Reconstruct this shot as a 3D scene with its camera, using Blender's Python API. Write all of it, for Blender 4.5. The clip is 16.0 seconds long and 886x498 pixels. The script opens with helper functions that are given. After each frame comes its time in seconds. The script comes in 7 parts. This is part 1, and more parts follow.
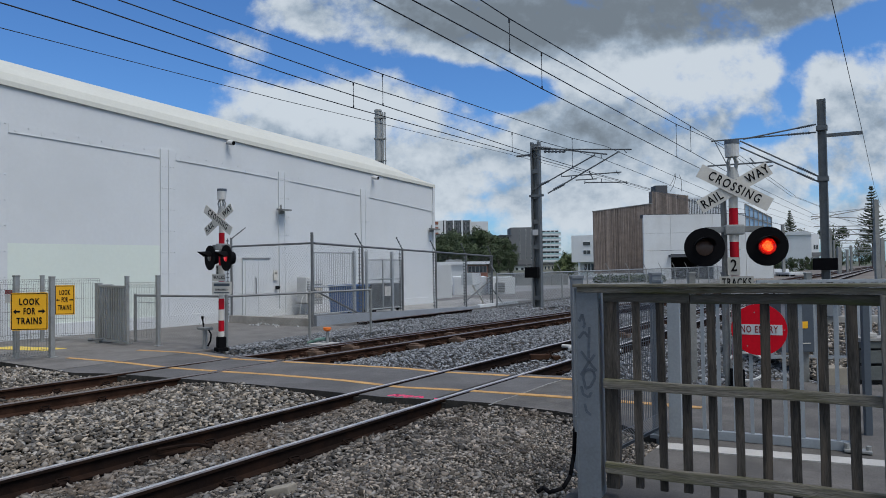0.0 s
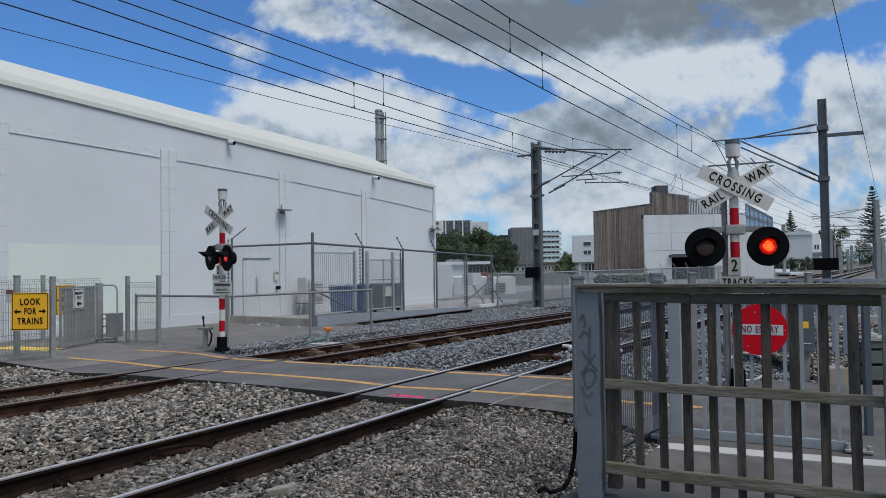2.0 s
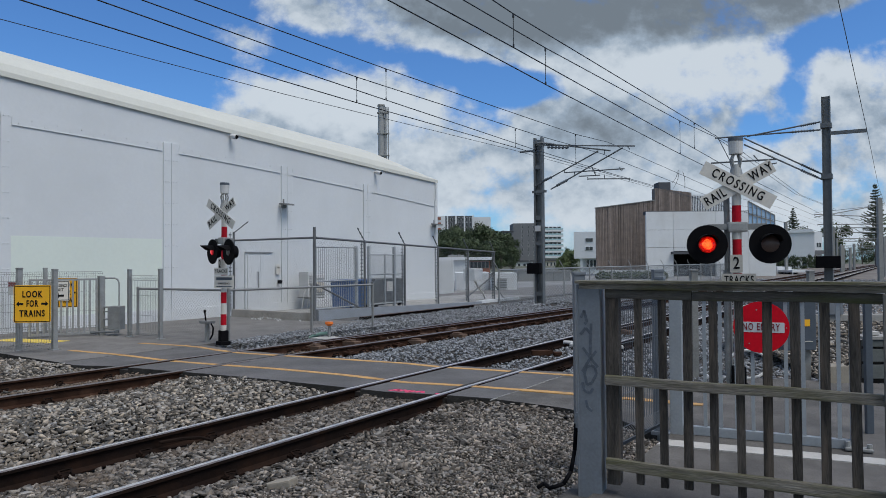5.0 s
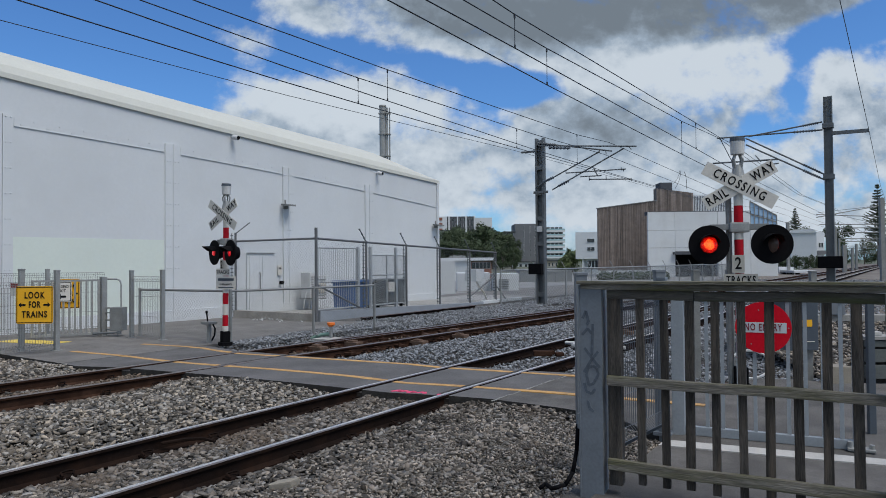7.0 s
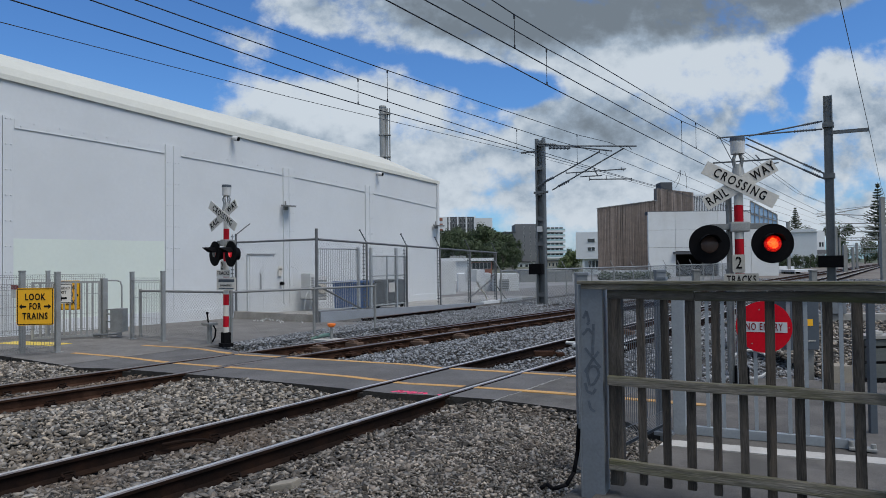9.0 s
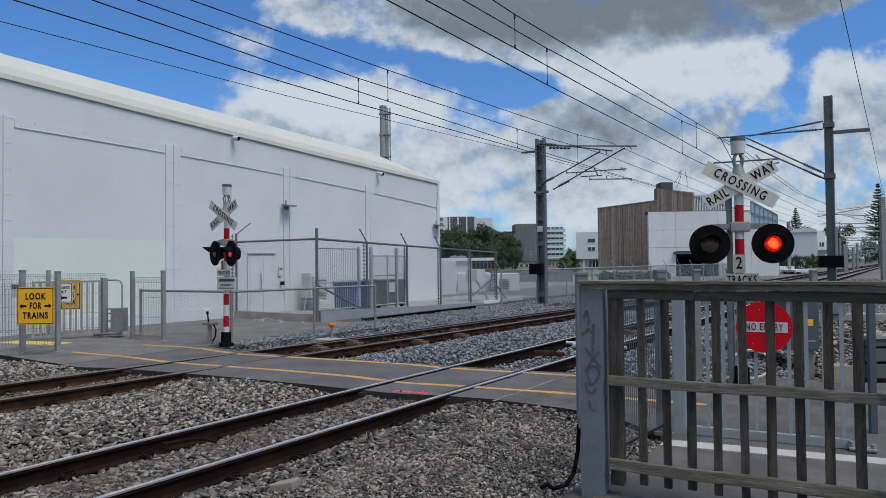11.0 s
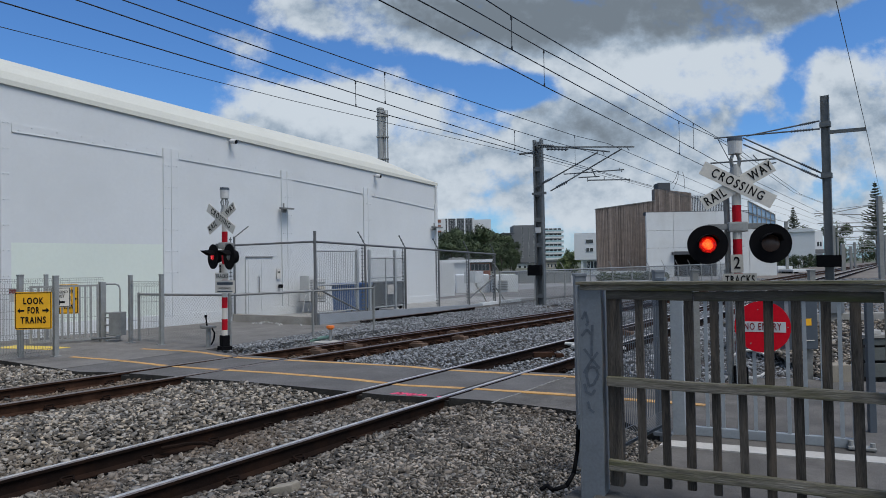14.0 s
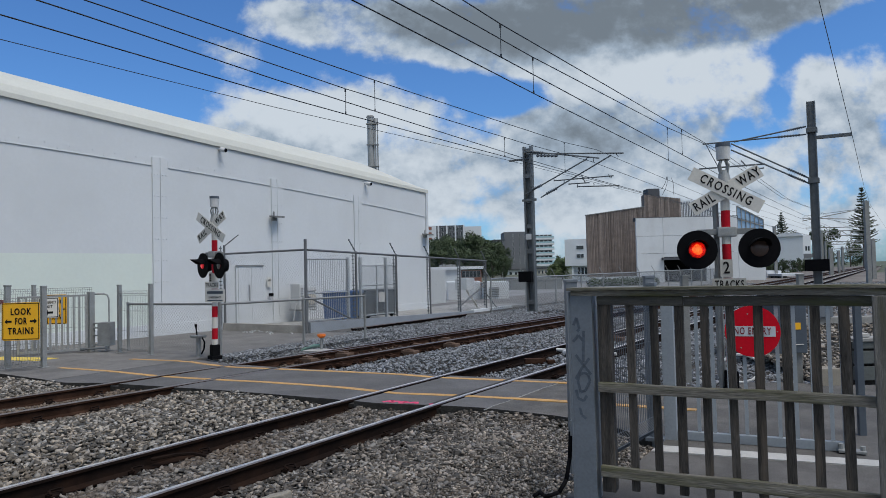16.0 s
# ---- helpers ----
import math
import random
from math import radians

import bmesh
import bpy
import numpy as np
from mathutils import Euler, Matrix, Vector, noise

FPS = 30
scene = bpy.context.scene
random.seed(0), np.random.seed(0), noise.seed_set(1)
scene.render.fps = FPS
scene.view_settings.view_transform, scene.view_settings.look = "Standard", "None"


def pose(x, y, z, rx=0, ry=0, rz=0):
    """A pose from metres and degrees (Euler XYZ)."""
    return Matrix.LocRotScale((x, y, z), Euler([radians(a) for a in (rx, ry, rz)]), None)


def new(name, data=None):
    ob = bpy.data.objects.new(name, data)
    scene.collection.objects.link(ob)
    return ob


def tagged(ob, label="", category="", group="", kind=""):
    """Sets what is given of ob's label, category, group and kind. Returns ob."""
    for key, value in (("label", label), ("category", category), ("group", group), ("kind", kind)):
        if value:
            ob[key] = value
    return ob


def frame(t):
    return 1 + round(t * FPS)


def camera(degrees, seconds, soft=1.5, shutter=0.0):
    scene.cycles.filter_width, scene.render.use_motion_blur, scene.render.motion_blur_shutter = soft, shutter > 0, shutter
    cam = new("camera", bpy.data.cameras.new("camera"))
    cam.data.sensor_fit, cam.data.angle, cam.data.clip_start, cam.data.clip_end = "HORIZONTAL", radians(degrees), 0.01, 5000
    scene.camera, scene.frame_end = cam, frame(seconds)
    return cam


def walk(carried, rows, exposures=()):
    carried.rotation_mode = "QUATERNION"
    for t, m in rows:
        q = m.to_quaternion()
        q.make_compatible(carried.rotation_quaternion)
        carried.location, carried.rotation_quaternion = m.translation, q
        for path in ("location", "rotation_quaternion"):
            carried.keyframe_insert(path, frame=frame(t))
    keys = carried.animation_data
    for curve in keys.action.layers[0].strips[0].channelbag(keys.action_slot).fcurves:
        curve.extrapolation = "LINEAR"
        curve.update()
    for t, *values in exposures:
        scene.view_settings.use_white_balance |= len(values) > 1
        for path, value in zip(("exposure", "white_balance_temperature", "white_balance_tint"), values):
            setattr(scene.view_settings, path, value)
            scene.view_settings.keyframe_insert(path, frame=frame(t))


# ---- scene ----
# The tracks run along +y, the path across them along x; z is 0 on the rail heads.
EYE = 1.52
TURNS = [
    (0.0, 1.457, 33.784, -0.835),
    (0.5, 1.428, 33.813, -0.862),
    (1.0, 1.427, 33.818, -0.870),
    (1.5, 1.449, 33.829, -0.909),
    (2.0, 1.462, 33.831, -0.838),
    (2.5, 1.412, 33.819, -0.748),
    (3.0, 1.309, 33.835, -0.631),
    (3.5, 1.193, 33.850, -0.533),
    (4.0, 1.100, 33.878, -0.479),
    (6.5, 1.101, 34.104, -0.469),
    (7.0, 1.124, 34.116, -0.505),
    (7.5, 1.141, 34.143, -0.564),
    (8.0, 1.143, 34.144, -0.603),
    (8.5, 1.144, 34.149, -0.612),
    (9.0, 1.162, 34.146, -0.680),
    (11.5, 1.127, 34.204, -0.595),
    (12.0, 1.060, 34.242, -0.582),
    (12.5, 1.036, 34.251, -0.690),
    (13.0, 1.083, 34.241, -0.792),
    (13.5, 1.175, 34.174, -0.912),
    (14.0, 1.300, 34.016, -1.003),
    (14.5, 1.455, 33.792, -1.086),
    (15.0, 1.627, 33.531, -1.218),
    (15.5, 1.788, 33.348, -1.357),
    (16.0, 1.885, 33.233, -1.445)]
cam = camera(66.316, 16.0, soft=0.9)
walk(cam, [(t, pose(0, 0, EYE, 90 + tilt, 0, turn) @ pose(0, 0, 0, 0, 0, lean)) for t, tilt, turn, lean in TURNS],
     exposures=[(0, 0.0), (16, 0.0)])
BEARING = radians(33.85)


def town(lat, depth, z=0.0):
    """A place given across and along the street grid of the town behind the line."""
    return Vector((lat * math.cos(BEARING) - depth * math.sin(BEARING), lat * math.sin(BEARING) + depth * math.cos(BEARING), z))


def town_pose(lat, depth, z=0.0, turn=0.0):
    return Matrix.Translation(town(lat, depth, z)) @ Matrix.Rotation(BEARING + radians(turn), 4, "Z")


# ---- world and sun ----
SUN_HEIGHT, SUN_TURN = 62, 98


def build_world():
    world = bpy.data.worlds.new("sky")
    scene.world = world
    world.use_nodes = True
    nt = world.node_tree
    nt.nodes.clear()
    N = nt.nodes.new
    link = nt.links.new

    def math_node(op, a, b=None, c=None):
        n = N("ShaderNodeMath")
        n.operation = op
        for i, v in enumerate((a, b, c)):
            if v is None:
                continue
            if isinstance(v, (int, float)):
                n.inputs[i].default_value = v
            else:
                link(v, n.inputs[i])
        return n.outputs[0]

    sky = N("ShaderNodeTexSky")
    sky.sky_type = "NISHITA"
    sky.sun_disc = False
    sky.sun_elevation, sky.sun_rotation = radians(SUN_HEIGHT), radians(SUN_TURN)
    sky.air_density, sky.dust_density, sky.ozone_density = 1.0, 0.6, 2.0
    blue = N("ShaderNodeMixRGB")
    blue.blend_type = "MULTIPLY"
    blue.inputs[0].default_value = 1.0
    link(sky.outputs[0], blue.inputs[1])
    blue.inputs[2].default_value = (SKY_GAIN * 0.54, SKY_GAIN * 0.91, SKY_GAIN * 1.36, 1)

    coord = N("ShaderNodeTexCoord")
    turn = N("ShaderNodeVectorRotate")
    turn.rotation_type = "Z_AXIS"
    turn.inputs["Angle"].default_value = -BEARING
    link(coord.outputs["Generated"], turn.inputs["Vector"])
    sep = N("ShaderNodeSeparateXYZ")
    link(turn.outputs[0], sep.inputs[0])
    ahead = math_node("MAXIMUM", math_node("ABSOLUTE", sep.outputs[1]), 0.05)
    px = math_node("DIVIDE", sep.outputs[0], ahead)
    py = math_node("DIVIDE", sep.outputs[2], ahead)
    flat = N("ShaderNodeCombineXYZ")
    link(px, flat.inputs[0])
    link(py, flat.inputs[1])
    link(math_node("MULTIPLY", sep.outputs[1], 0.6), flat.inputs[2])

    def cloud_noise(scale, detail, rough, stretch=(1, 1, 1), shift=(0, 0, 0)):
        mp = N("ShaderNodeMapping")
        mp.inputs["Scale"].default_value = stretch
        mp.inputs["Location"].default_value = shift
        link(flat.outputs[0], mp.inputs[0])
        n = N("ShaderNodeTexNoise")
        n.inputs["Scale"].default_value = scale
        n.inputs["Detail"].default_value = detail
        n.inputs["Roughness"].default_value = rough
        link(mp.outputs[0], n.inputs["Vector"])
        return n.outputs["Fac"]

    def blob(cx, cy, sx, sy, gain, lean=0.0):
        """A soft-edged, flat-topped lobe, leaning by so many degrees."""
        c, d = math.cos(radians(lean)), math.sin(radians(lean))
        ux, uy = math_node("SUBTRACT", px, cx), math_node("SUBTRACT", py, cy)
        a = math_node("ADD", math_node("MULTIPLY", ux, c / sx), math_node("MULTIPLY", uy, d / sx))
        b = math_node("ADD", math_node("MULTIPLY", ux, -d / sy), math_node("MULTIPLY", uy, c / sy))
        r2 = math_node("ADD", math_node("MULTIPLY", a, a), math_node("MULTIPLY", b, b))
        e = math_node("EXPONENT", math_node("MULTIPLY", math_node("POWER", r2, 1.4), -1.0))
        return math_node("MULTIPLY", e, gain)

    def total(items):
        out = items[0]
        for it in items[1:]:
            out = math_node("ADD", out, it)
        return out

    # cloud cover added behind the view to take blue out of the skylight
    behind = math_node("MULTIPLY", math_node("LESS_THAN", sep.outputs[1], 0.0), 0.42)
    cover = math_node("ADD", total([blob(*b) for b in CLOUDS] + [behind]), -0.30)
    lim = N("ShaderNodeClamp")
    lim.inputs["Min"].default_value, lim.inputs["Max"].default_value = -0.85, 0.55
    link(cover, lim.inputs["Value"])

    def density_at(up):
        big = cloud_noise(7.5, 14, 0.56, (1, 1.25, 1), (0.31, 0.2 - up, 0))
        fine = cloud_noise(24.0, 8, 0.6, (1, 1.15, 1), (1.7, 0.4 - up, 0))
        return math_node("ADD", math_node("MULTIPLY", math_node("SUBTRACT", big, 0.5), 2.0), math_node("MULTIPLY", math_node("SUBTRACT", fine, 0.5), 1.0))

    here, above = density_at(0.0), density_at(0.022)
    density = math_node("ADD", lim.outputs[0], here)
    ramp = N("ShaderNodeMapRange")
    ramp.interpolation_type = "SMOOTHSTEP"
    ramp.inputs["From Min"].default_value = -0.08
    ramp.inputs["From Max"].default_value = 0.50
    link(density, ramp.inputs["Value"])
    relief = math_node("MULTIPLY", math_node("SUBTRACT", here, above), -1.0)
    shade_noise = cloud_noise(6.0, 10, 0.58, (1, 1.7, 1), (3.1, 1.1, 0))
    thick = math_node("MULTIPLY", math_node("SUBTRACT", density, 0.30), 0.22)
    dark = total([blob(*b) for b in CLOUD_SHADE] + [relief, thick, math_node("MULTIPLY", math_node("SUBTRACT", shade_noise, 0.50), 1.25)])
    dramp = N("ShaderNodeMapRange")
    dramp.interpolation_type = "SMOOTHSTEP"
    dramp.inputs["From Min"].default_value = -0.35
    dramp.inputs["From Max"].default_value = 0.95
    link(dark, dramp.inputs["Value"])
    tone = N("ShaderNodeValToRGB")
    tone.color_ramp.elements[0].color = (0.77, 0.86, 0.955, 1)
    tone.color_ramp.elements[1].color = (0.225, 0.275, 0.33, 1)
    mid = tone.color_ramp.elements.new(0.5)
    mid.color = (0.425, 0.53, 0.655, 1)
    link(dramp.outputs[0], tone.inputs[0])
    gain = N("ShaderNodeMixRGB")
    gain.blend_type = "MULTIPLY"
    gain.inputs[0].default_value = 1.0
    link(tone.outputs[0], gain.inputs[1])
    gain.inputs[2].default_value = (CLOUD_GAIN, CLOUD_GAIN, CLOUD_GAIN, 1)
    mix = N("ShaderNodeMixRGB")
    link(ramp.outputs[0], mix.inputs[0])
    link(blue.outputs[0], mix.inputs[1])
    link(gain.outputs[0], mix.inputs[2])
    bg = N("ShaderNodeBackground")
    link(mix.outputs[0], bg.inputs[0])
    bg.inputs[1].default_value = SKY_STRENGTH
    out = N("ShaderNodeOutputWorld")
    link(bg.outputs[0], out.inputs[0])


SKY_STRENGTH = 0.1
SKY_GAIN = 1.0
CLOUD_GAIN = 7.6
# cloud masses: centre across, centre up, half width, half height, weight
CLOUDS = [
    # the grey sheet along the top, falling to the left
    (0.33, 0.375, 0.34, 0.085, 1.05, 4), (0.03, 0.345, 0.20, 0.05, 0.95, -12), (-0.17, 0.375, 0.13, 0.035, 0.75, -12), (-0.29, 0.335, 0.085, 0.025, 0.30, -20),
    # the white heap over the shed
    (-0.24, 0.232, 0.105, 0.05, 1.0, -8), (-0.09, 0.20, 0.13, 0.07, 1.05, -12), (-0.10, 0.13, 0.12, 0.05, 0.85), (-0.44, 0.245, 0.07, 0.012, 0.24, -10), (-0.31, 0.20, 0.06, 0.03, 0.5),
    # the heap behind the mast
    (0.365, 0.26, 0.155, 0.068, 1.2, 4), (0.25, 0.225, 0.12, 0.055, 0.9), (0.31, 0.165, 0.17, 0.045, 0.85, -8), (0.145, 0.225, 0.05, 0.024, 0.55),
    # ragged lower clouds and the edge of the next heap
    (0.63, 0.265, 0.10, 0.06, 0.95, 12), (0.60, 0.185, 0.11, 0.05, 0.75), (0.48, 0.135, 0.10, 0.035, 0.6), (0.13, 0.155, 0.13, 0.04, 0.7), (0.02, 0.115, 0.10, 0.035, 0.65), (0.22, 0.095, 0.20, 0.035, 0.75),
    # last of these: overhead cover out of view, added to whiten the skylight
    (0.42, 0.075, 0.2, 0.04, 0.6), (0.65, 0.10, 0.1, 0.06, 0.6), (0.25, 0.03, 0.7, 0.04, 0.55), (-0.45, 0.05, 0.3, 0.06, 0.4), (0.0, 1.9, 6.0, 1.15, 0.75),
    # clear sky
    (-0.55, 0.31, 0.20, 0.12, -0.7), (0.09, 0.265, 0.13, 0.030, -0.75, -18), (0.60, 0.345, 0.13, 0.024, -0.75, 14), (0.525, 0.27, 0.022, 0.06, -0.65, -10), (0.455, 0.175, 0.05, 0.022, -0.5, 20), (0.055, 0.135, 0.03, 0.015, -0.45)]
CLOUD_SHADE = [(0.34, 0.385, 0.34, 0.06, 0.85, 4), (0.02, 0.365, 0.16, 0.035, 0.55, -12), (-0.2, 0.245, 0.15, 0.035, -0.7, -8), (0.40, 0.285, 0.13, 0.035, -0.85, 4), (0.27, 0.20, 0.15, 0.04, 0.38, -6), (-0.06, 0.155, 0.12, 0.04, -0.15),
               (0.62, 0.285, 0.08, 0.03, -0.5), (0.6, 0.20, 0.1, 0.03, 0.25), (0.15, 0.15, 0.14, 0.03, 0.15), (0.2, 0.06, 0.6, 0.04, -0.25)]
build_world()
sun = new("sun", bpy.data.lights.new("sun", "SUN"))
sun.data.energy, sun.data.angle, sun.data.color = 2.7, radians(34), (1.0, 0.97, 0.93)
sun.matrix_world = pose(0, 0, 30, 90 - SUN_HEIGHT, 0, 180 - SUN_TURN)


# ---- materials ----
def material(name, base, rough=0.7, metal=0.0, vary=0.15, scale=6.0, fine=60.0, bump=0.1, stain=None, stain_at=0.62, stain_scale=2.5,
             island=False, random_tint=0.0, second=None, stretch=(1, 1, 1), emit=None, spec=0.4):
    """A surface with two scales of variation, fine relief and, where asked, stains of another colour."""
    m = bpy.data.materials.new(name)
    m.use_nodes = True
    nt = m.node_tree
    N, link = nt.nodes.new, nt.links.new
    b = nt.nodes["Principled BSDF"]
    b.inputs["Metallic"].default_value = metal
    b.inputs["Roughness"].default_value = rough
    b.inputs["Specular IOR Level"].default_value = spec
    tc = N("ShaderNodeTexCoord")
    mp = N("ShaderNodeMapping")
    mp.inputs["Scale"].default_value = stretch
    link(tc.outputs["Object"], mp.inputs[0])

    def noise_tex(s, d=6):
        n = N("ShaderNodeTexNoise")
        n.inputs["Scale"].default_value = s
        n.inputs["Detail"].default_value = d
        n.inputs["Roughness"].default_value = 0.6
        link(mp.outputs[0], n.inputs["Vector"])
        return n.outputs["Fac"]

    def blend(mode, fac, a, c):
        x = N("ShaderNodeMixRGB")
        x.blend_type = mode
        for i, v in ((0, fac), (1, a), (2, c)):
            if isinstance(v, (int, float)):
                x.inputs[i].default_value = v
            elif isinstance(v, tuple):
                x.inputs[i].default_value = (*v, 1) if len(v) == 3 else v
            else:
                link(v, x.inputs[i])
        return x.outputs[0]

    def spread(v, lo, hi):
        r = N("ShaderNodeMapRange")
        r.inputs["From Min"].default_value, r.inputs["From Max"].default_value = 0.25, 0.75
        r.inputs["To Min"].default_value, r.inputs["To Max"].default_value = lo, hi
        link(v, r.inputs["Value"])
        return r.outputs[0]

    def grey(v):
        c = N("ShaderNodeCombineColor")
        for i in range(3):
            link(v, c.inputs[i])
        return c.outputs[0]

    col = blend("MULTIPLY", 1.0, tuple(base), grey(spread(noise_tex(scale), 1 - vary, 1 + vary)))
    fine_fac = noise_tex(fine, 4)
    col = blend("MULTIPLY", 1.0, col, grey(spread(fine_fac, 1 - vary * 0.8, 1 + vary * 0.8)))
    if random_tint:
        if island:
            g = N("ShaderNodeNewGeometry")
            rnd = g.outputs["Random Per Island"]
        else:
            g = N("ShaderNodeObjectInfo")
            rnd = g.outputs["Random"]
        r = N("ShaderNodeMapRange")
        r.inputs["To Min"].default_value, r.inputs["To Max"].default_value = 1 - random_tint, 1 + random_tint
        if random_tint > 0.6:  # broken stone: many dull pieces and a few pale ones
            w = N("ShaderNodeMath")
            w.operation = "POWER"
            w.inputs[1].default_value = 1.9
            link(rnd, w.inputs[0])
            r.inputs["To Min"].default_value, r.inputs["To Max"].default_value = 1.22 - 0.9 * random_tint, 1.0 + 1.35 * random_tint
            link(w.outputs[0], r.inputs["Value"])
        else:
            link(rnd, r.inputs["Value"])
        col = blend("MULTIPLY", 1.0, col, grey(r.outputs[0]))
        if second:
            q = N("ShaderNodeMath")
            q.operation = "MULTIPLY"
            q.inputs[1].default_value = 7.31
            link(rnd, q.inputs[0])
            w = N("ShaderNodeMath")
            w.operation = "FRACT"
            link(q.outputs[0], w.inputs[0])
            tint = blend("MIX", w.outputs[0], (1, 1, 1), tuple(s_ / b_ for s_, b_ in zip(second, base)))
            col = blend("MULTIPLY", 1.0, col, tint)
    if stain:
        s = N("ShaderNodeMapRange")
        s.inputs["From Min"].default_value, s.inputs["From Max"].default_value = stain_at - 0.12, stain_at + 0.12
        link(noise_tex(stain_scale, 8), s.inputs["Value"])
        col = blend("MIX", s.outputs[0], col, tuple(stain))
    link(col, b.inputs["Base Color"])
    rr = spread(noise_tex(scale * 2.3), max(0.03, rough - 0.12), min(1, rough + 0.12))
    link(rr, b.inputs["Roughness"])
    if bump:
        bp = N("ShaderNodeBump")
        bp.inputs["Strength"].default_value = bump
        bp.inputs["Distance"].default_value = 0.01
        link(fine_fac, bp.inputs["Height"])
        link(bp.outputs[0], b.inputs["Normal"])
    if emit:
        b.inputs["Emission Color"].default_value = (*emit[:3], 1)
        b.inputs["Emission Strength"].default_value = emit[3]
    return m


M = {}
M["ballast"] = material("ballast_stone", (0.200, 0.168, 0.132), 0.85, spec=0.35, vary=0.14, scale=3.0, fine=90, bump=0.35, island=True, random_tint=0.98, second=(0.170, 0.163, 0.152), stain=(0.17, 0.135, 0.10), stain_at=0.66, stain_scale=0.5)
M["ballast_rust"] = material("ballast_stone_rusty", (0.125, 0.088, 0.062), 0.9, spec=0.2, vary=0.3, scale=4.0, fine=90, bump=0.5, island=True, random_tint=0.6, second=(0.13, 0.108, 0.090), stain=(0.17, 0.135, 0.108), stain_at=0.58, stain_scale=1.2)
M["ballast_dark"] = material("grimy_ballast_stone", (0.138, 0.117, 0.097), 0.88, spec=0.3, vary=0.2, scale=3.0, fine=90, bump=0.3, island=True, random_tint=0.98, second=(0.122, 0.116, 0.108), stain=(0.13, 0.095, 0.068), stain_at=0.62, stain_scale=0.8)
M["ballast_new"] = material("ballast_stone_bluish", (0.212, 0.222, 0.235), 0.9, spec=0.25, vary=0.18, scale=3.0, fine=90, bump=0.2, island=True, random_tint=0.58)
M["gravel"] = material("trodden_gravel", (0.215, 0.182, 0.150), 0.92, spec=0.2, vary=0.2, scale=3.0, fine=120, bump=0.3, island=True, random_tint=0.85, second=(0.168, 0.162, 0.152))
M["far_bed"] = material("pale_dusty_ballast", (0.165, 0.145, 0.125), 0.95, vary=0.35, scale=1.5, fine=14, bump=0.6, stain=(0.11, 0.085, 0.065), stain_at=0.58, stain_scale=0.25)
# Darker than the slab tops, used on their near edges
M["slab_edge"] = material("dark_slab_edge", (0.045, 0.042, 0.038), 0.95, spec=0.15, vary=0.4, scale=6, fine=60, bump=0.8)
# White plates standing in shade: the shade is put into this greyer colour
M["plate_grey"] = material("shaded_white_plate", (0.40, 0.385, 0.345), 0.65, spec=0.2, vary=0.1, scale=8, fine=50, bump=0.02)
# Near-black: the shade in the gaps between stones is put into this colour
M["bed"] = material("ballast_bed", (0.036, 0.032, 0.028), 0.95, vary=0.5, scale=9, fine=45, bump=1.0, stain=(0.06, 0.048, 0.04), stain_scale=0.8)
M["asphalt"] = material("asphalt", (0.112, 0.108, 0.107), 0.92, vary=0.30, scale=1.6, fine=75, bump=0.7, stain=(0.082, 0.079, 0.078), stain_at=0.58, stain_scale=0.9)
M["concrete"] = material("concrete", (0.30, 0.295, 0.28), 0.9, vary=0.2, scale=3, fine=120, bump=0.4, stain=(0.18, 0.175, 0.16), stain_at=0.6)
M["pale_kerb"] = material("pale_concrete_strip", (0.42, 0.41, 0.39), 0.88, vary=0.15, scale=3, fine=100, bump=0.4, stain=(0.28, 0.27, 0.25), stain_at=0.6)
M["yellow_line"] = material("worn_yellow_paint", (0.48, 0.275, 0.10), 0.8, vary=0.25, scale=5, fine=60, bump=0.3, stain=(0.16, 0.13, 0.09), stain_at=0.66, stain_scale=6)
M["tactile"] = material("yellow_tactile", (0.60, 0.44, 0.08), 0.7, vary=0.15, scale=4, fine=60, bump=0.3)
M["white_line"] = material("worn_white_paint", (0.62, 0.62, 0.60), 0.8, vary=0.2, scale=5, fine=60, bump=0.3, stain=(0.2, 0.2, 0.19), stain_at=0.6, stain_scale=5)
M["pink"] = material("pink_spray_paint", (0.75, 0.06, 0.16), 0.7, vary=0.2, stain=(0.12, 0.08, 0.08), stain_at=0.6, stain_scale=14)
# Rust, with the shade under the rail head darkened into its colour
M["rail_side"] = material("rusty_shaded_rail", (0.013, 0.0085, 0.007), 0.95, 0.0, spec=0.06, vary=0.3, scale=5, fine=70, bump=0.4, stain=(0.028, 0.015, 0.010), stain_at=0.62, stain_scale=3)
M["rail_side_rust"] = material("brown_rusted_rail", (0.034, 0.018, 0.012), 0.95, 0.0, spec=0.06, vary=0.35, scale=5, fine=70, bump=0.4, stain=(0.07, 0.038, 0.025), stain_at=0.6, stain_scale=3)
M["rail_top"] = material("polished_rail", (0.86, 0.80, 0.72), 0.50, 1.0, vary=0.08, scale=4, fine=40, bump=0.02)
M["rail_top_rust"] = material("dull_rail_top", (0.26, 0.22, 0.20), 0.4, 0.9, vary=0.15, scale=4, fine=40, bump=0.05)
M["wall"] = material("white_painted_cladding", (0.592, 0.612, 0.624), 0.65, vary=0.03, scale=0.7, fine=12, bump=0.03, stain=(0.555, 0.573, 0.582), stain_at=0.6, stain_scale=0.5)
M["wall_patch"] = material("repainted_cladding", (0.63, 0.685, 0.625), 0.65, vary=0.03, scale=0.7, fine=12, bump=0.03)
M["roof"] = material("cream_roof_sheet", (0.52, 0.52, 0.47), 0.7, vary=0.05, scale=1.0, fine=20, bump=0.03)
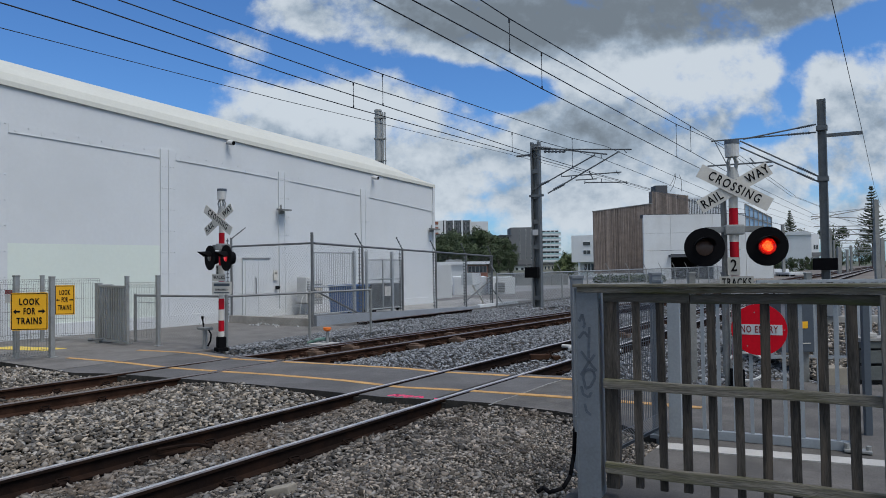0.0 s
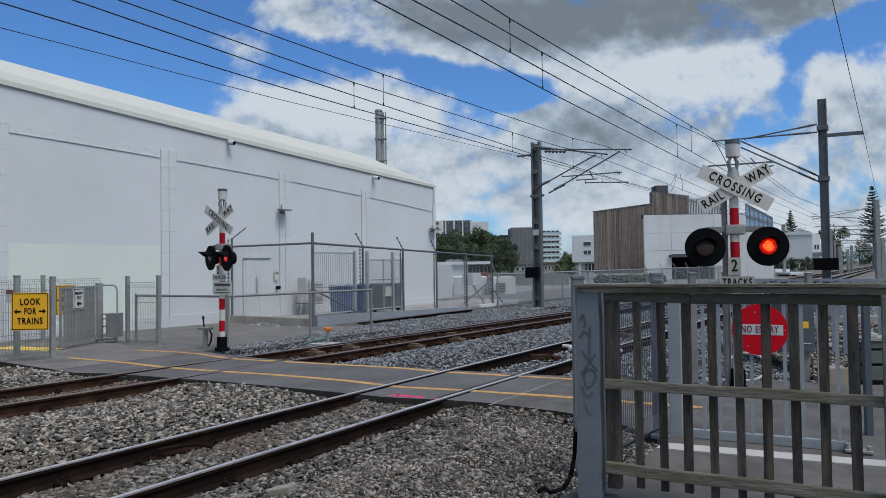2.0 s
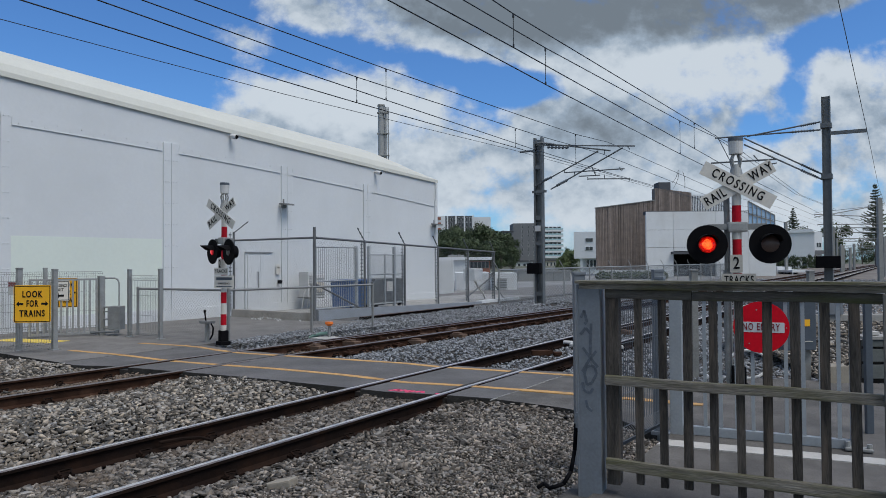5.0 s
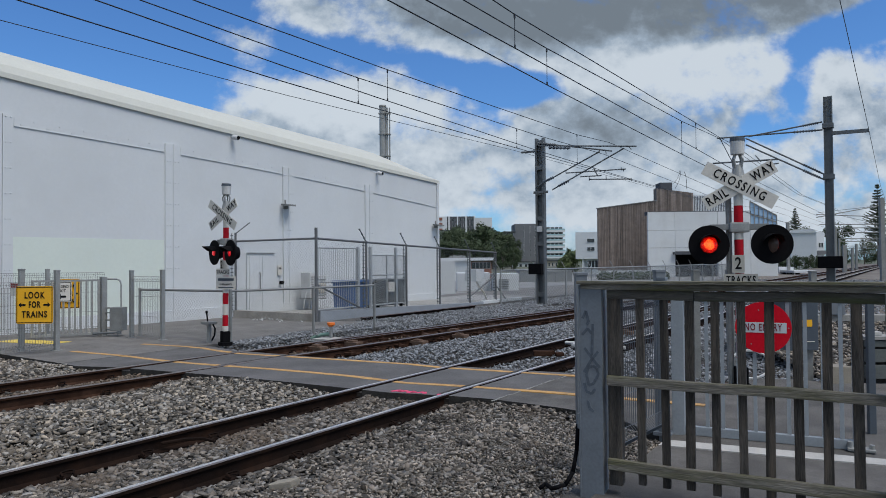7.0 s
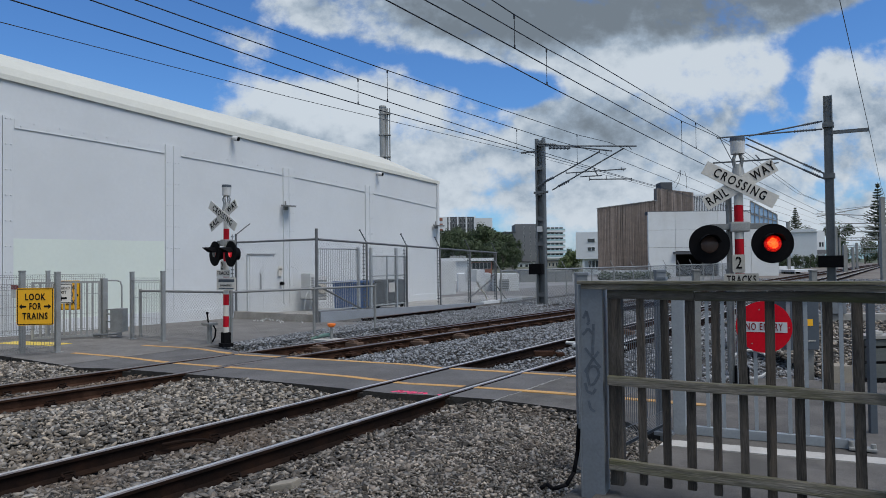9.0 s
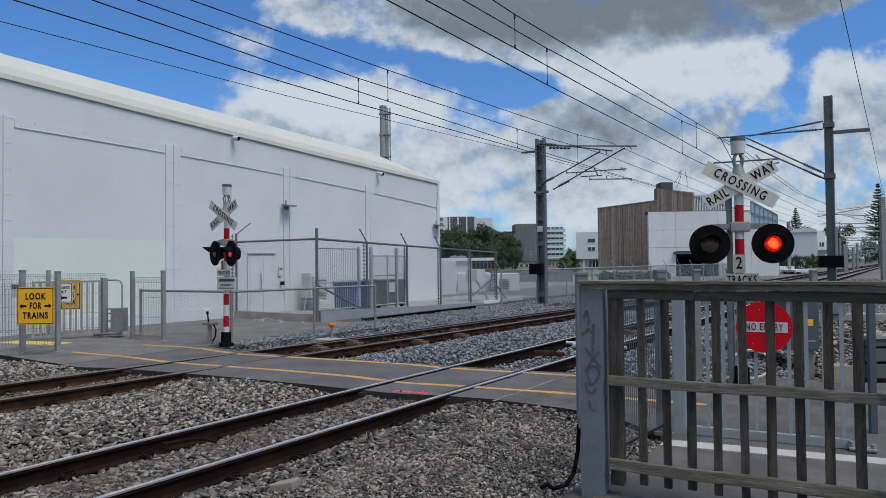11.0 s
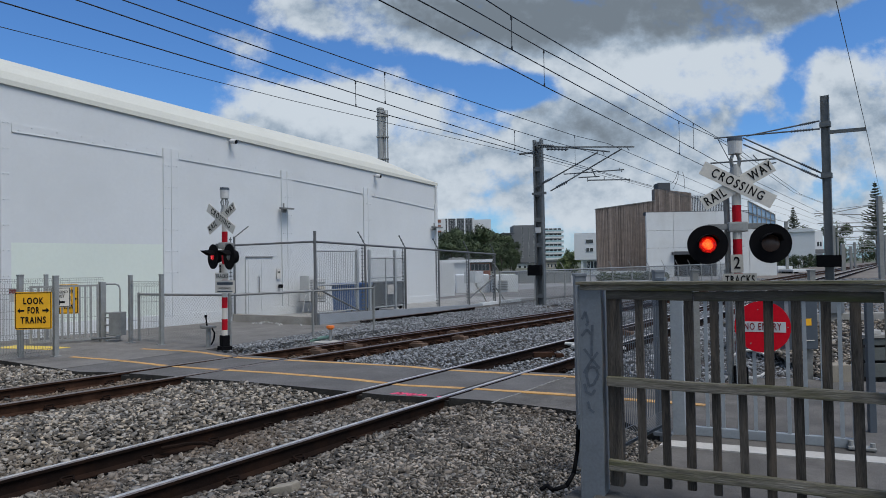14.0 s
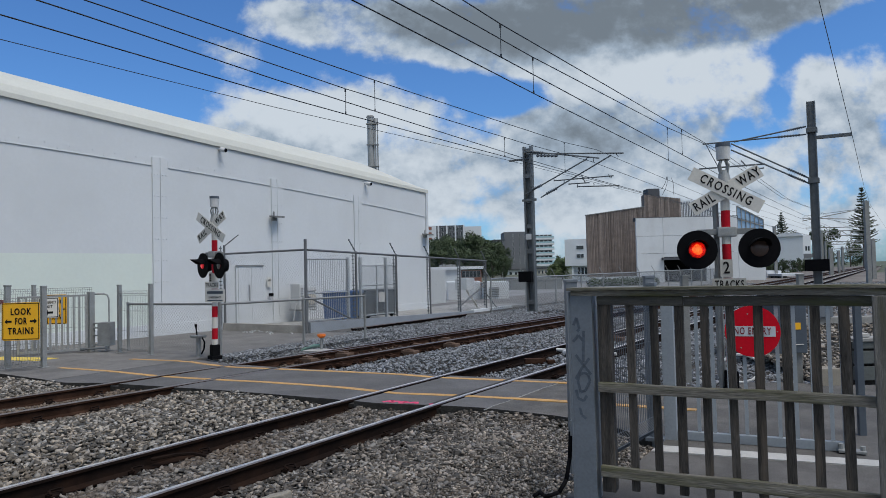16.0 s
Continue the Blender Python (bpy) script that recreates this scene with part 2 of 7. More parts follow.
M["galv"] = material("galvanised_steel", (0.295, 0.30, 0.292), 0.55, 0.4, vary=0.16, scale=9, fine=70, bump=0.08)
M["galv_dull"] = material("dull_galvanised_steel", (0.225, 0.23, 0.224), 0.65, 0.25, vary=0.2, scale=5, fine=60, bump=0.1)
M["fence_dark"] = material("dark_weathered_galvanising", (0.135, 0.14, 0.145), 0.6, 0.3, vary=0.2, scale=5, fine=60, bump=0.1)
M["galv_bright"] = material("bright_galvanised_steel", (0.40, 0.415, 0.42), 0.5, 0.3, vary=0.14, scale=7, fine=60, bump=0.06)
M["paintgrey"] = material("blue_grey_painted_steel", (0.170, 0.188, 0.208), 0.5, 0.1, vary=0.14, scale=5, fine=60, bump=0.06, stain=(0.125, 0.142, 0.16), stain_at=0.66)
M["gatepaint"] = material("pale_blue_grey_gate_paint", (0.315, 0.345, 0.37), 0.5, 0.1, vary=0.1, scale=5, fine=60, bump=0.05, stain=(0.24, 0.26, 0.28), stain_at=0.66)
M["darkgrey"] = material("dark_grey_enamel", (0.065, 0.08, 0.10), 0.45, 0.0, vary=0.12, scale=6, fine=50, bump=0.04)
M["wood"] = material("weathered_grey_timber", (0.185, 0.168, 0.140), 0.85, vary=0.6, scale=2.2, fine=14, bump=0.8, stretch=(0.9, 7, 9), random_tint=0.12, stain=(0.085, 0.084, 0.030), stain_at=0.555, stain_scale=1.7)
M["wood_dark"] = material("dark_weathered_timber", (0.060, 0.052, 0.044), 0.86, vary=0.65, scale=2.2, fine=16, bump=0.8, stretch=(12, 12, 1.2), random_tint=0.35, stain=(0.135, 0.105, 0.078), stain_at=0.62, stain_scale=1.6)
M["wood_post"] = material("weathered_grey_post", (0.15, 0.14, 0.125), 0.86, vary=0.45, scale=2.2, fine=16, bump=0.7, stretch=(12, 12, 1.2), stain=(0.09, 0.085, 0.05), stain_at=0.6, stain_scale=1.4)
M["wood_rail"] = material("dark_weathered_rail", (0.080, 0.073, 0.063), 0.88, vary=0.45, scale=2.2, fine=16, bump=0.7, stretch=(1.2, 12, 12), stain=(0.06, 0.065, 0.025), stain_at=0.6, stain_scale=1.4)
M["moss"] = material("green_moss", (0.12, 0.125, 0.04), 0.95, vary=0.4, scale=8, fine=50, bump=0.6)
M["old_asphalt"] = material("old_cracked_asphalt", (0.112, 0.105, 0.098), 0.92, vary=0.35, scale=2.5, fine=110, bump=0.8, stain=(0.072, 0.068, 0.064), stain_at=0.58, stain_scale=1.5)
M["footway"] = material("weathered_grey_asphalt", (0.158, 0.150, 0.142), 0.92, vary=0.3, scale=2.0, fine=120, bump=0.7, stain=(0.10, 0.095, 0.09), stain_at=0.6, stain_scale=1.1)
M["white"] = material("white_sign_paint", (0.60, 0.575, 0.525), 0.6, spec=0.2, vary=0.08, scale=6, fine=50, bump=0.02, stain=(0.55, 0.53, 0.48), stain_at=0.66, stain_scale=5)
M["offwhite"] = material("dirty_white_paint", (0.55, 0.55, 0.54), 0.6, vary=0.1, scale=5, fine=40, bump=0.05)
M["black"] = material("black_paint", (0.012, 0.012, 0.012), 0.8, spec=0.08, vary=0.1, scale=6, fine=50, bump=0.03)
M["plastic_black"] = material("black_plastic", (0.006, 0.006, 0.007), 0.8, spec=0.06, vary=0.1, scale=6, fine=50, bump=0.03)
M["red"] = material("red_sign_paint", (0.64, 0.005, 0.018), 0.55, spec=0.15, vary=0.08, scale=6, fine=50, bump=0.02)
M["band_red"] = material("faded_dark_red_paint", (0.44, 0.006, 0.018), 0.6, spec=0.15, vary=0.18, scale=7, fine=50, bump=0.03, stain=(0.30, 0.012, 0.018), stain_at=0.6, stain_scale=5)
M["deep_red"] = material("dark_red_lettering", (0.20, 0.008, 0.012), 0.6, vary=0.1, scale=6, fine=50, bump=0.02)
M["yellow"] = material("yellow_sign_paint", (0.82, 0.42, 0.015), 0.5, vary=0.06, scale=6, fine=50, bump=0.02)
M["orange"] = material("orange_plastic", (0.75, 0.17, 0.02), 0.5, vary=0.08, scale=6, fine=50, bump=0.02)
M["mast"] = material("grey_mast_steel", (0.135, 0.145, 0.15), 0.65, 0.3, vary=0.2, scale=3, fine=30, bump=0.08)
M["wire"] = material("dark_wire", (0.03, 0.032, 0.035), 0.5, 0.5, vary=0.05, bump=0)
M["glass_dark"] = material("dark_window_glass", (0.03, 0.04, 0.045), 0.08, 0.0, vary=0.1, scale=2, fine=10, bump=0, spec=0.8)
# Far unlit lenses: the grey of reflected sky is mixed into the base colour
M["lens_sky_grey"] = material("unlit_lens_sky_grey", (0.13, 0.14, 0.135), 0.3, vary=0.15, scale=40, fine=120, bump=0.2)
M["lens_off"] = material("unlit_lamp_lens", (0.085, 0.055, 0.045), 0.16, vary=0.1, scale=40, fine=120, bump=0.2)
M["timber_clad"] = material("brown_timber_cladding", (0.200, 0.165, 0.145), 0.8, vary=0.25, scale=2.0, fine=14, bump=0.1, random_tint=0.28)
M["panel_white"] = material("pale_concrete_panel", (0.58, 0.60, 0.61), 0.8, vary=0.06, scale=0.6, fine=8, bump=0.05, random_tint=0.04, stain=(0.50, 0.51, 0.51), stain_at=0.62, stain_scale=0.4)
M["apt_grey"] = material("grey_apartment_cladding", (0.14, 0.145, 0.155), 0.8, vary=0.1, scale=0.4, fine=4, bump=0.02)
M["apt_dark"] = material("charcoal_apartment_cladding", (0.07, 0.075, 0.085), 0.8, vary=0.1, scale=0.4, fine=4, bump=0.02)
M["apt_white"] = material("white_apartment_render", (0.62, 0.64, 0.66), 0.8, vary=0.06, scale=0.4, fine=4, bump=0.02)
M["brick_red"] = material("red_brown_brickwork", (0.26, 0.11, 0.075), 0.85, vary=0.2, scale=1, fine=9, bump=0.1)
M["beige"] = material("beige_render", (0.48, 0.44, 0.37), 0.85, vary=0.1, scale=1, fine=9, bump=0.05)
M["bin_blue"] = material("blue_plastic_bin", (0.05, 0.115, 0.27), 0.5, vary=0.08, scale=6, fine=50, bump=0.03)
M["bin_dark"] = material("dark_grey_plastic_bin", (0.075, 0.08, 0.08), 0.5, vary=0.08, scale=6, fine=50, bump=0.03)
M["leaf"] = material("dark_green_foliage", (0.045, 0.065, 0.028), 0.75, vary=0.35, scale=0.5, fine=4, bump=0, island=True, random_tint=0.5)
M["leaf_light"] = material("mid_green_foliage", (0.10, 0.13, 0.05), 0.75, vary=0.35, scale=0.5, fine=4, bump=0, island=True, random_tint=0.5)
M["leaf_pine"] = material("pine_foliage", (0.075, 0.088, 0.06), 0.85, vary=0.3, scale=0.5, fine=4, bump=0, island=True, random_tint=0.4)
M["bark"] = material("grey_brown_bark", (0.10, 0.085, 0.07), 0.9, vary=0.3, scale=2, fine=20, bump=0.4)
M["grass"] = material("verge_grass", (0.06, 0.085, 0.03), 0.9, vary=0.4, scale=0.05, fine=2, bump=0.2, stain=(0.11, 0.105, 0.09), stain_at=0.5, stain_scale=0.02)
M["graffiti"] = material("grey_marker", (0.092, 0.108, 0.13), 0.6, vary=0.3, scale=9, fine=60, bump=0)
M["tan_kerb"] = material("stained_tan_concrete", (0.36, 0.335, 0.30), 0.9, vary=0.2, scale=3, fine=80, bump=0.3, stain=(0.20, 0.18, 0.155), stain_at=0.58, stain_scale=2.2)
M["tan_concrete"] = material("tan_concrete", (0.25, 0.225, 0.185), 0.9, vary=0.15, scale=5, fine=80, bump=0.3)
M["slat_grey"] = material("grey_green_slats", (0.095, 0.105, 0.102), 0.75, vary=0.2, scale=4, fine=50, bump=0.1)
M["green_lid"] = material("green_fibreglass", (0.20, 0.33, 0.28), 0.7, vary=0.1, scale=4, fine=40, bump=0.1)
M["kerb"] = material("blue_grey_beam", (0.25, 0.27, 0.295), 0.75, vary=0.12, scale=3, fine=40, bump=0.1)


# ---- mesh helpers ----
def box(bm, x0, x1, y0, y1, z0, z1, bevel=0.0):
    m = Matrix.Translation(((x0 + x1) / 2, (y0 + y1) / 2, (z0 + z1) / 2)) @ Matrix.Diagonal((abs(x1 - x0), abs(y1 - y0), abs(z1 - z0), 1))
    r = bmesh.ops.create_cube(bm, size=1.0, matrix=m)
    if bevel:
        edges = list({e for v in r["verts"] for e in v.link_edges})
        bmesh.ops.bevel(bm, geom=edges, offset=bevel, segments=2, profile=0.7, affect="EDGES")
    return bm


def rod(bm, a, b, r, r2=None, sides=8, cap=True):
    a, b = Vector(a), Vector(b)
    d = b - a
    if d.length < 1e-6:
        return bm
    m = Matrix.Translation((a + b) / 2) @ d.to_track_quat("Z", "Y").to_matrix().to_4x4()
    bmesh.ops.create_cone(bm, cap_ends=cap, segments=sides, radius1=r, radius2=r if r2 is None else r2, depth=d.length, matrix=m)
    return bm


def bar(bm, a, b, w, h):
    """A straight bar of rectangular section from a to b."""
    a, b = Vector(a), Vector(b)
    d = b - a
    m = Matrix.Translation((a + b) / 2) @ d.to_track_quat("Y", "Z").to_matrix().to_4x4() @ Matrix.Diagonal((w, d.length, h, 1))
    bmesh.ops.create_cube(bm, size=1.0, matrix=m)
    return bm


def path_tube(bm, pts, r, sides=6):
    for a, b in zip(pts, pts[1:]):
        rod(bm, a, b, r, sides=sides)
    return bm


def mesh_of(bm, name, mat, smooth=False):
    me = bpy.data.meshes.new(name)
    bmesh.ops.recalc_face_normals(bm, faces=bm.faces)
    bm.to_mesh(me)
    bm.free()
    for k in (mat if isinstance(mat, (list, tuple)) else [mat]):
        me.materials.append(k)
    if smooth:
        for p in me.polygons:
            p.use_smooth = True
    return me


def part(name, bm, mat, parent=None, label="", smooth=False, at=None):
    ob = new(name, mesh_of(bm, name, mat, smooth))
    if parent is not None:
        ob.parent = parent
    if at is not None:
        ob.matrix_basis = at
    if label:
        ob["label"] = label
    return ob


def shared(name, me, parent, at):
    ob = new(name, me)
    ob.parent = parent
    ob.matrix_basis = at
    return ob


def thing(name, at, label, category, group="", kind=""):
    ob = new(name)
    ob.empty_display_size = 0.2
    ob.matrix_basis = at if isinstance(at, Matrix) else Matrix.Translation(at)
    return tagged(ob, label, category, group, kind)


def BM():
    return bmesh.new()


def lettering(text, size, mat, parent, at, squeeze=1.0, depth=0.002, bold=0.0, gap=1.0, name="lettering"):
    cu = bpy.data.curves.new(name, "FONT")
    cu.body, cu.size, cu.extrude, cu.offset = text, size, depth, bold
    cu.align_x, cu.align_y = "CENTER", "CENTER"
    cu.resolution_u = 3
    cu.space_character = gap
    ob = new("text", cu)
    me = bpy.data.meshes.new_from_object(ob.evaluated_get(bpy.context.evaluated_depsgraph_get()))
    bpy.data.objects.remove(ob)
    bpy.data.curves.remove(cu)
    me.transform(Matrix.Diagonal((squeeze, 1, 1, 1)))
    me.materials.clear()
    me.materials.append(mat)
    o = new(name, me)
    o.parent = parent
    o.matrix_basis = at
    return o


def plate(bm, w, h, t, r=0.02, seg=4):
    """An upright plate with rounded corners, centred, facing -y."""
    pts = []
    for cx, cz, a0 in ((w / 2 - r, h / 2 - r, 0), (-w / 2 + r, h / 2 - r, 90), (-w / 2 + r, -h / 2 + r, 180), (w / 2 - r, -h / 2 + r, 270)):
        for k in range(seg + 1):
            a = radians(a0 + 90 * k / seg)
            pts.append((cx + r * math.cos(a), cz + r * math.sin(a)))
    front = [bm.verts.new((x, -t / 2, z)) for x, z in pts]
    back = [bm.verts.new((x, t / 2, z)) for x, z in pts]
    bm.faces.new(front)
    bm.faces.new(back[::-1])
    for i in range(len(pts)):
        j = (i + 1) % len(pts)
        bm.faces.new((front[i], back[i], back[j], front[j]))
    return bm


FACE = pose(0, 0, 0, 90)  # turns flat lettering upright, facing -y


def lamp_glow(name, deep, bright, power, core=0.056):
    """The lit lens: a cluster of bright dots in the middle that fades to deep red at the rim."""
    m = bpy.data.materials.new(name)
    m.use_nodes = True
    nt = m.node_tree
    N, link = nt.nodes.new, nt.links.new

    def calc(op, *vals):
        n = N("ShaderNodeMath")
        n.operation = op
        for i, v in enumerate(vals):
            if isinstance(v, (int, float)):
                n.inputs[i].default_value = v
            else:
                link(v, n.inputs[i])
        return n.outputs[0]

    b = nt.nodes["Principled BSDF"]
    b.inputs["Base Color"].default_value = (0.12, 0.008, 0.006, 1)
    b.inputs["Roughness"].default_value = 0.25
    tc = N("ShaderNodeTexCoord")
    xyz = N("ShaderNodeSeparateXYZ")
    link(tc.outputs["Object"], xyz.inputs[0])
    dots = N("ShaderNodeTexVoronoi")
    dots.inputs["Scale"].default_value = 95
    dots.inputs["Randomness"].default_value = 0.35
    link(tc.outputs["Object"], dots.inputs["Vector"])
    rag = N("ShaderNodeTexNoise")
    rag.inputs["Scale"].default_value = 22
    link(tc.outputs["Object"], rag.inputs["Vector"])
    x2 = calc("POWER", calc("ABSOLUTE", xyz.outputs[0]), 2.0)
    z2 = calc("POWER", calc("ABSOLUTE", xyz.outputs[2]), 2.0)
    reach = calc("ADD", calc("SQRT", calc("ADD", x2, z2)), calc("MULTIPLY", calc("SUBTRACT", rag.outputs["Fac"], 0.5), 0.075))
    r = N("ShaderNodeValToRGB")
    el = r.color_ramp.elements
    el[0].position, el[0].color = 0.0, (*bright, 1)
    el[1].position, el[1].color = 1.0, (0.05, 0.0, 0.0, 1)
    e = el.new(core / 0.1 - 0.05)
    e.color = (bright[0], bright[1] * 0.75, bright[2] * 0.75, 1)
    e = el.new(core / 0.1 + 0.08)
    e.color = (*deep, 1)
    e = el.new(0.86)
    e.color = (deep[0] * 0.45, deep[1] * 0.4, deep[2] * 0.4, 1)
    link(calc("MULTIPLY", reach, 10.0), r.inputs[0])
    link(r.outputs[0], b.inputs["Emission Color"])
    spark = calc("SUBTRACT", 1.45, calc("MULTIPLY", dots.outputs["Distance"], 1.5))
    link(calc("MULTIPLY", spark, power), b.inputs["Emission Strength"])
    return m


M["glow"] = lamp_glow("lit_red_lamp", (0.62, 0.006, 0.002), (1.0, 0.17, 0.025), 1.8, 0.052)
M["glow_far"] = lamp_glow("lit_red_lamp_far", (0.6, 0.01, 0.02), (1.0, 0.06, 0.08), 1.0, 0.038)
M["rust_block"] = material("rusty_timber_block", (0.125, 0.078, 0.052), 0.9, vary=0.3, scale=6, fine=50, bump=0.4, stain=(0.08, 0.05, 0.035), stain_at=0.58, stain_scale=5)
M["yard"] = material("grey_yard_gravel", (0.26, 0.26, 0.255), 0.95, vary=0.25, scale=0.6, fine=8, bump=0.3, stain=(0.17, 0.165, 0.16), stain_at=0.58, stain_scale=0.3)

# ---- ground, tracks and crossing ----
def near_line(y):
    return -4.98 + 0.006 * max(0.0, y - 6) - 0.0 + 0.00004 * max(0.0, y - 30) ** 2


def far_line(y):
    if y < 22:
        return -9.20 + 0.052 * (y - 4.0)
    return -8.264 + 0.014 * (y - 22) + 0.00004 * max(0.0, y - 30) ** 2


def sheet(name, xs, ys, height, mat, label, category="", kind="structure"):
    """A ground sheet over a grid, lifted by height(x, y)."""
    verts = [(x, y, height(x, y)) for y in ys for x in xs]
    w = len(xs)
    faces = [(j * w + i, j * w + i + 1, (j + 1) * w + i + 1, (j + 1) * w + i) for j in range(len(ys) - 1) for i in range(w - 1)]
    me = bpy.data.meshes.new(name)
    me.from_pydata(verts, [], faces)
    me.materials.append(mat)
    return tagged(new(name, me), label, category or name, kind=kind)


def grow(a, b, first, rate):
    out, step = [a], first
    while out[-1] < b:
        out.append(out[-1] + step)
        step *= rate
    return out


gx = sorted({-v for v in grow(0, 1500, 4, 1.5)} | set(grow(0, 1500, 4, 1.5)))
sheet("ground", gx, gx, lambda x, y: -0.40 + 0.05 * noise.noise((x * 0.1, y * 0.1, 0)), M["grass"], "wide ground of grass and worn earth", "ground")


def crossing_near(x):
    pts = [(-17.0, 5.4), (-12.8, 5.45), (-10.4, 5.43), (-9.78, 5.68), (-8.3, 5.93), (-7.3, 6.08), (-6.0, 6.2), (-5.04, 6.27), (-4.35, 6.48), (-3.72, 6.6), (-2.87, 6.58), (-2.3, 6.4), (-1.9, 6.1)]
    return np.interp(x, [p[0] for p in pts], [p[1] for p in pts])


def crossing_far(x):
    pts = [(-12.6, 7.9), (-11.0, 8.1), (-9.8, 7.9), (-8.0, 8.0), (-5.0, 8.45), (-3.6, 8.7), (-1.6, 9.0)]
    return np.interp(x, [p[0] for p in pts], [p[1] for p in pts])


def near_stripe(x):
    return np.interp(x, [-12.23, -10.65, -9.69, -8.52, -7.73, -6.78, -6.3, -5.58, -5.26, -4.47, -4.03, -3.3, -1.7],
                     [6.286, 6.46, 6.45, 6.60, 6.75, 6.86, 6.905, 6.89, 6.88, 7.08, 7.16, 7.28, 7.48])


def far_stripe(x):
    return np.interp(x, [-12.15, -11.11, -10.62, -9.94, -9.39, -8.44, -7.67, -6.24, -5.58, -4.67, -3.73, -1.7],
                     [7.573, 7.75, 7.80, 7.69, 7.65, 7.80, 7.94, 8.17, 8.15, 8.30, 8.47, 8.72])


def bed_height(x, y):
    """Ballast surface: high round the rails, sinking to the sides."""
    d = min(abs(x - near_line(y)), abs(x - far_line(y)))
    lip = crossing_near(x) - y
    up = 0.055 * math.exp(-max(0.0, lip) / 0.5) if lip > -0.2 and -12 < x < -2 else 0.0
    rail_gap = min(abs(abs(x - near_line(y)) - 0.565), abs(abs(x - far_line(y)) - 0.565))
    base = -0.128 - 0.055 * math.exp(-(rail_gap / 0.20) ** 2) + up + 0.045 * max(0.0, min(1.0, (d - 1.0) / 0.7))
    return base + 0.025 * noise.noise((x * 0.9, y * 0.9, 0)) + 0.012 * noise.noise((x * 3, y * 3, 4))


bx = [-13.2 + 0.25 * i for i in range(48)]
by = [-30 + 2.0 * i for i in range(15)] + [0.0 + 0.25 * i for i in range(121)]
sheet("ballast_bed", bx, by, lambda x, y: bed_height(x, y) - 0.03 if not (x < -10.6 and 5 < y < 13.5) else -0.34, M["bed"], "dark bed of broken stone under the tracks, gap shade in its colour", "ballast bed")


def scatter(name, places, mat, label, seed, flat=0.50, long=1.12):
    """Broken stones joined into one mesh: places are (x, y, z, size)."""
    rng = np.random.RandomState(seed)
    kinds = []
    for k in range(9):
        b = BM()
        for _ in range(9):
            p = rng.uniform(-1, 1, 3)
            p *= 0.5 / max(np.abs(p).max() * 0.75 + np.linalg.norm(p) * 0.25, 0.2)
            b.verts.new(p * np.array([long, 0.88, flat]) * rng.uniform(0.8, 1.1))
        hull = bmesh.ops.convex_hull(b, input=b.verts)
        bmesh.ops.delete(b, geom=[e for e in hull["geom_interior"] if isinstance(e, bmesh.types.BMVert)], context="VERTS")
        bmesh.ops.triangulate(b, faces=b.faces)
        b.verts.index_update()
        vs = np.array([v.co[:] for v in b.verts])
        tri = np.array([[v.index for v in f.verts] for f in b.faces])
        b.free()
        kinds.append((vs, tri))
    pl = np.array(places)
    n = len(pl)
    ax = rng.normal(size=(n, 4))
    ax[:, 0] *= 1.6
    ax[:, 1:3] *= 0.20
    q = ax / np.linalg.norm(ax, axis=1, keepdims=True)
    w, x, y, z = q.T
    rot = np.stack([1 - 2 * (y * y + z * z), 2 * (x * y - z * w), 2 * (x * z + y * w), 2 * (x * y + z * w), 1 - 2 * (x * x + z * z), 2 * (y * z - x * w),
                    2 * (x * z - y * w), 2 * (y * z + x * w), 1 - 2 * (x * x + y * y)], axis=1).reshape(n, 3, 3)
    pick = rng.randint(0, 9, n)
    allv, allf, base = [], [], 0
    for k in range(9):
        idx = np.where(pick == k)[0]
        vs, tri = kinds[k]
        v = np.einsum("nij,vj->nvi", rot[idx], vs) * pl[idx, 3][:, None, None] + pl[idx, None, :3]
        allv.append(v.reshape(-1, 3))
        f = tri[None] + (np.arange(len(idx)) * len(vs))[:, None, None] + base
        allf.append(f.reshape(-1, 3))
        base += len(idx) * len(vs)
    V, Fc = np.concatenate(allv), np.concatenate(allf)
    me = bpy.data.meshes.new(name)
    me.vertices.add(len(V))
    me.vertices.foreach_set("co", V.astype(np.float32).ravel())
    me.loops.add(Fc.size)
    me.loops.foreach_set("vertex_index", Fc.astype(np.int32).ravel())
    me.polygons.add(len(Fc))
    me.polygons.foreach_set("loop_start", np.arange(0, Fc.size, 3, dtype=np.int32))
    me.update()
    me.validate()
    me.materials.append(mat)
    return tagged(new(name, me), label, "ballast", kind="stuff")


def stone_places(count, x0, x1, y0, y1, s0, s1, seed, keep, lift=0.0):
    rng = np.random.RandomState(seed)
    out = []
    for x, y, s in zip(rng.uniform(x0, x1, count), rng.uniform(y0, y1, count), rng.uniform(0, 1, count)):
        if not keep(x, y):
            continue
        size = s0 + (s1 - s0) * s ** 2
        z = bed_height(x, y) + lift + size * 0.1 + rng.uniform(-0.012, 0.012)
        out.append((x, y, z, size))
    return out


def off_rails(x, y):
    return all(abs(x - c) > 0.088 for c in (near_line(y) - 0.565, near_line(y) + 0.565, far_line(y) - 0.565, far_line(y) + 0.565))


def this_side(x, y):
    return off_rails(x, y) and y < crossing_near(x) - 0.04


def far_side(x, y):
    return off_rails(x, y) and y > crossing_far(x) + 0.03


def rusty(x, y):
    return abs(x - far_line(y)) < 0.85 or abs(x - near_line(y)) < 0.74


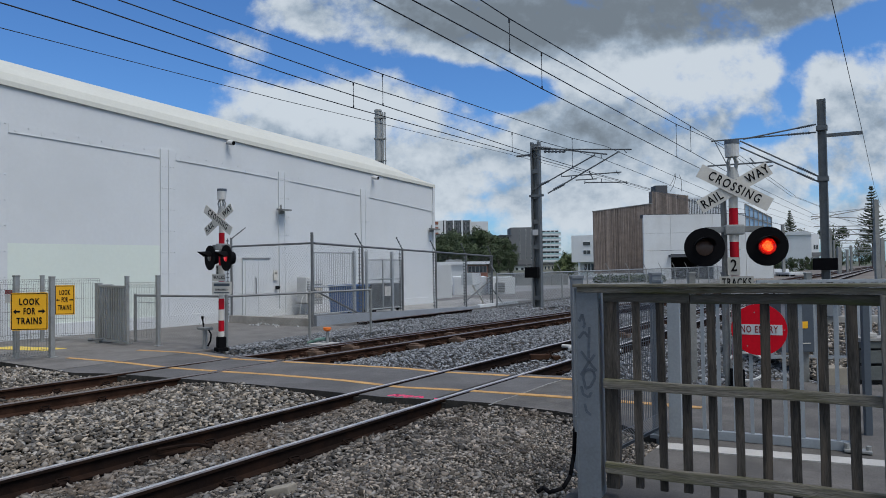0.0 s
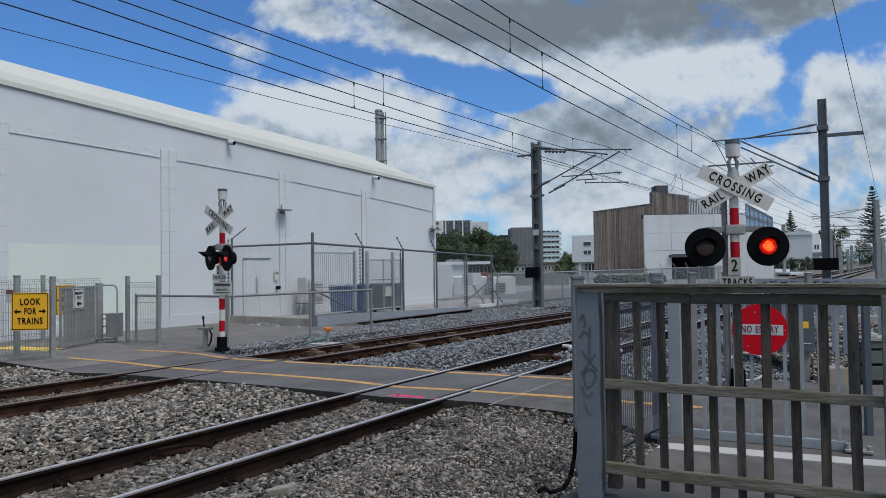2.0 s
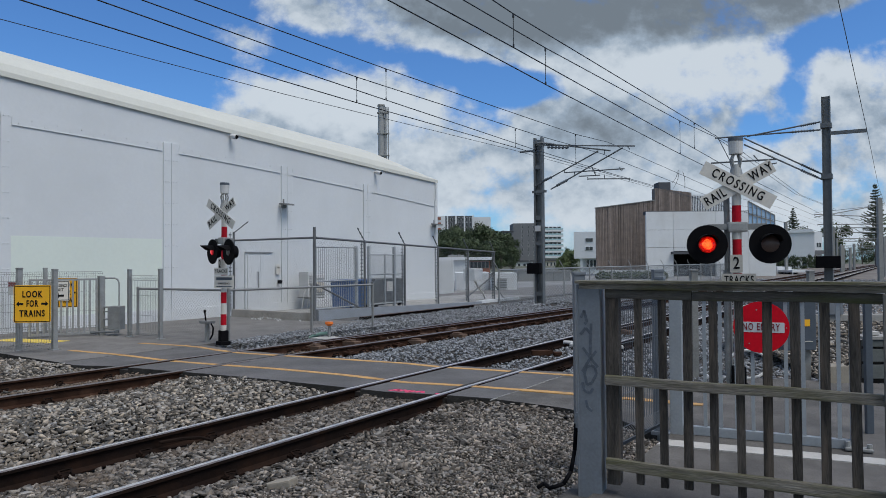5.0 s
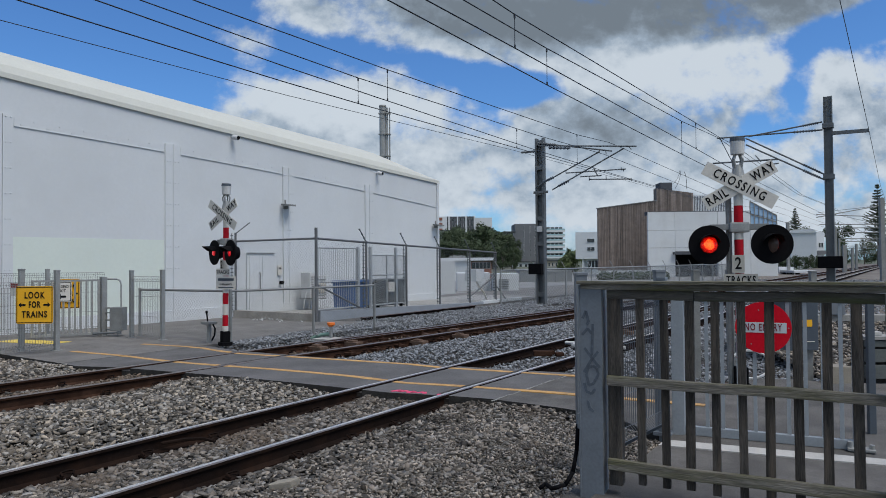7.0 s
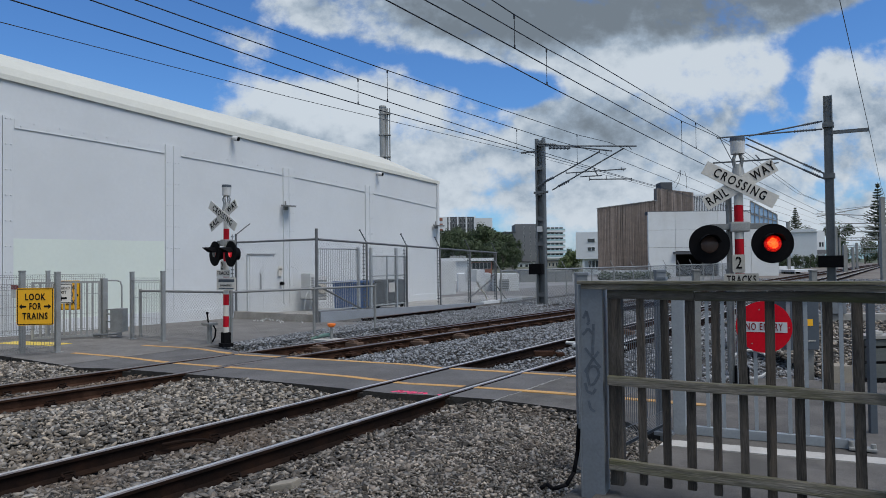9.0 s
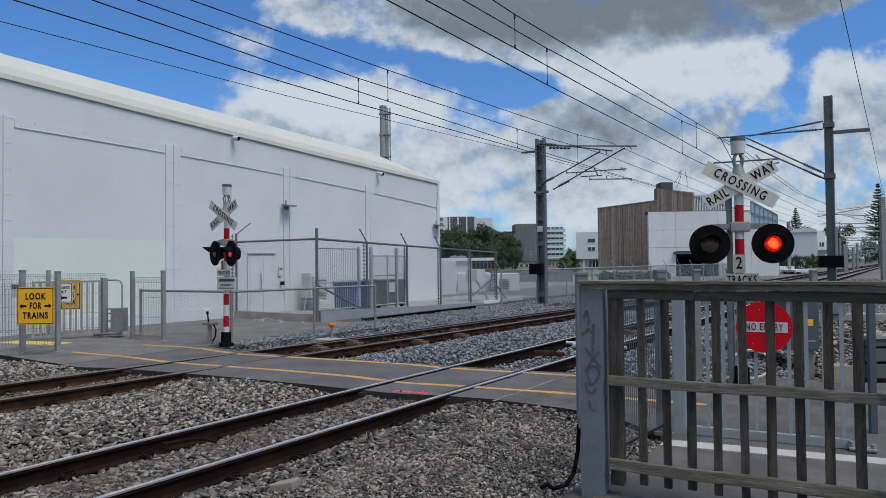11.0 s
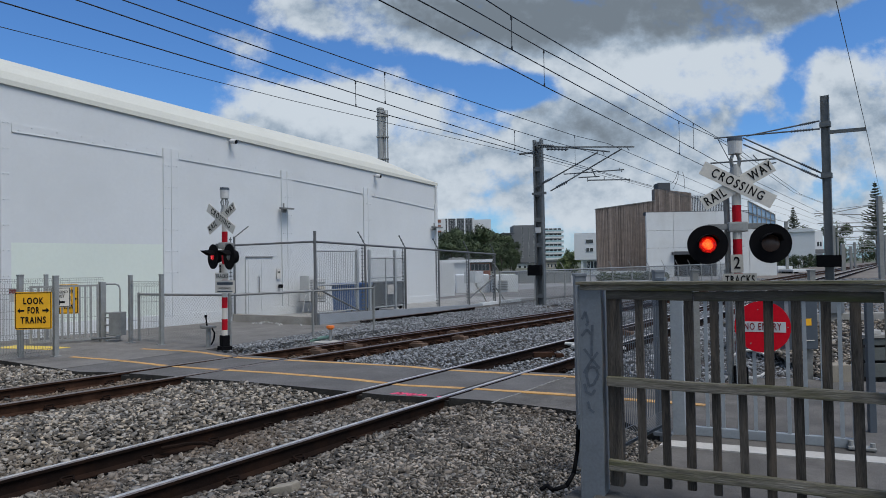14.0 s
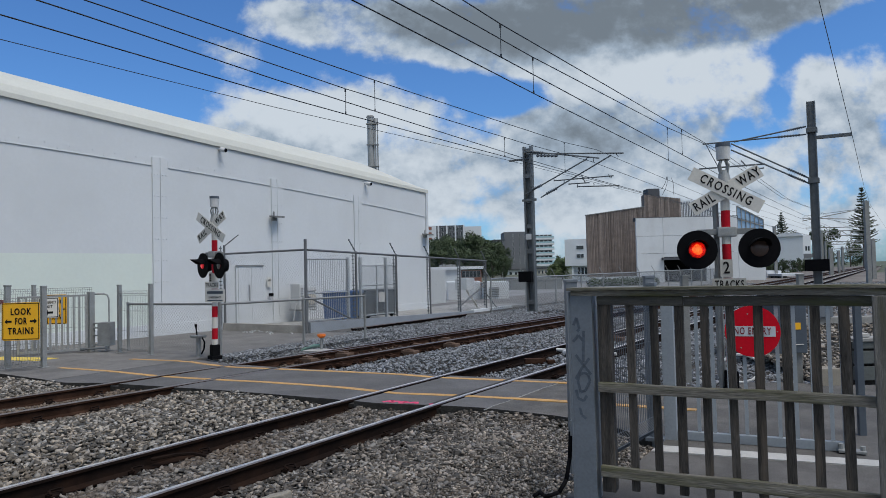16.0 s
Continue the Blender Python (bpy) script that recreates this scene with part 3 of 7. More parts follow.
scatter("ballast", stone_places(46000, -13.2, -4.3, 0.8, 6.6, 0.034, 0.092, 3, lambda x, y: this_side(x, y) and not (rusty(x, y) and noise.noise((x * 1.5, y * 1.5, 2)) > -0.35)), M["ballast"],
        "loose grey broken stone between the tracks", 5)
scatter("ballast", stone_places(21000, -4.45, -2.0, 0.8, 6.6, 0.028, 0.088, 4, lambda x, y: this_side(x, y) and x < -2.8 + 0.5 * noise.noise((x * 2, y * 2, 9))), M["ballast_dark"],
        "grey and brown broken stone on the near shoulder", 14, 0.40, 1.3)
scatter("ballast", stone_places(40000, -10.9, -2.0, 0.8, 6.6, 0.028, 0.075, 13, lambda x, y: this_side(x, y) and rusty(x, y) and x < -7), M["ballast_rust"],
        "rust-stained broken stone round the far rails", 6)
scatter("ballast", stone_places(26000, -5.9, -4.1, 0.8, 6.6, 0.028, 0.082, 16, lambda x, y: this_side(x, y) and rusty(x, y)), M["ballast_dark"],
        "grimy broken stone between the polished rails", 19, 0.45, 1.2)
scatter("ballast", stone_places(42000, -11.0, -1.6, 7.8, 22.0, 0.03, 0.08, 23, lambda x, y: far_side(x, y) and abs(x - far_line(y)) > 0.8), M["ballast_new"],
        "fresh bluish-grey broken stone beyond the crossing", 7)
scatter("ballast", stone_places(9000, -11.0, -1.6, 7.8, 22.0, 0.04, 0.09, 33, lambda x, y: far_side(x, y) and abs(x - far_line(y)) < 0.85), M["ballast_rust"],
        "rusty broken stone round the rails beyond the crossing", 8)
scatter("ballast", stone_places(14000, -11.0, 3.5, 22.0, 60.0, 0.07, 0.14, 43, lambda x, y: off_rails(x, y)), M["ballast_new"],
        "grey broken stone along the distant line", 9)
scatter("ballast", stone_places(12000, -12.6, -10.9, 13.3, 32.0, 0.03, 0.08, 63, lambda x, y: True), M["ballast_new"],
        "grey broken stone under the compound kerb", 11)
scatter("ballast", [(x, y, 0.0, s) for x, y, s in zip(np.random.RandomState(15).uniform(-11.5, -10.3, 2600), np.random.RandomState(16).uniform(8.5, 13.3, 2600), np.random.RandomState(17).uniform(0.02, 0.07, 2600)) if x > -10.95 - 0.12 * (y - 8.5)],
        M["ballast_new"], "loose stones spilled along the footway edge", 12)
scatter("fine_gravel", stone_places(46000, -3.7, -1.55, 1.5, 6.3, 0.012, 0.048, 53, lambda x, y: y < crossing_near(x) - 0.1, lift=0.005), M["gravel"],
        "fine trodden grey gravel beside the steel post", 10)


sheet("ballast_bed", bx, [30.0] + [31 + 3 * i for i in range(70)], lambda x, y: bed_height(x, y) - 0.03, M["far_bed"], "pale dusty ballast bed along the distant line", "ballast bed")

vy = [9.6 + 0.4 * i for i in range(60)] + [34 + 4 * i for i in range(20)]
sheet("verge", [-1.65 + 0.4 * i for i in range(20)], vy, lambda x, y: -0.12 + 0.03 * noise.noise((x, y, 3)), M["far_bed"], "stony verge beyond the near footway", "verge")
scatter("ballast", [(x, y, -0.10, s) for x, y, s in zip(np.random.RandomState(5).uniform(-1.6, 3.2, 14000), np.random.RandomState(6).uniform(9.9, 18, 14000), np.random.RandomState(7).uniform(0.03, 0.075, 14000)) if y > 10.0 + 0.25 * x],
        M["ballast_new"], "loose grey broken stone beyond the near footway", 15)


def rail(name, centre, offset, y0, y1, parent, top, step=0.5, dip=0.0, side="rail_side"):
    """A flat-bottomed rail along the line."""
    prof = [(-0.065, -0.155), (0.065, -0.155), (0.065, -0.145), (0.012, -0.125), (0.009, -0.045), (0.034, -0.032), (0.035, -0.008), (0.021, 0), (-0.021, 0), (-0.035, -0.008), (-0.034, -0.032), (-0.009, -0.045), (-0.012, -0.125), (-0.065, -0.145)]
    ys = [y0]
    while ys[-1] < y1:
        ys.append(ys[-1] + (step if ys[-1] < 30 else 4.0))
    bm = BM()
    rings = [[bm.verts.new((centre(y) + offset + px_, y, pz - dip)) for px_, pz in prof] for y in ys]
    k = len(prof)
    for a, b in zip(rings, rings[1:]):
        for i in range(k):
            j = (i + 1) % k
            f = bm.faces.new((a[i], a[j], b[j], b[i]))
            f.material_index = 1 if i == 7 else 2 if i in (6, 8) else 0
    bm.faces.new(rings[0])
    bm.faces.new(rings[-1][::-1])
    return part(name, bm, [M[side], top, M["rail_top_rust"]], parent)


def clip_mesh():
    bm = BM()
    box(bm, -0.05, 0.05, -0.055, 0.055, -0.02, 0.0, 0.004)
    path_tube(bm, [(0.04, -0.05, 0.01), (-0.01, -0.045, 0.028), (-0.045, -0.02, 0.02), (-0.03, 0.03, 0.025), (0.01, 0.05, 0.03), (0.045, 0.02, 0.012)], 0.009, 5)
    return mesh_of(bm, "rail_clip", M["rail_side"])


def build_tracks():
    clip = clip_mesh()
    bm = BM()
    box(bm, -1.05, 1.05, -0.115, 0.115, -0.30, -0.150, 0.01)
    sleeper = mesh_of(bm, "sleeper", M["bed"])
    for line, label, top in ((near_line, "railway track with polished rail heads in grey ballast", M["rail_top"]), (far_line, "rusty railway track with dull rail heads in ballast", M["rail_top_rust"])):
        t = thing("railway_track", (0, 0, 0), label, "railway track", "tracks at the crossing", "structure")
        for off in (-0.565, 0.565):
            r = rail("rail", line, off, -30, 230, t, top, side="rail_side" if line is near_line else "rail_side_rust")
            y = -2.0
            while y < 24:
                if not (crossing_near(line(y)) - 0.1 < y < crossing_far(line(y)) + 0.1):
                    for side in (-1, 1):
                        shared("rail_clip", clip, r, Matrix.Translation((line(y) + off + side * 0.105, y, -0.118)) @ Matrix.Rotation(0 if side > 0 else math.pi, 4, "Z"))
                y += 0.68
        y = -2.0
        while y < 60:
            if not (crossing_near(line(y)) - 0.1 < y < crossing_far(line(y)) + 0.1):
                shared("sleeper", sleeper, t, Matrix.Translation((line(y), y, 0)))
            y += 0.68
    # check rails and fishplates of the turnout beyond the crossing
    t = thing("turnout", (0, 0, 0), "rusty turnout blades and check rails beyond the path", "turnout", kind="structure")
    rail("check_rail", far_line, 0.43, 8.6, 19.0, t, M["rail_side_rust"], dip=0.012, side="rail_side_rust")
    rail("switch_blade", lambda y: far_line(y) - 0.47 + 0.012 * (y - 8), 0, 9.4, 22.0, t, M["rail_side_rust"], dip=0.012, side="rail_side_rust")
    rail("switch_blade", lambda y: near_line(y) - 0.45 + 0.010 * (y - 12), 0, 13.0, 24.0, t, M["rail_side_rust"], dip=0.012, side="rail_side_rust")
    for x, y in ((far_line(9.3) - 0.25, 9.3), (far_line(10.2) - 0.2, 10.2), (far_line(11.0) + 0.78, 11.0), (far_line(11.9) + 0.30, 11.9), (far_line(12.4) + 0.80, 12.4), (far_line(13.2) + 0.1, 13.2), (far_line(14.6) + 0.3, 14.6), (near_line(13.4) - 0.1, 13.4), (near_line(14.8) - 0.2, 14.8)):
        b = BM()
        box(b, -0.16, 0.16, -0.10, 0.10, -0.14, -0.045, 0.012)
        box(b, -0.10, 0.05, -0.07, 0.07, -0.05, -0.015, 0.01)
        part("chair_block", b, M["rust_block"], t, at=Matrix.Translation((x, y, 0)))
    y = 9.2
    while y < 20:
        for off in (-0.64, -0.38, 0.40, 0.66):
            b = BM()
            box(b, -0.075, 0.075, -0.09, 0.09, -0.135, -0.085, 0.008)
            box(b, -0.03, 0.03, -0.03, 0.03, -0.09, -0.055, 0.006)
            part("rail_chair", b, M["rail_side_rust"], t, at=Matrix.Translation((far_line(y) + off, y, 0)) @ Matrix.Rotation(0.2 * math.sin(y * 7 + off), 4, "Z"))
        y += 0.68
    b = BM()
    box(b, -0.22, 0.10, -0.07, 0.07, -0.12, -0.03, 0.015)
    rod(b, (0.12, -0.05, -0.06), (0.12, 0.05, -0.06), 0.035, sides=12)
    box(b, 0.16, 0.30, -0.10, 0.06, -0.12, -0.06, 0.01)
    part("point_fitting", b, M["rail_side_rust"], t, "rusty point fitting bolted to the rail", at=Matrix.Translation((-5.155, 10.764, 0)) @ Matrix.Rotation(0.6, 4, "Z"))
    b = BM()
    path_tube(b, [(near_line(12.2) + 0.7, 12.2, -0.08), (near_line(12.2) + 0.2, 12.2, -0.06), (near_line(12.2) - 0.5, 12.25, -0.06)], 0.035, 8)
    box(b, near_line(12.2) - 0.3, near_line(12.2) + 0.55, 12.05, 12.4, -0.10, -0.05, 0.01)
    part("point_rod", b, M["offwhite"], t, "pale steel stretcher cover")


build_tracks()


def old_rail():
    t = thing("old_rail", (0, 0, 0), "rusty length of rail lying below the compound kerb", "rail")
    rail("rail", lambda y: -12.35, 0, 14.2, 19.8, t, M["rust_block"], dip=-0.02)


old_rail()


def slab(name, x0, x1, lo, hi, z0, z1, mat, parent, cuts=8, side=None):
    """A flat slab between two lines across the tracks, with straight sides."""
    xs = [x0 + (x1 - x0) * i / cuts for i in range(cuts + 1)]
    bm = BM()
    f = lambda e, x, y: e(x, y) if callable(e) else e
    top_lo = [bm.verts.new((x, lo(x), z1)) for x in xs]
    top_hi = [bm.verts.new((x, hi(x), z1)) for x in xs]
    bot_lo = [bm.verts.new((x, lo(x), z0)) for x in xs]
    bot_hi = [bm.verts.new((x, hi(x), z0)) for x in xs]
    for i in range(cuts):
        bm.faces.new((top_lo[i], top_lo[i + 1], top_hi[i + 1], top_hi[i]))
        bm.faces.new((bot_lo[i + 1], bot_lo[i], bot_hi[i], bot_hi[i + 1]))
        bm.faces.new((bot_lo[i], bot_lo[i + 1], top_lo[i + 1], top_lo[i])).material_index = 1 if side else 0
        bm.faces.new((bot_hi[i + 1], bot_hi[i], top_hi[i], top_hi[i + 1]))
    bm.faces.new((bot_lo[0], top_lo[0], top_hi[0], bot_hi[0]))
    bm.faces.new((bot_lo[-1], bot_hi[-1], top_hi[-1], top_lo[-1]))
    return part(name, bm, [mat, side] if side else mat, parent)


def build_crossing():
    t = thing("crossing_path", (0, 0, 0), "worn asphalt foot crossing over two tracks", "crossing", kind="structure")
    gaps = [far_line(7) - 0.565, far_line(7) + 0.565, near_line(7.3) - 0.565, near_line(7.3) + 0.565]
    edges = [-10.9, gaps[0] - 0.045, gaps[0] + 0.11, gaps[1] - 0.11, gaps[1] + 0.045, gaps[2] - 0.05, gaps[2] + 0.11, gaps[3] - 0.10, gaps[3] + 0.075, -3.765]
    for a, b in zip(edges[::2], edges[1::2]):
        slab("asphalt_panel", a, b, crossing_near, crossing_far, -0.30, -0.008, M["asphalt"], t, side=M["slab_edge"])
    slab("old_apron", -3.760, -1.70, crossing_near, crossing_far, -0.32, -0.013, M["old_asphalt"], t, side=M["slab_edge"])
    slab("flangeway", -10.9, -3.4, lambda x: crossing_near(x) + 0.03, lambda x: crossing_far(x) - 0.03, -0.3, -0.05, M["bed"], t)
    w = 0.054
    for a, b in [(-10.9, gaps[0] - 0.05), (gaps[0] + 0.115, gaps[1] - 0.115), (gaps[1] + 0.05, gaps[2] - 0.05), (gaps[2] + 0.105, gaps[3] - 0.105), (gaps[3] + 0.05, -1.75)]:
        for e in (near_stripe, far_stripe):
            slab("yellow_line", a, b, lambda x: e(x) - w, lambda x: e(x) + w + 0.008 * math.sin(x * 5), -0.02, -0.004, M["yellow_line"], t, cuts=14)
    bm = BM()
    marks = [[(-5.08, 6.34), (-5.02, 6.47), (-4.98, 6.36), (-4.93, 6.48)], [(-4.90, 6.40), (-4.84, 6.49), (-4.80, 6.40), (-4.87, 6.38)], [(-4.76, 6.42), (-4.72, 6.52), (-4.66, 6.44)], [(-4.50, 6.50), (-4.46, 6.46), (-4.42, 6.52)]]
    for st in marks:
        for (xa, ya), (xb, yb) in zip(st, st[1:]):
            bar(bm, (xa + 0.02, ya, -0.006), (xb + 0.02, yb, -0.006), 0.05, 0.004)
    part("sprayed_mark", bm, M["pink"], t, "pink sprayed survey scrawl")
    bm = BM()
    seam = [(-3.76, 6.49), (-3.77, 6.67), (-3.77, 6.85), (-3.75, 7.02), (-3.76, 7.19), (-3.75, 7.47), (-3.76, 7.96), (-3.73, 8.4)]
    for (xa, ya), (xb, yb) in zip(seam, seam[1:]):
        for k in range(4):
            f, g = k / 4, (k + 0.9) / 4
            j = 0.012 * math.sin(37 * (xa + k))
            bar(bm, (xa + (xb - xa) * f + j, ya + (yb - ya) * f, -0.008), (xa + (xb - xa) * g - j, ya + (yb - ya) * g, -0.008), 0.012, 0.006)
    part("pale_seam", bm, M["concrete"], t, "pale cracked seam between new and old asphalt")
    return t


build_crossing()

# footway west of the tracks, up to the shed
def footway():
    t = thing("footway", (0, 0, 0), "dark asphalt footway along the white shed", "footway", kind="structure")
    slab("asphalt", -12.60, -10.905, crossing_near, lambda x: 13.3, -0.35, -0.003, M["footway"], t, side=M["slab_edge"])
    slab("asphalt", -18.0, -12.605, crossing_near, lambda x: 40.0, -0.35, -0.003, M["footway"], t, side=M["slab_edge"])
    slab("asphalt", -18.0, -13.2, lambda x: -10.0, lambda x: crossing_near(x) - 0.004, -0.35, -0.006, M["old_asphalt"], t)
    for e, x0 in ((near_stripe, -12.22), (far_stripe, -12.14)):
        slab("yellow_line", x0, -10.91, lambda x: e(x) - 0.05, lambda x: e(x) + 0.05, -0.02, 0.002, M["yellow_line"], t)
    slab("tactile_strip", -15.2, -13.75, lambda x: 6.3 + (x + 15) * 0.25, lambda x: 6.75 + (x + 15) * 0.25, -0.02, 0.004, M["tactile"], t)
    slab("yard", -18.0, -12.8, lambda x: 40.01, lambda x: 80.0, -0.35, -0.10, M["yard"], t)
    slab("yard", -60.0, -18.01, lambda x: 24.5, lambda x: 80.0, -0.35, -0.10, M["yard"], t)
    return t


footway()


def near_footway():
    t = thing("footway", (0, 0, 0), "grey asphalt footway on the near side", "footway", kind="structure")
    slab("asphalt", -1.695, 9.0, lambda x: -8.0, lambda x: 9.9 + 0.25 * x, -0.40, -0.006, M["old_asphalt"], t)
    slab("concrete_edge", -1.69, 6.0, lambda x: 5.74 + 0.2 * (x + 1.18) + 0.02 * math.sin(x * 9), lambda x: 5.93 + 0.2 * (x + 1.18), -0.1, 0.004, M["pale_kerb"], t)
    slab("concrete_base", -1.90, -1.45, lambda x: 3.9, lambda x: 4.6, -0.3, -0.04, M["old_asphalt"], t)


near_footway()


# ---- white shed ----
WALL_A = Vector((-15.90, -6.0, 0))
WALL_DIR = Vector((math.sin(radians(4.15)), math.cos(radians(4.15)), 0))
CORNER = Vector((-14.015, 20.381, 0))


def shed():
    """The long white shed; its face runs along the footway and its roofline falls towards the corner."""
    face = Matrix.Translation((CORNER.x * 1.1, CORNER.y * 1.1, -0.152)) @ Matrix.Rotation(radians(-4.15), 4, "Z") @ Matrix.Scale(1.1, 4)  # local +y along the face, corner at the origin, +x out of the face
    t = thing("shed", face, "long white-clad shed with riveted panels and a curved cream roof", "building")
    L = 30.0

    def eave(s):  # s metres back from the corner
        return 4.54 + 0.058 * s + 0.0007 * s * s

    ss = [0.5 * i for i in range(61)]
    bm = BM()
    prev = None
    for s in ss:
        ring = [bm.verts.new((0, -s, -0.3)), bm.verts.new((0, -s, eave(s))), bm.verts.new((-0.35, -s, eave(s))), bm.verts.new((-0.35, -s, -0.3))]
        if prev:
            for i in range(4):
                j = (i + 1) % 4
                bm.faces.new((prev[i], prev[j], ring[j], ring[i]))
        else:
            bm.faces.new(ring)
        prev = ring
    bm.faces.new(prev[::-1])
    part("wall", bm, M["wall"], t)
    bm = BM()
    box(bm, -14, -0.36, -0.35, 0.0, -0.3, 4.5)
    part("end_wall", bm, M["wall"], t)
    # roof: a shallow vault rising behind the eave
    bm = BM()
    prev = None
    xs = [0.045, 0.035, -0.05, -0.35, -0.8, -1.5, -3, -7, -14]
    up = [-0.15, -0.04, 0.14, 0.40, 0.62, 0.82, 1.05, 1.2, 1.2]
    for s in [-0.05] + ss:
        q = min(1.0, max(0.0, s) / 3.2)
        k = 0.06 + 0.95 * q * (2 - q) - 0.003 * max(0.0, s)
        ring = [bm.verts.new((x, -s, eave(max(0, s)) + u * (k if u > 0 else 1))) for x, u in zip(xs, up)]
        if prev:
            for i in range(len(xs) - 1):
                bm.faces.new((prev[i], ring[i], ring[i + 1], prev[i + 1]))
        prev = ring
    part("roof", bm, M["roof"], t, "cream sheet roof curling over the eave", smooth=False)
    # framed bays: pilasters, head trims and screws
    def head(s):
        return 3.51 + 0.094 * s - 0.0022 * s * s

    stud = BM()
    rod(stud, (0, 0, 0), (0.013, 0, 0), 0.017, 0.010, 6)
    stud = mesh_of(stud, "screw", M["wall"])
    edges = [(0.06, 0.12), (3.40, 3.77), (6.66, 7.05), (10.20, 10.60), (13.90, 14.30), (17.4, 17.8)]
    for a, b in edges:
        p = BM()
        mid = (a + b) / 2
        top = head(mid) + 0.22
        for c0, c1 in (((a, mid - 0.005), (mid + 0.005, b)) if b - a > 0.2 else ((a, b),)):
            box(p, 0.0, 0.035, -c1, -c0, 0.0, top, 0.004)
        ob = part("pilaster", p, M["wall"], t)
        if b - a > 0.2:
            for c in (a + 0.05, b - 0.05, mid - 0.06, mid + 0.06):
                z = 0.4
                while z < top:
                    shared("screw", stud, ob, Matrix.Translation((0.035, -c, z)))
                    z += 0.52
    for (a0, a1), (b0, b1) in zip(edges, edges[1:]):
        p = BM()
        lo, hi = a1 + 0.02, b0 - 0.02
        n = 6
        for i in range(n):
            c0, c1 = lo + (hi - lo) * i / n, lo + (hi - lo) * (i + 1) / n
            bar(p, (0.003, -c0, head(c0) + 0.09), (0.003, -c1, head(c1) + 0.09), 0.014, 0.18)
            bar(p, (0.012, -c0, head(c0)), (0.012, -c1, head(c1)), 0.018, 0.012)
        ob = part("head_trim", p, M["wall"], t)
        for i in range(13):
            c = lo + (hi - lo) * (i + 0.5) / 13
            shared("screw", stud, ob, Matrix.Translation((0.009, -c, head(c) + (0.14 if i % 2 else 0.05))))
    for a, b in ((0.12, 8.0), (8.9, 24)):
        p = BM()
        box(p, 0, 0.03, -b, -a, 0.05, 0.42, 0.006)
        part("plinth_trim", p, M["wall"], t)
    p = BM()
    box(p, -0.06, 0.05, -0.09, 0.01, 0, 4.4, 0.006)
    part("corner_trim", p, M["wall"], t)
    p = BM()
    box(p, 0.0, 0.005, -26, -10.62, 0.05, 2.12)
    part("repainted_patch", p, M["wall_patch"], t, "paler repainted lower wall")
    # double door with handle and frame
    d = BM()
    box(d, 0.0, 0.05, -8.28, -7.40, 0.10, 1.80)
    dd = part("door_frame", d, M["wall"], t)
    d = BM()
    box(d, 0.03, 0.07, -8.22, -7.80, 0.12, 1.74, 0.006)
    box(d, 0.03, 0.07, -7.795, -7.46, 0.12, 1.74, 0.006)
    door = part("door", d, M["wall"], t, "white double door, shut")
    d = BM()
    path_tube(d, [(0.07, -7.90, 0.8), (0.12, -7.90, 0.82), (0.12, -7.90, 1.26), (0.07, -7.90, 1.28)], 0.016)
    part("handle", d, M["galv"], door)
    d = BM()
    box(d, 0.04, 0.085, -8.29, -7.39, 1.80, 1.83, 0.004)
    part("door_head", d, M["galv"], t)
    for z0, z1, s0, s1, m, nm in ((1.20, 1.48, 7.12, 7.26, "white", "notice_board"), (1.36, 1.42, 7.14, 7.24, "plastic_black", "notice_mark"), (0.94, 1.04, 7.12, 7.20, "plastic_black", "key_switch")):
        d = BM()
        box(d, 0.03, 0.05 if nm != "key_switch" else 0.14, -s1, -s0, z0, z1, 0.004)
        part(nm, d, M[m], t)
    # bulkhead lamps and small cameras on the wall
    for s, z in ((7.0, 3.17), (0.22, 2.86)):
        d = BM()
        box(d, 0.03, 0.10, -s - 0.07, -s + 0.07, z - 0.10, z + 0.02, 0.01)
        bar(d, (0.05, -s, z + 0.02), (0.34, -s, z - 0.01), 0.30, 0.05)
        rod(d, (0.06, -s, z), (0.06, -s, z + 0.16), 0.02)
        part("wall_light", d, M["galv_dull"], t, "grey flat wall floodlight")
    for s, z in ((8.72, 4.88), (3.22, 4.47)):
        d = BM()
        rod(d, (0, -s, z), (0.12, -s, z), 0.03)
        rod(d, (0.08, -s, z - 0.01), (0.22, -s + 0.05, z - 0.04), 0.065, 0.06, 12)
        c = part("wall_camera", d, M["offwhite"], t, "small white dome camera")
        d = BM()
        rod(d, (0.22, -s + 0.05, z - 0.04), (0.235, -s + 0.053, z - 0.043), 0.055, 0.05, 12)
        part("camera_lens", d, M["plastic_black"], c)
    return t


shed()

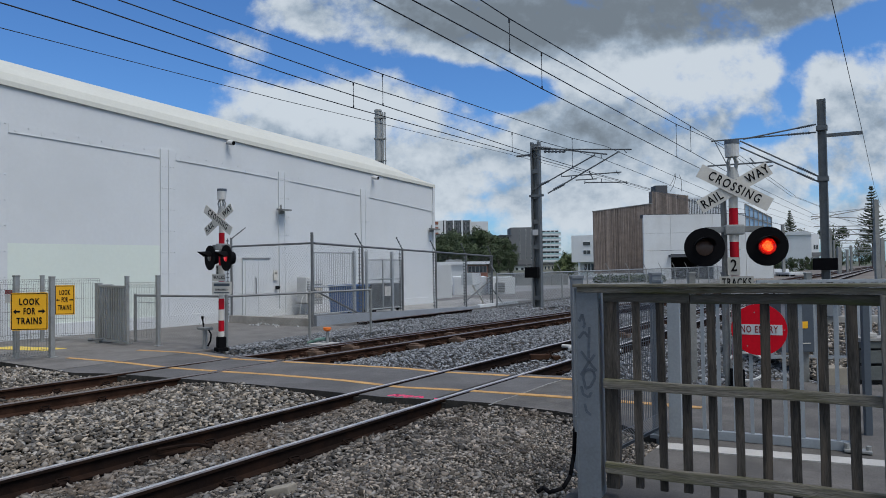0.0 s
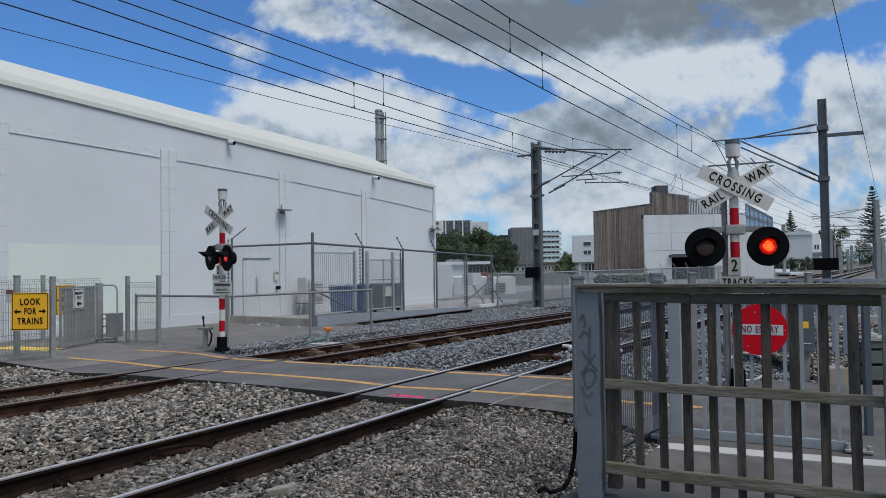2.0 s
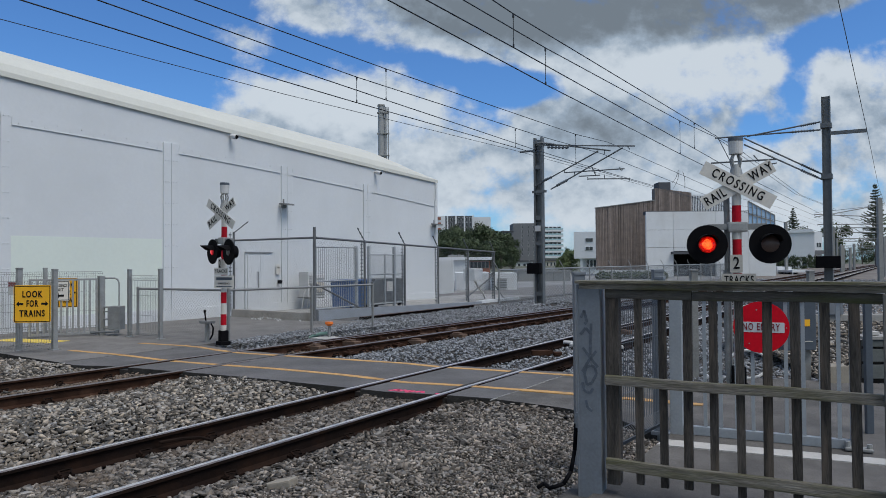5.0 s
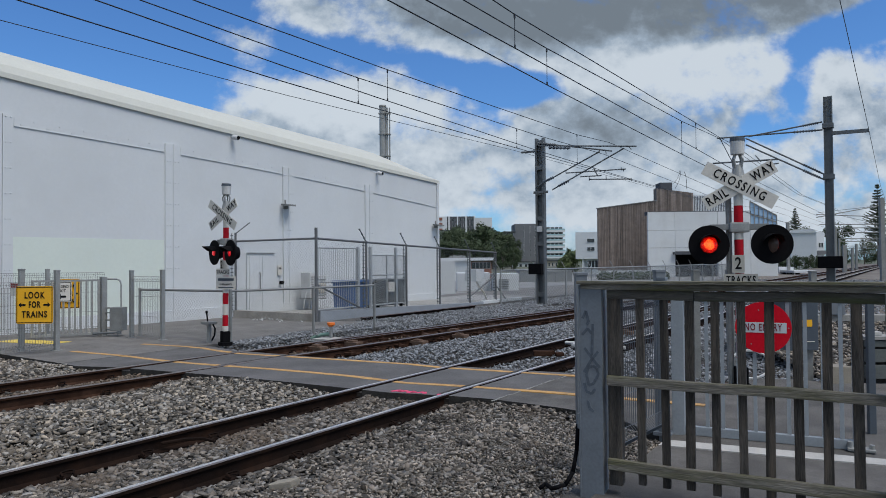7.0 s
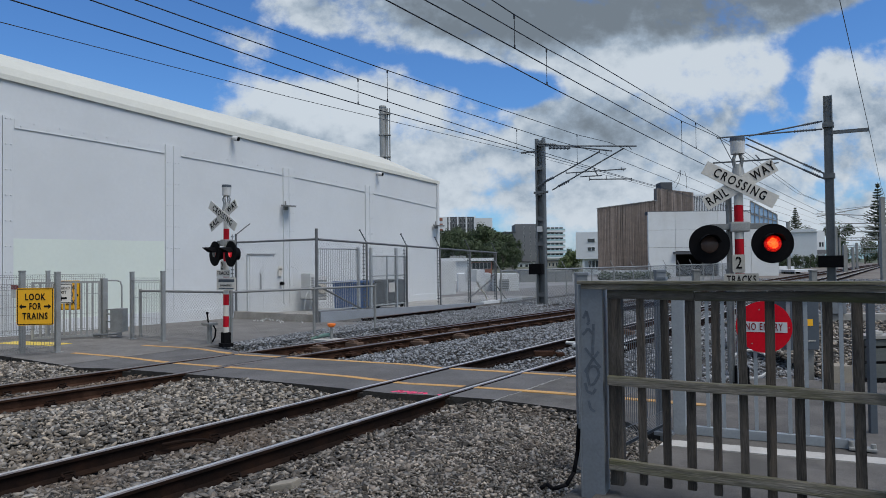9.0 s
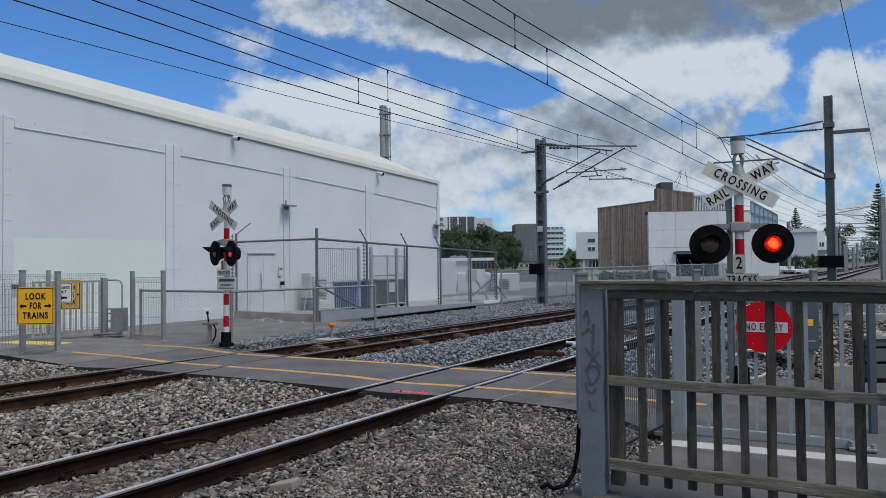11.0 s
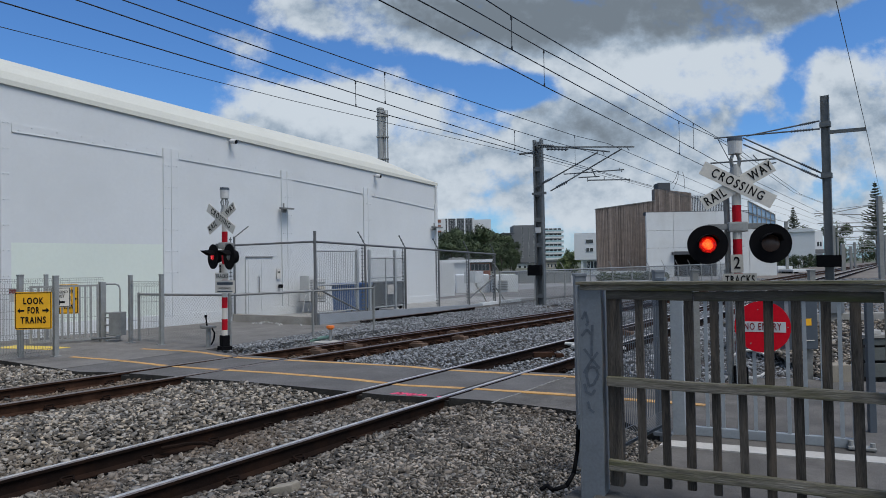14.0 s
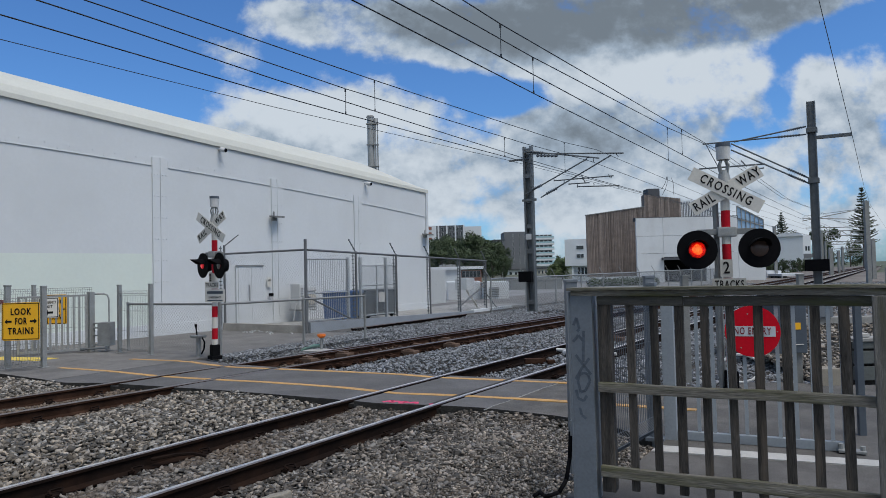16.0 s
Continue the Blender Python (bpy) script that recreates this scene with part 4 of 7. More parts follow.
# ---- near timber fence with its steel post ----
def near_fence():
    a, b = Vector((-1.61, 4.28, 0)), Vector((-0.02, 4.48, 0))
    d = (b - a).normalized()
    turn = math.degrees(math.atan2(d.y, d.x))
    t = thing("timber_fence", Matrix.Translation(a) @ pose(0, 0, 0, 0, 0, turn), "weathered grey timber picket fence with mossy rails", "fence")
    L = (b - a).length
    rails = (("top_rail", 1.330, 1.368, -0.02, 0.035, "wood"), ("under_rail", 1.270, 1.329, -0.006, 0.045, "wood_rail"), ("under_rail", 1.266, 1.326, 0.004, 0.045, "wood_rail"), ("mid_rail", 0.710, 0.772, -0.035, 0.008, "wood"), ("bottom_rail", 0.165, 0.235, -0.035, 0.008, "wood"))
    for nm, z0, z1, y0, y1, m in rails:
        bm = BM()
        x0 = -0.17 if nm == "top_rail" else 0.54 if z0 == 1.266 else 0.0
        box(bm, x0, 0.537 if z0 == 1.270 else L + 0.6, y0, y1, z0, z1, 0.009)
        bmesh.ops.subdivide_edges(bm, edges=[e for e in bm.edges if abs((e.verts[0].co - e.verts[1].co).x) > 0.4], cuts=9)
        for v in bm.verts:
            v.co.y += 0.004 * math.sin(v.co.x * 9 + z0 * 7)
            v.co.z += 0.003 * math.sin(v.co.x * 6 + z0 * 11)
        part(nm, bm, M[m], t)
    bm = BM()
    box(bm, -0.19, L + 0.6, -0.045, 0.085, 1.369, 1.388, 0.004)
    part("cap_board", bm, M["wood"], t)
    rng = random.Random(4)
    xs = [0.2075 + 0.1497 * i for i in range(9)]
    for i, x in enumerate(xs):
        w = 0.025 + rng.uniform(-0.002, 0.002)
        lean = rng.uniform(-0.006, 0.006)
        bm = BM()
        box(bm, x - w, x + w, 0.012, 0.055, 0.085 + rng.uniform(-0.012, 0.012), 1.30, 0.004)
        for v in bm.verts:
            v.co.x += lean * (v.co.z - 0.7)
        part("picket", bm, M["wood_dark"], t)
    bm = BM()
    box(bm, 0.0, 0.085, 0.01, 0.10, 0.06, 1.30, 0.005)
    part("end_post", bm, M["wood_dark"], t)
    bm = BM()
    box(bm, L - 0.07, L + 0.03, -0.072, -0.037, -0.05, 1.325, 0.006)
    part("post", bm, M["wood_post"], t)

    # steel channel post at the free end
    p = thing("steel_post", Matrix.Translation((-1.72, 4.30, 0)) @ pose(0, 0, 0, 0, 0, turn), "blue-grey painted steel post with scratched marks", "post")
    bm = BM()
    box(bm, -0.070, 0.075, -0.045, -0.035, -0.05, 1.360, 0.002)
    box(bm, -0.080, -0.070, -0.05, 0.10, -0.05, 1.360, 0.002)
    box(bm, 0.065, 0.075, -0.034, 0.10, -0.05, 1.360)
    part("web", bm, M["paintgrey"], p)
    strokes = [[(-0.05, 1.14), (-0.027, 1.19), (-0.01, 1.115), (-0.025, 1.10)], [(-0.055, 1.03), (-0.018, 1.075), (0.012, 1.04)], [(0.018, 1.105), (0.014, 1.0), (0.009, 0.90)],
               [(-0.04, 0.945), (0.01, 0.88), (0.06, 0.82)], [(0.05, 0.925), (0.0, 0.86), (-0.045, 0.785)],
               [(-0.018, 0.815), (-0.03, 0.775), (-0.013, 0.70), (0.018, 0.715), (0.05, 0.775), (0.04, 0.818), (0.013, 0.83), (-0.018, 0.815)],
               [(-0.045, 0.715), (-0.03, 0.66), (0.005, 0.645), (0.027, 0.68)], [(-0.022, 0.60), (-0.01, 0.55), (0.018, 0.53)]]
    for st in strokes:
        bm = BM()
        for (x0, z0), (x1, z1) in zip(st, st[1:]):
            bar(bm, (x0, -0.0465, z0), (x1, -0.0465, z1), 0.003, 0.018)
        part("scrawl", bm, M["graffiti"], p)
    bm = BM()
    pts = [(-0.11, 0.02, 0.42), (-0.115, 0.0, 0.25), (-0.125, -0.06, 0.12), (-0.16, -0.12, 0.05), (-0.24, -0.16, 0.025), (-0.30, -0.10, 0.03), (-0.34, -0.12, 0.0)]
    path_tube(bm, pts, 0.014, 8)
    part("cable", bm, M["plastic_black"], p, "black drooping cable", smooth=True)
    bm = BM()
    box(bm, -0.105, -0.085, -0.01, 0.03, 0.40, 0.50, 0.003)
    part("cable_clamp", bm, M["galv"], p)


near_fence()


def mesh_panel(name, L, z0, z1, pitch, mat, parent, at, fold=0.0, wire=0.0025, cross=4):
    """A welded mesh panel with upright wires, level wires and folded edges."""
    bm = BM()
    n = int(L / pitch)
    for i in range(n + 1):
        x = L * i / n
        if fold:
            for a, b in (((x, 0, z0), (x, -fold, z0 + fold)), ((x, -fold, z0 + fold), (x, 0, z0 + 2 * fold)), ((x, 0, z0 + 2 * fold), (x, 0, z1 - 2 * fold)),
                         ((x, 0, z1 - 2 * fold), (x, -fold, z1 - fold)), ((x, -fold, z1 - fold), (x, 0, z1))):
                rod(bm, a, b, wire, sides=4, cap=False)
        else:
            rod(bm, (x, 0, z0), (x, 0, z1), wire, sides=4, cap=False)
    zs = [z0, z1] + ([z0 + fold, z0 + 2 * fold, z1 - fold, z1 - 2 * fold] if fold else []) + [z0 + (z1 - z0) * k / cross for k in range(1, cross)]
    for z in zs:
        y = -fold if fold and min(abs(z - z0 - fold), abs(z - z1 + fold)) < 1e-6 else 0
        rod(bm, (0, y, z), (L, y, z), wire, sides=4, cap=False)
    return part(name, bm, mat, parent, at=at)


def chain_link(name, L, z0, z1, pitch, wire, mat, parent, at):
    """Crossed wires of a chain-link sheet."""
    verts, faces = [], []
    h = z1 - z0

    def strand(xa, za, xb, zb, y):
        d = Vector((xb - xa, zb - za)).normalized() * wire
        i = len(verts)
        verts.extend([(xa - d.y, y, za + d.x), (xa + d.y, y, za - d.x), (xb + d.y, y, zb - d.x), (xb - d.y, y, zb + d.x),
                      (xa, y + wire * 1.6, za), (xb, y + wire * 1.6, zb)])
        faces.extend([(i, i + 1, i + 2, i + 3), (i + 1, i + 4, i + 5, i + 2), (i + 4, i, i + 3, i + 5)])

    k = -h
    while k < L:
        for sgn in (1, -1):
            xa, xb = k, k + h
            za, zb = (z0, z1) if sgn > 0 else (z1, z0)
            if xa < 0:
                za += (zb - za) * (0 - xa) / h
                xa = 0
            if xb > L:
                f = (L - max(k, 0)) / max(xb - max(k, 0), 1e-6)
                zb = za + (zb - za) * f
                xb = L
            if xb - xa > 0.01:
                strand(xa, za, xb, zb, 0.004 * sgn)
        k += pitch
    me = bpy.data.meshes.new(name)
    me.from_pydata(verts, [], faces)
    me.materials.append(mat)
    return shared(name, me, parent, at)


def along(a, b, z=0.0):
    a, b = Vector((*a, z)), Vector((*b, z))
    d = b - a
    return Matrix.Translation(a) @ Matrix.Rotation(math.atan2(d.y, d.x), 4, "Z"), d.length


def square_post(parent, x, y, z1, w=0.03, mat="galv", z0=-0.1, cap=True):
    bm = BM()
    box(bm, x - w, x + w, y - w, y + w, z0, z1, 0.004)
    if cap:
        box(bm, x - w - 0.004, x + w + 0.004, y - w - 0.004, y + w + 0.004, z1 - 0.012, z1 + 0.012, 0.004)
    if z0 > -0.2:
        box(bm, x - w - 0.045, x + w + 0.045, y - w - 0.03, y + w + 0.03, -0.02, 0.012, 0.003)
    return part("post", bm, M[mat], parent)


def picket_leaf(L, z0, z1, pitch, parent, mat="galv", bar_w=0.018):
    """A swinging leaf of upright flat bars, from its hinge at the origin along +x."""
    for nm, a, b in (("bottom_bar", z0, z0 + 0.05), ("top_bar", z1 - 0.04, z1)):
        bm = BM()
        box(bm, 0.0, L, -0.02, 0.02, a, b, 0.003)
        part(nm, bm, M[mat], parent)
    for x in (0.0, L - 0.05):
        bm = BM()
        box(bm, x, x + 0.05, -0.022, 0.022, z0 - 0.002, z1 + 0.002, 0.003)
        part("stile", bm, M[mat], parent)
    bm = BM()
    box(bm, -bar_w, bar_w, -0.021, 0.021, z0 + 0.045, z1 - 0.035)
    me = mesh_of(bm, "picket", M[mat])
    x = 0.05 + pitch
    while x < L - 0.07:
        shared("picket", me, parent, Matrix.Translation((x, 0, 0)))
        x += pitch


def sign_plate(name, w, h, mat, parent, at, border=None, label=""):
    bm = plate(BM(), w, h, 0.006, r=min(w, h) * 0.06)
    p = part(name, bm, M[mat], parent, label, at=at)
    if border:
        bm = BM()
        t = 0.012
        for x0, x1, z0, z1 in ((-w / 2 + t, w / 2 - t, h / 2 - 2 * t, h / 2 - t), (-w / 2 + t, w / 2 - t, -h / 2 + t, -h / 2 + 2 * t), (-w / 2 + t, -w / 2 + 2 * t, -h / 2 + t, h / 2 - t), (w / 2 - 2 * t, w / 2 - t, -h / 2 + t, h / 2 - t)):
            box(bm, x0, x1, -0.0055, -0.0035, z0, z1)
        part("border", bm, M[border], p)
    return p


def arrow(parent, x, z, size, way, mat):
    bm = BM()
    pts = [(-1, 0.0), (-0.2, 0.75), (-0.2, 0.28), (1, 0.28), (1, -0.28), (-0.2, -0.28), (-0.2, -0.75)]
    front = [bm.verts.new((x + way * px_ * size, -0.006, z + pz * size)) for px_, pz in pts]
    back = [bm.verts.new((x + way * px_ * size, -0.003, z + pz * size)) for px_, pz in pts]
    bm.faces.new(front)
    bm.faces.new(back[::-1])
    for i in range(7):
        bm.faces.new((front[i], back[i], back[(i + 1) % 7], front[(i + 1) % 7]))
    return part("arrow", bm, M[mat], parent)


def look_sign(at, s, label, slim=1.0):
    t = thing("warning_sign", at, label, "sign", "look for trains signs")
    p = sign_plate("plate", s * slim, s * 1.04, "yellow", t, Matrix.Identity(4), "black")
    for txt, z, k in (("LOOK", 0.26, 1.0), ("FOR", 0.0, 0.86), ("TRAINS", -0.27, 1.0)):
        lettering(txt, s * 0.25, M["black"], p, pose(0, -0.007, z * s) @ FACE, squeeze=0.70 * k * slim, bold=0.004, gap=1.2)
    bm = BM()
    for z in (-0.2, 0.2):
        bar(bm, (-s * 0.3, 0.004, z), (-s * 0.3, 0.20, z), 0.03, 0.03)
    part("bracket", bm, M["galv_dull"], t)
    arrow(p, -0.335 * s * slim, 0.0, s * 0.095 * slim, 1, "black")
    arrow(p, 0.335 * s * slim, 0.0, s * 0.095 * slim, -1, "black")
    return t


# ---- near gate, mesh panel and sign behind the timber fence ----
def near_gate():
    t = thing("side_panel_fence", (0, 0, 0), "galvanised welded mesh panel beside the path", "fence")
    at, L = along((-1.86, 5.02), (-1.77, 6.05))
    mesh_panel("mesh_panel", L, 0.06, 1.26, 0.036, M["darkgrey"], t, at, fold=0.07, wire=0.003, cross=3)
    square_post(t, -1.77, 6.07, 1.36, 0.035, "paintgrey")
    square_post(t, -1.86, 5.0, 1.30, 0.03, "paintgrey")

    hinge = Vector((-1.71, 6.12, -0.14))
    g = thing("exit_gate", Matrix.Translation(hinge) @ pose(0, 0, 0, 0, 0, 9.0) @ Matrix.Scale(1.07, 4), "shut blue-grey steel picket gate with a round sign", "gate")
    bm = BM()
    box(bm, 0.003, 0.100, -0.045, 0.045, 0.05, 1.32, 0.006)
    part("gate_post", bm, M["gatepaint"], g)
    leaf = BM()
    box(leaf, 0.101, 1.31, -0.025, 0.025, 0.128, 0.198, 0.004)
    part("bottom_bar", leaf, M["gatepaint"], g)
    leaf = BM()
    box(leaf, 0.101, 1.31, -0.022, 0.022, 1.22, 1.27, 0.004)
    part("top_bar", leaf, M["gatepaint"], g)
    bm = BM()
    box(bm, -0.0135, 0.0135, -0.010, 0.010, 0.196, 1.225)
    me = mesh_of(bm, "picket", M["gatepaint"])
    for i in range(9):
        shared("picket", me, g, Matrix.Translation((0.2714 + 0.118 * i, 0, 0)))
    bm = BM()
    box(bm, 1.285, 1.315, -0.026, 0.026, 0.125, 1.28, 0.004)
    part("stile", bm, M["gatepaint"], g)
    bm = BM()
    box(bm, 1.24, 1.42, -0.09, 0.0, 0.135, 0.155, 0.006)
    rod(bm, (1.26, -0.045, 0.14), (1.26, -0.045, 0.195), 0.018)
    rod(bm, (1.40, -0.045, 0.14), (1.40, -0.045, 0.185), 0.018)
    part("drop_stop", bm, M["galv"], g)
    s = part("round_sign", plate(BM(), 0.40, 0.40, 0.008, r=0.1999, seg=14), M["red"], g, "round red no entry sign", at=Matrix.Translation((0.689, -0.035, 1.02)))
    bm = BM()
    box(bm, -0.165, 0.165, -0.0065, -0.003, -0.04, 0.04)
    band = part("band", bm, M["panel_white"], s)
    lettering("NO ENTRY", 0.078, M["deep_red"], band, pose(0, -0.0075, 0) @ FACE, squeeze=0.60, bold=0.001, gap=1.2)
    for x, z in ((-0.03, 0.135), (0.178, 0.0), (-0.085, -0.13)):
        bm = BM()
        rod(bm, (x, -0.008, z), (x, -0.004, z), 0.005)
        part("rivet", bm, M["galv"], s)
    return g


near_gate()


def swing_gate_near():
    at = Matrix.Translation((0.004, 11.963, 0))
    post = thing("gate_post", at, "galvanised gate post by the near footway", "post")
    bm = BM()
    box(bm, -0.05, 0.05, -0.05, 0.05, -0.02, 1.42, 0.006)
    part("post", bm, M["galv_dull"], post)
    g = thing("swing_gate", at, "galvanised picket gate leaf swinging shut on the near side", "gate", "swinging gate leaves")
    sub = new("leaf")
    sub.parent = g
    sub.matrix_basis = Matrix.Translation((0.05, 0, 0))
    picket_leaf(1.90, 0.06, 1.24, 0.15, sub, "gatepaint", 0.024)
    return g


NEAR_LEAF = swing_gate_near()


# ---- crossing assemblies: post, lamps, crossed boards, bell ----
def lamp_unit(parent, x, z, glow, lens, size=1.0):
    """A round black backing with hood; the lamp disc inside turns its bright face out or in."""
    h = part("lamp_head", plate(BM(), 0.465, 0.465, 0.02, r=0.232, seg=14), M["plastic_black"], parent, "black round lamp backing", at=Matrix.Translation((x, -0.07, z)))
    bm = BM()
    rod(bm, (0, 0.01, 0), (0, 0.14, 0), 0.15, 0.11, 20)
    part("housing", bm, M["plastic_black"], h)
    bm = BM()
    seg, r, ln = 18, 0.118, 0.24
    prev = None
    for i in range(seg + 1):
        a = radians(15 + 150 * i / seg)
        reach = ln * (0.25 + 0.75 * math.sin(a) ** 1.5)
        ring = [bm.verts.new((r * math.cos(a), -0.01, r * math.sin(a))), bm.verts.new((r * 1.02 * math.cos(a), -reach, r * 1.02 * math.sin(a) - 0.01)),
                bm.verts.new((r * 1.07 * math.cos(a), -reach, r * 1.07 * math.sin(a) - 0.01)), bm.verts.new((r * 1.05 * math.cos(a), -0.01, r * 1.05 * math.sin(a)))]
        if prev:
            for k in range(4):
                bm.faces.new((prev[k], prev[(k + 1) % 4], ring[(k + 1) % 4], ring[k]))
        prev = ring
    part("hood", bm, M["plastic_black"], h)
    disc = new("lamp_disc", mesh_of(lamp_disc_mesh(size), "lamp_disc", [lens, glow]))
    disc.parent = parent
    disc.matrix_basis = Matrix.Translation((x, -0.081, z))
    disc["label"] = "red signal lamp that flashes"
    return disc


def lamp_disc_mesh(size=1.0):
    """A shallow two-faced dome: the bright lens on -y, the dark back on +y."""
    bm = BM()
    rings = []
    seg = 20
    for k, (r, y) in enumerate(((0.0, -0.035), (0.03, -0.033), (0.055, -0.027), (0.08, -0.015), (0.092, 0.0), (0.08, 0.015), (0.055, 0.027), (0.03, 0.033), (0.0, 0.035))):
        rings.append([bm.verts.new((r * math.cos(2 * math.pi * i / seg), y, r * math.sin(2 * math.pi * i / seg))) for i in range(seg)] if r else [bm.verts.new((0, y, 0))])
    for k, (a, b) in enumerate(zip(rings, rings[1:])):
        for i in range(seg):
            j = (i + 1) % seg
            if len(a) == 1:
                f = bm.faces.new((a[0], b[j], b[i]))
            elif len(b) == 1:
                f = bm.faces.new((a[i], a[j], b[0]))
            else:
                f = bm.faces.new((a[i], a[j], b[j], b[i]))
            f.material_index = 1 if k < 4 else 0
    bmesh.ops.scale(bm, vec=(size, size, size), verts=bm.verts)
    return bm


def crossing_assembly(at, label, glow, far=False):
    t = thing("crossing_signal", at, label, "crossing signal", "signals of the crossing")
    bm = BM()
    box(bm, -0.10, 0.10, -0.10, 0.10, -0.02, 0.05, 0.01)
    box(bm, -0.072, 0.072, -0.072, 0.072, 0.04, 0.25, 0.02)
    part("base", bm, M["plastic_black"], t)
    step = 0.2025
    for j in range(-3, 10):
        z1, z0 = min(2.62, 2.17 - step * j), max(0.22, 2.17 - step * (j + 1))
        if z1 - z0 < 0.01:
            continue
        b = BM()
        rod(b, (0, 0, z0), (0, 0, z1), 0.052, sides=20)
        part("pole_band", b, M["white" if j % 2 else "band_red"], t, "white band" if j % 2 else "red band")
    # bell on its bracket
    bm = BM()
    for a in (45, 135, 225, 315):
        c, s = math.cos(radians(a)) * 0.07, math.sin(radians(a)) * 0.07
        rod(bm, (c * 0.5, s * 0.5, 2.56), (c, s, 2.72), 0.014)
        rod(bm, (c, s, 2.72), (c * 0.5, s * 0.5, 2.79), 0.014)
    rod(bm, (0, 0, 2.50), (0, 0, 2.66), 0.085, 0.05, 16)
    part("bell_bracket", bm, M["galv"], t)
    bm = BM()
    rod(bm, (0, 0, 2.785), (0, 0, 2.94), 0.078, 0.084, 20)
    part("bell", bm, M["offwhite"], t, "pale grey warning bell housing")
    bm = BM()
    rod(bm, (0, 0, 2.94), (0, 0, 2.985), 0.088, 0.084, 20)
    part("bell_cap", bm, M["darkgrey"], t)
    bm = BM()
    rod(bm, (-0.10, 0.06, 0.0), (-0.10, 0.06, 2.30), 0.034, sides=10)
    part("conduit", bm, M["galv_dull"], t)
    # crossed boards
    tilt = 29.5
    boards = pose(0, 0, 0, 0, 0, 12 if far else 0)
    front = part("cross_board", plate(BM(), 0.90, 0.165, 0.012, r=0.004), M["white"], t, "white board lettered crossing", at=boards @ pose(0, -0.085, 2.41) @ pose(0, 0, 0, 0, tilt, 0))
    lettering("CROSSING", 0.15, M["black"], front, pose(0, -0.008, 0) @ FACE, squeeze=0.74, bold=0.0022, gap=1.30)
    back = part("cross_board", plate(BM(), 0.90, 0.165, 0.012, r=0.004), M["white"], t, "white board lettered railway", at=boards @ pose(0, -0.070, 2.41) @ pose(0, 0, 0, 0, -tilt, 0))
    lettering("RAIL", 0.15, M["black"], back, pose(-0.29, -0.008, 0) @ FACE, squeeze=0.74, bold=0.0022, gap=1.22)
    lettering("WAY", 0.15, M["black"], back, pose(0.30, -0.008, 0) @ FACE, squeeze=0.74, bold=0.0022, gap=1.2)
    # cross arm and lamps
    bm = BM()
    box(bm, -0.33, 0.33, -0.035, 0.035, 1.88, 1.95, 0.006)
    part("cross_arm", bm, M["galv_dull"], t)
    bm = BM()
    box(bm, -0.11, 0.11, -0.075, 0.075, 1.85, 1.97, 0.02)
    part("junction_box", bm, M["galv"], t)
    for x in (-0.35, 0.35):
        bm = BM()
        bar(bm, (x * 0.75, -0.02, 1.91), (x, -0.03, 1.80), 0.05, 0.05)
        part("lamp_bracket", bm, M["galv_dull"], t)
    discs = [lamp_unit(t, x, 1.705, glow, M["lens_sky_grey" if far else "lens_off"], 0.72 if far else 1.1) for x in (-0.35, 0.35)]
    # small plates
    turned = pose(0, 0, 0, 0, 0, 48 if far else 0)
    p = sign_plate("count_plate", 0.14, 0.21, "plate_grey", t, pose(-0.025, -0.066, 1.475), None)
    lettering("2", 0.20, M["black"], p, pose(0, -0.006, 0) @ FACE, squeeze=0.78, bold=0.0025)
    if not far:
        p = sign_plate("tracks_plate", 0.38, 0.15, "plate_grey", t, pose(0.0, -0.076, 1.28), None)
        lettering("TRACKS", 0.13, M["black"], p, pose(0, -0.006, 0) @ FACE, squeeze=0.62, bold=0.002, gap=1.15)
    else:
        p = sign_plate("tracks_plate", 0.25, 0.13, "white", t, turned @ pose(-0.03, -0.076, 1.345), None)
        lettering("TRACKS", 0.09, M["black"], p, pose(0, -0.006, 0) @ FACE, squeeze=0.70)
        p = sign_plate("name_plate", 0.36, 0.24, "white", t, turned @ pose(0.03, -0.080, 1.15), None)
        lettering("EMERGENCY", 0.05, M["black"], p, pose(0, -0.006, -0.03) @ FACE, squeeze=0.8)
        for z, h, w in ((0.06, 0.05, 0.29), (-0.085, 0.018, 0.28)):
            b = BM()
            box(b, -w / 2, w / 2, -0.006, -0.0032, z - h / 2, z + h / 2)
            part("bar", b, M["darkgrey"], p)
    return t, discs


NEAR_AT = Matrix.Translation((-1.617, 8.701, -0.004)) @ pose(0, 0, 0, 0, 0, 22)
FAR_AT = Matrix.Translation((-10.64, 8.33, 0)) @ pose(0, 0, 0, 0, 0, -14) @ pose(0, 0, 0, 0, 1.3, 0) @ Matrix.Scale(1.02, 4)
NEAR_SIGNAL, NEAR_DISCS = crossing_assembly(NEAR_AT, "crossing signal on a red and white post facing the near footway", M["glow"])
FAR_SIGNAL, FAR_DISCS = crossing_assembly(FAR_AT, "crossing signal on a red and white post by the far footway", M["glow_far"], far=True)



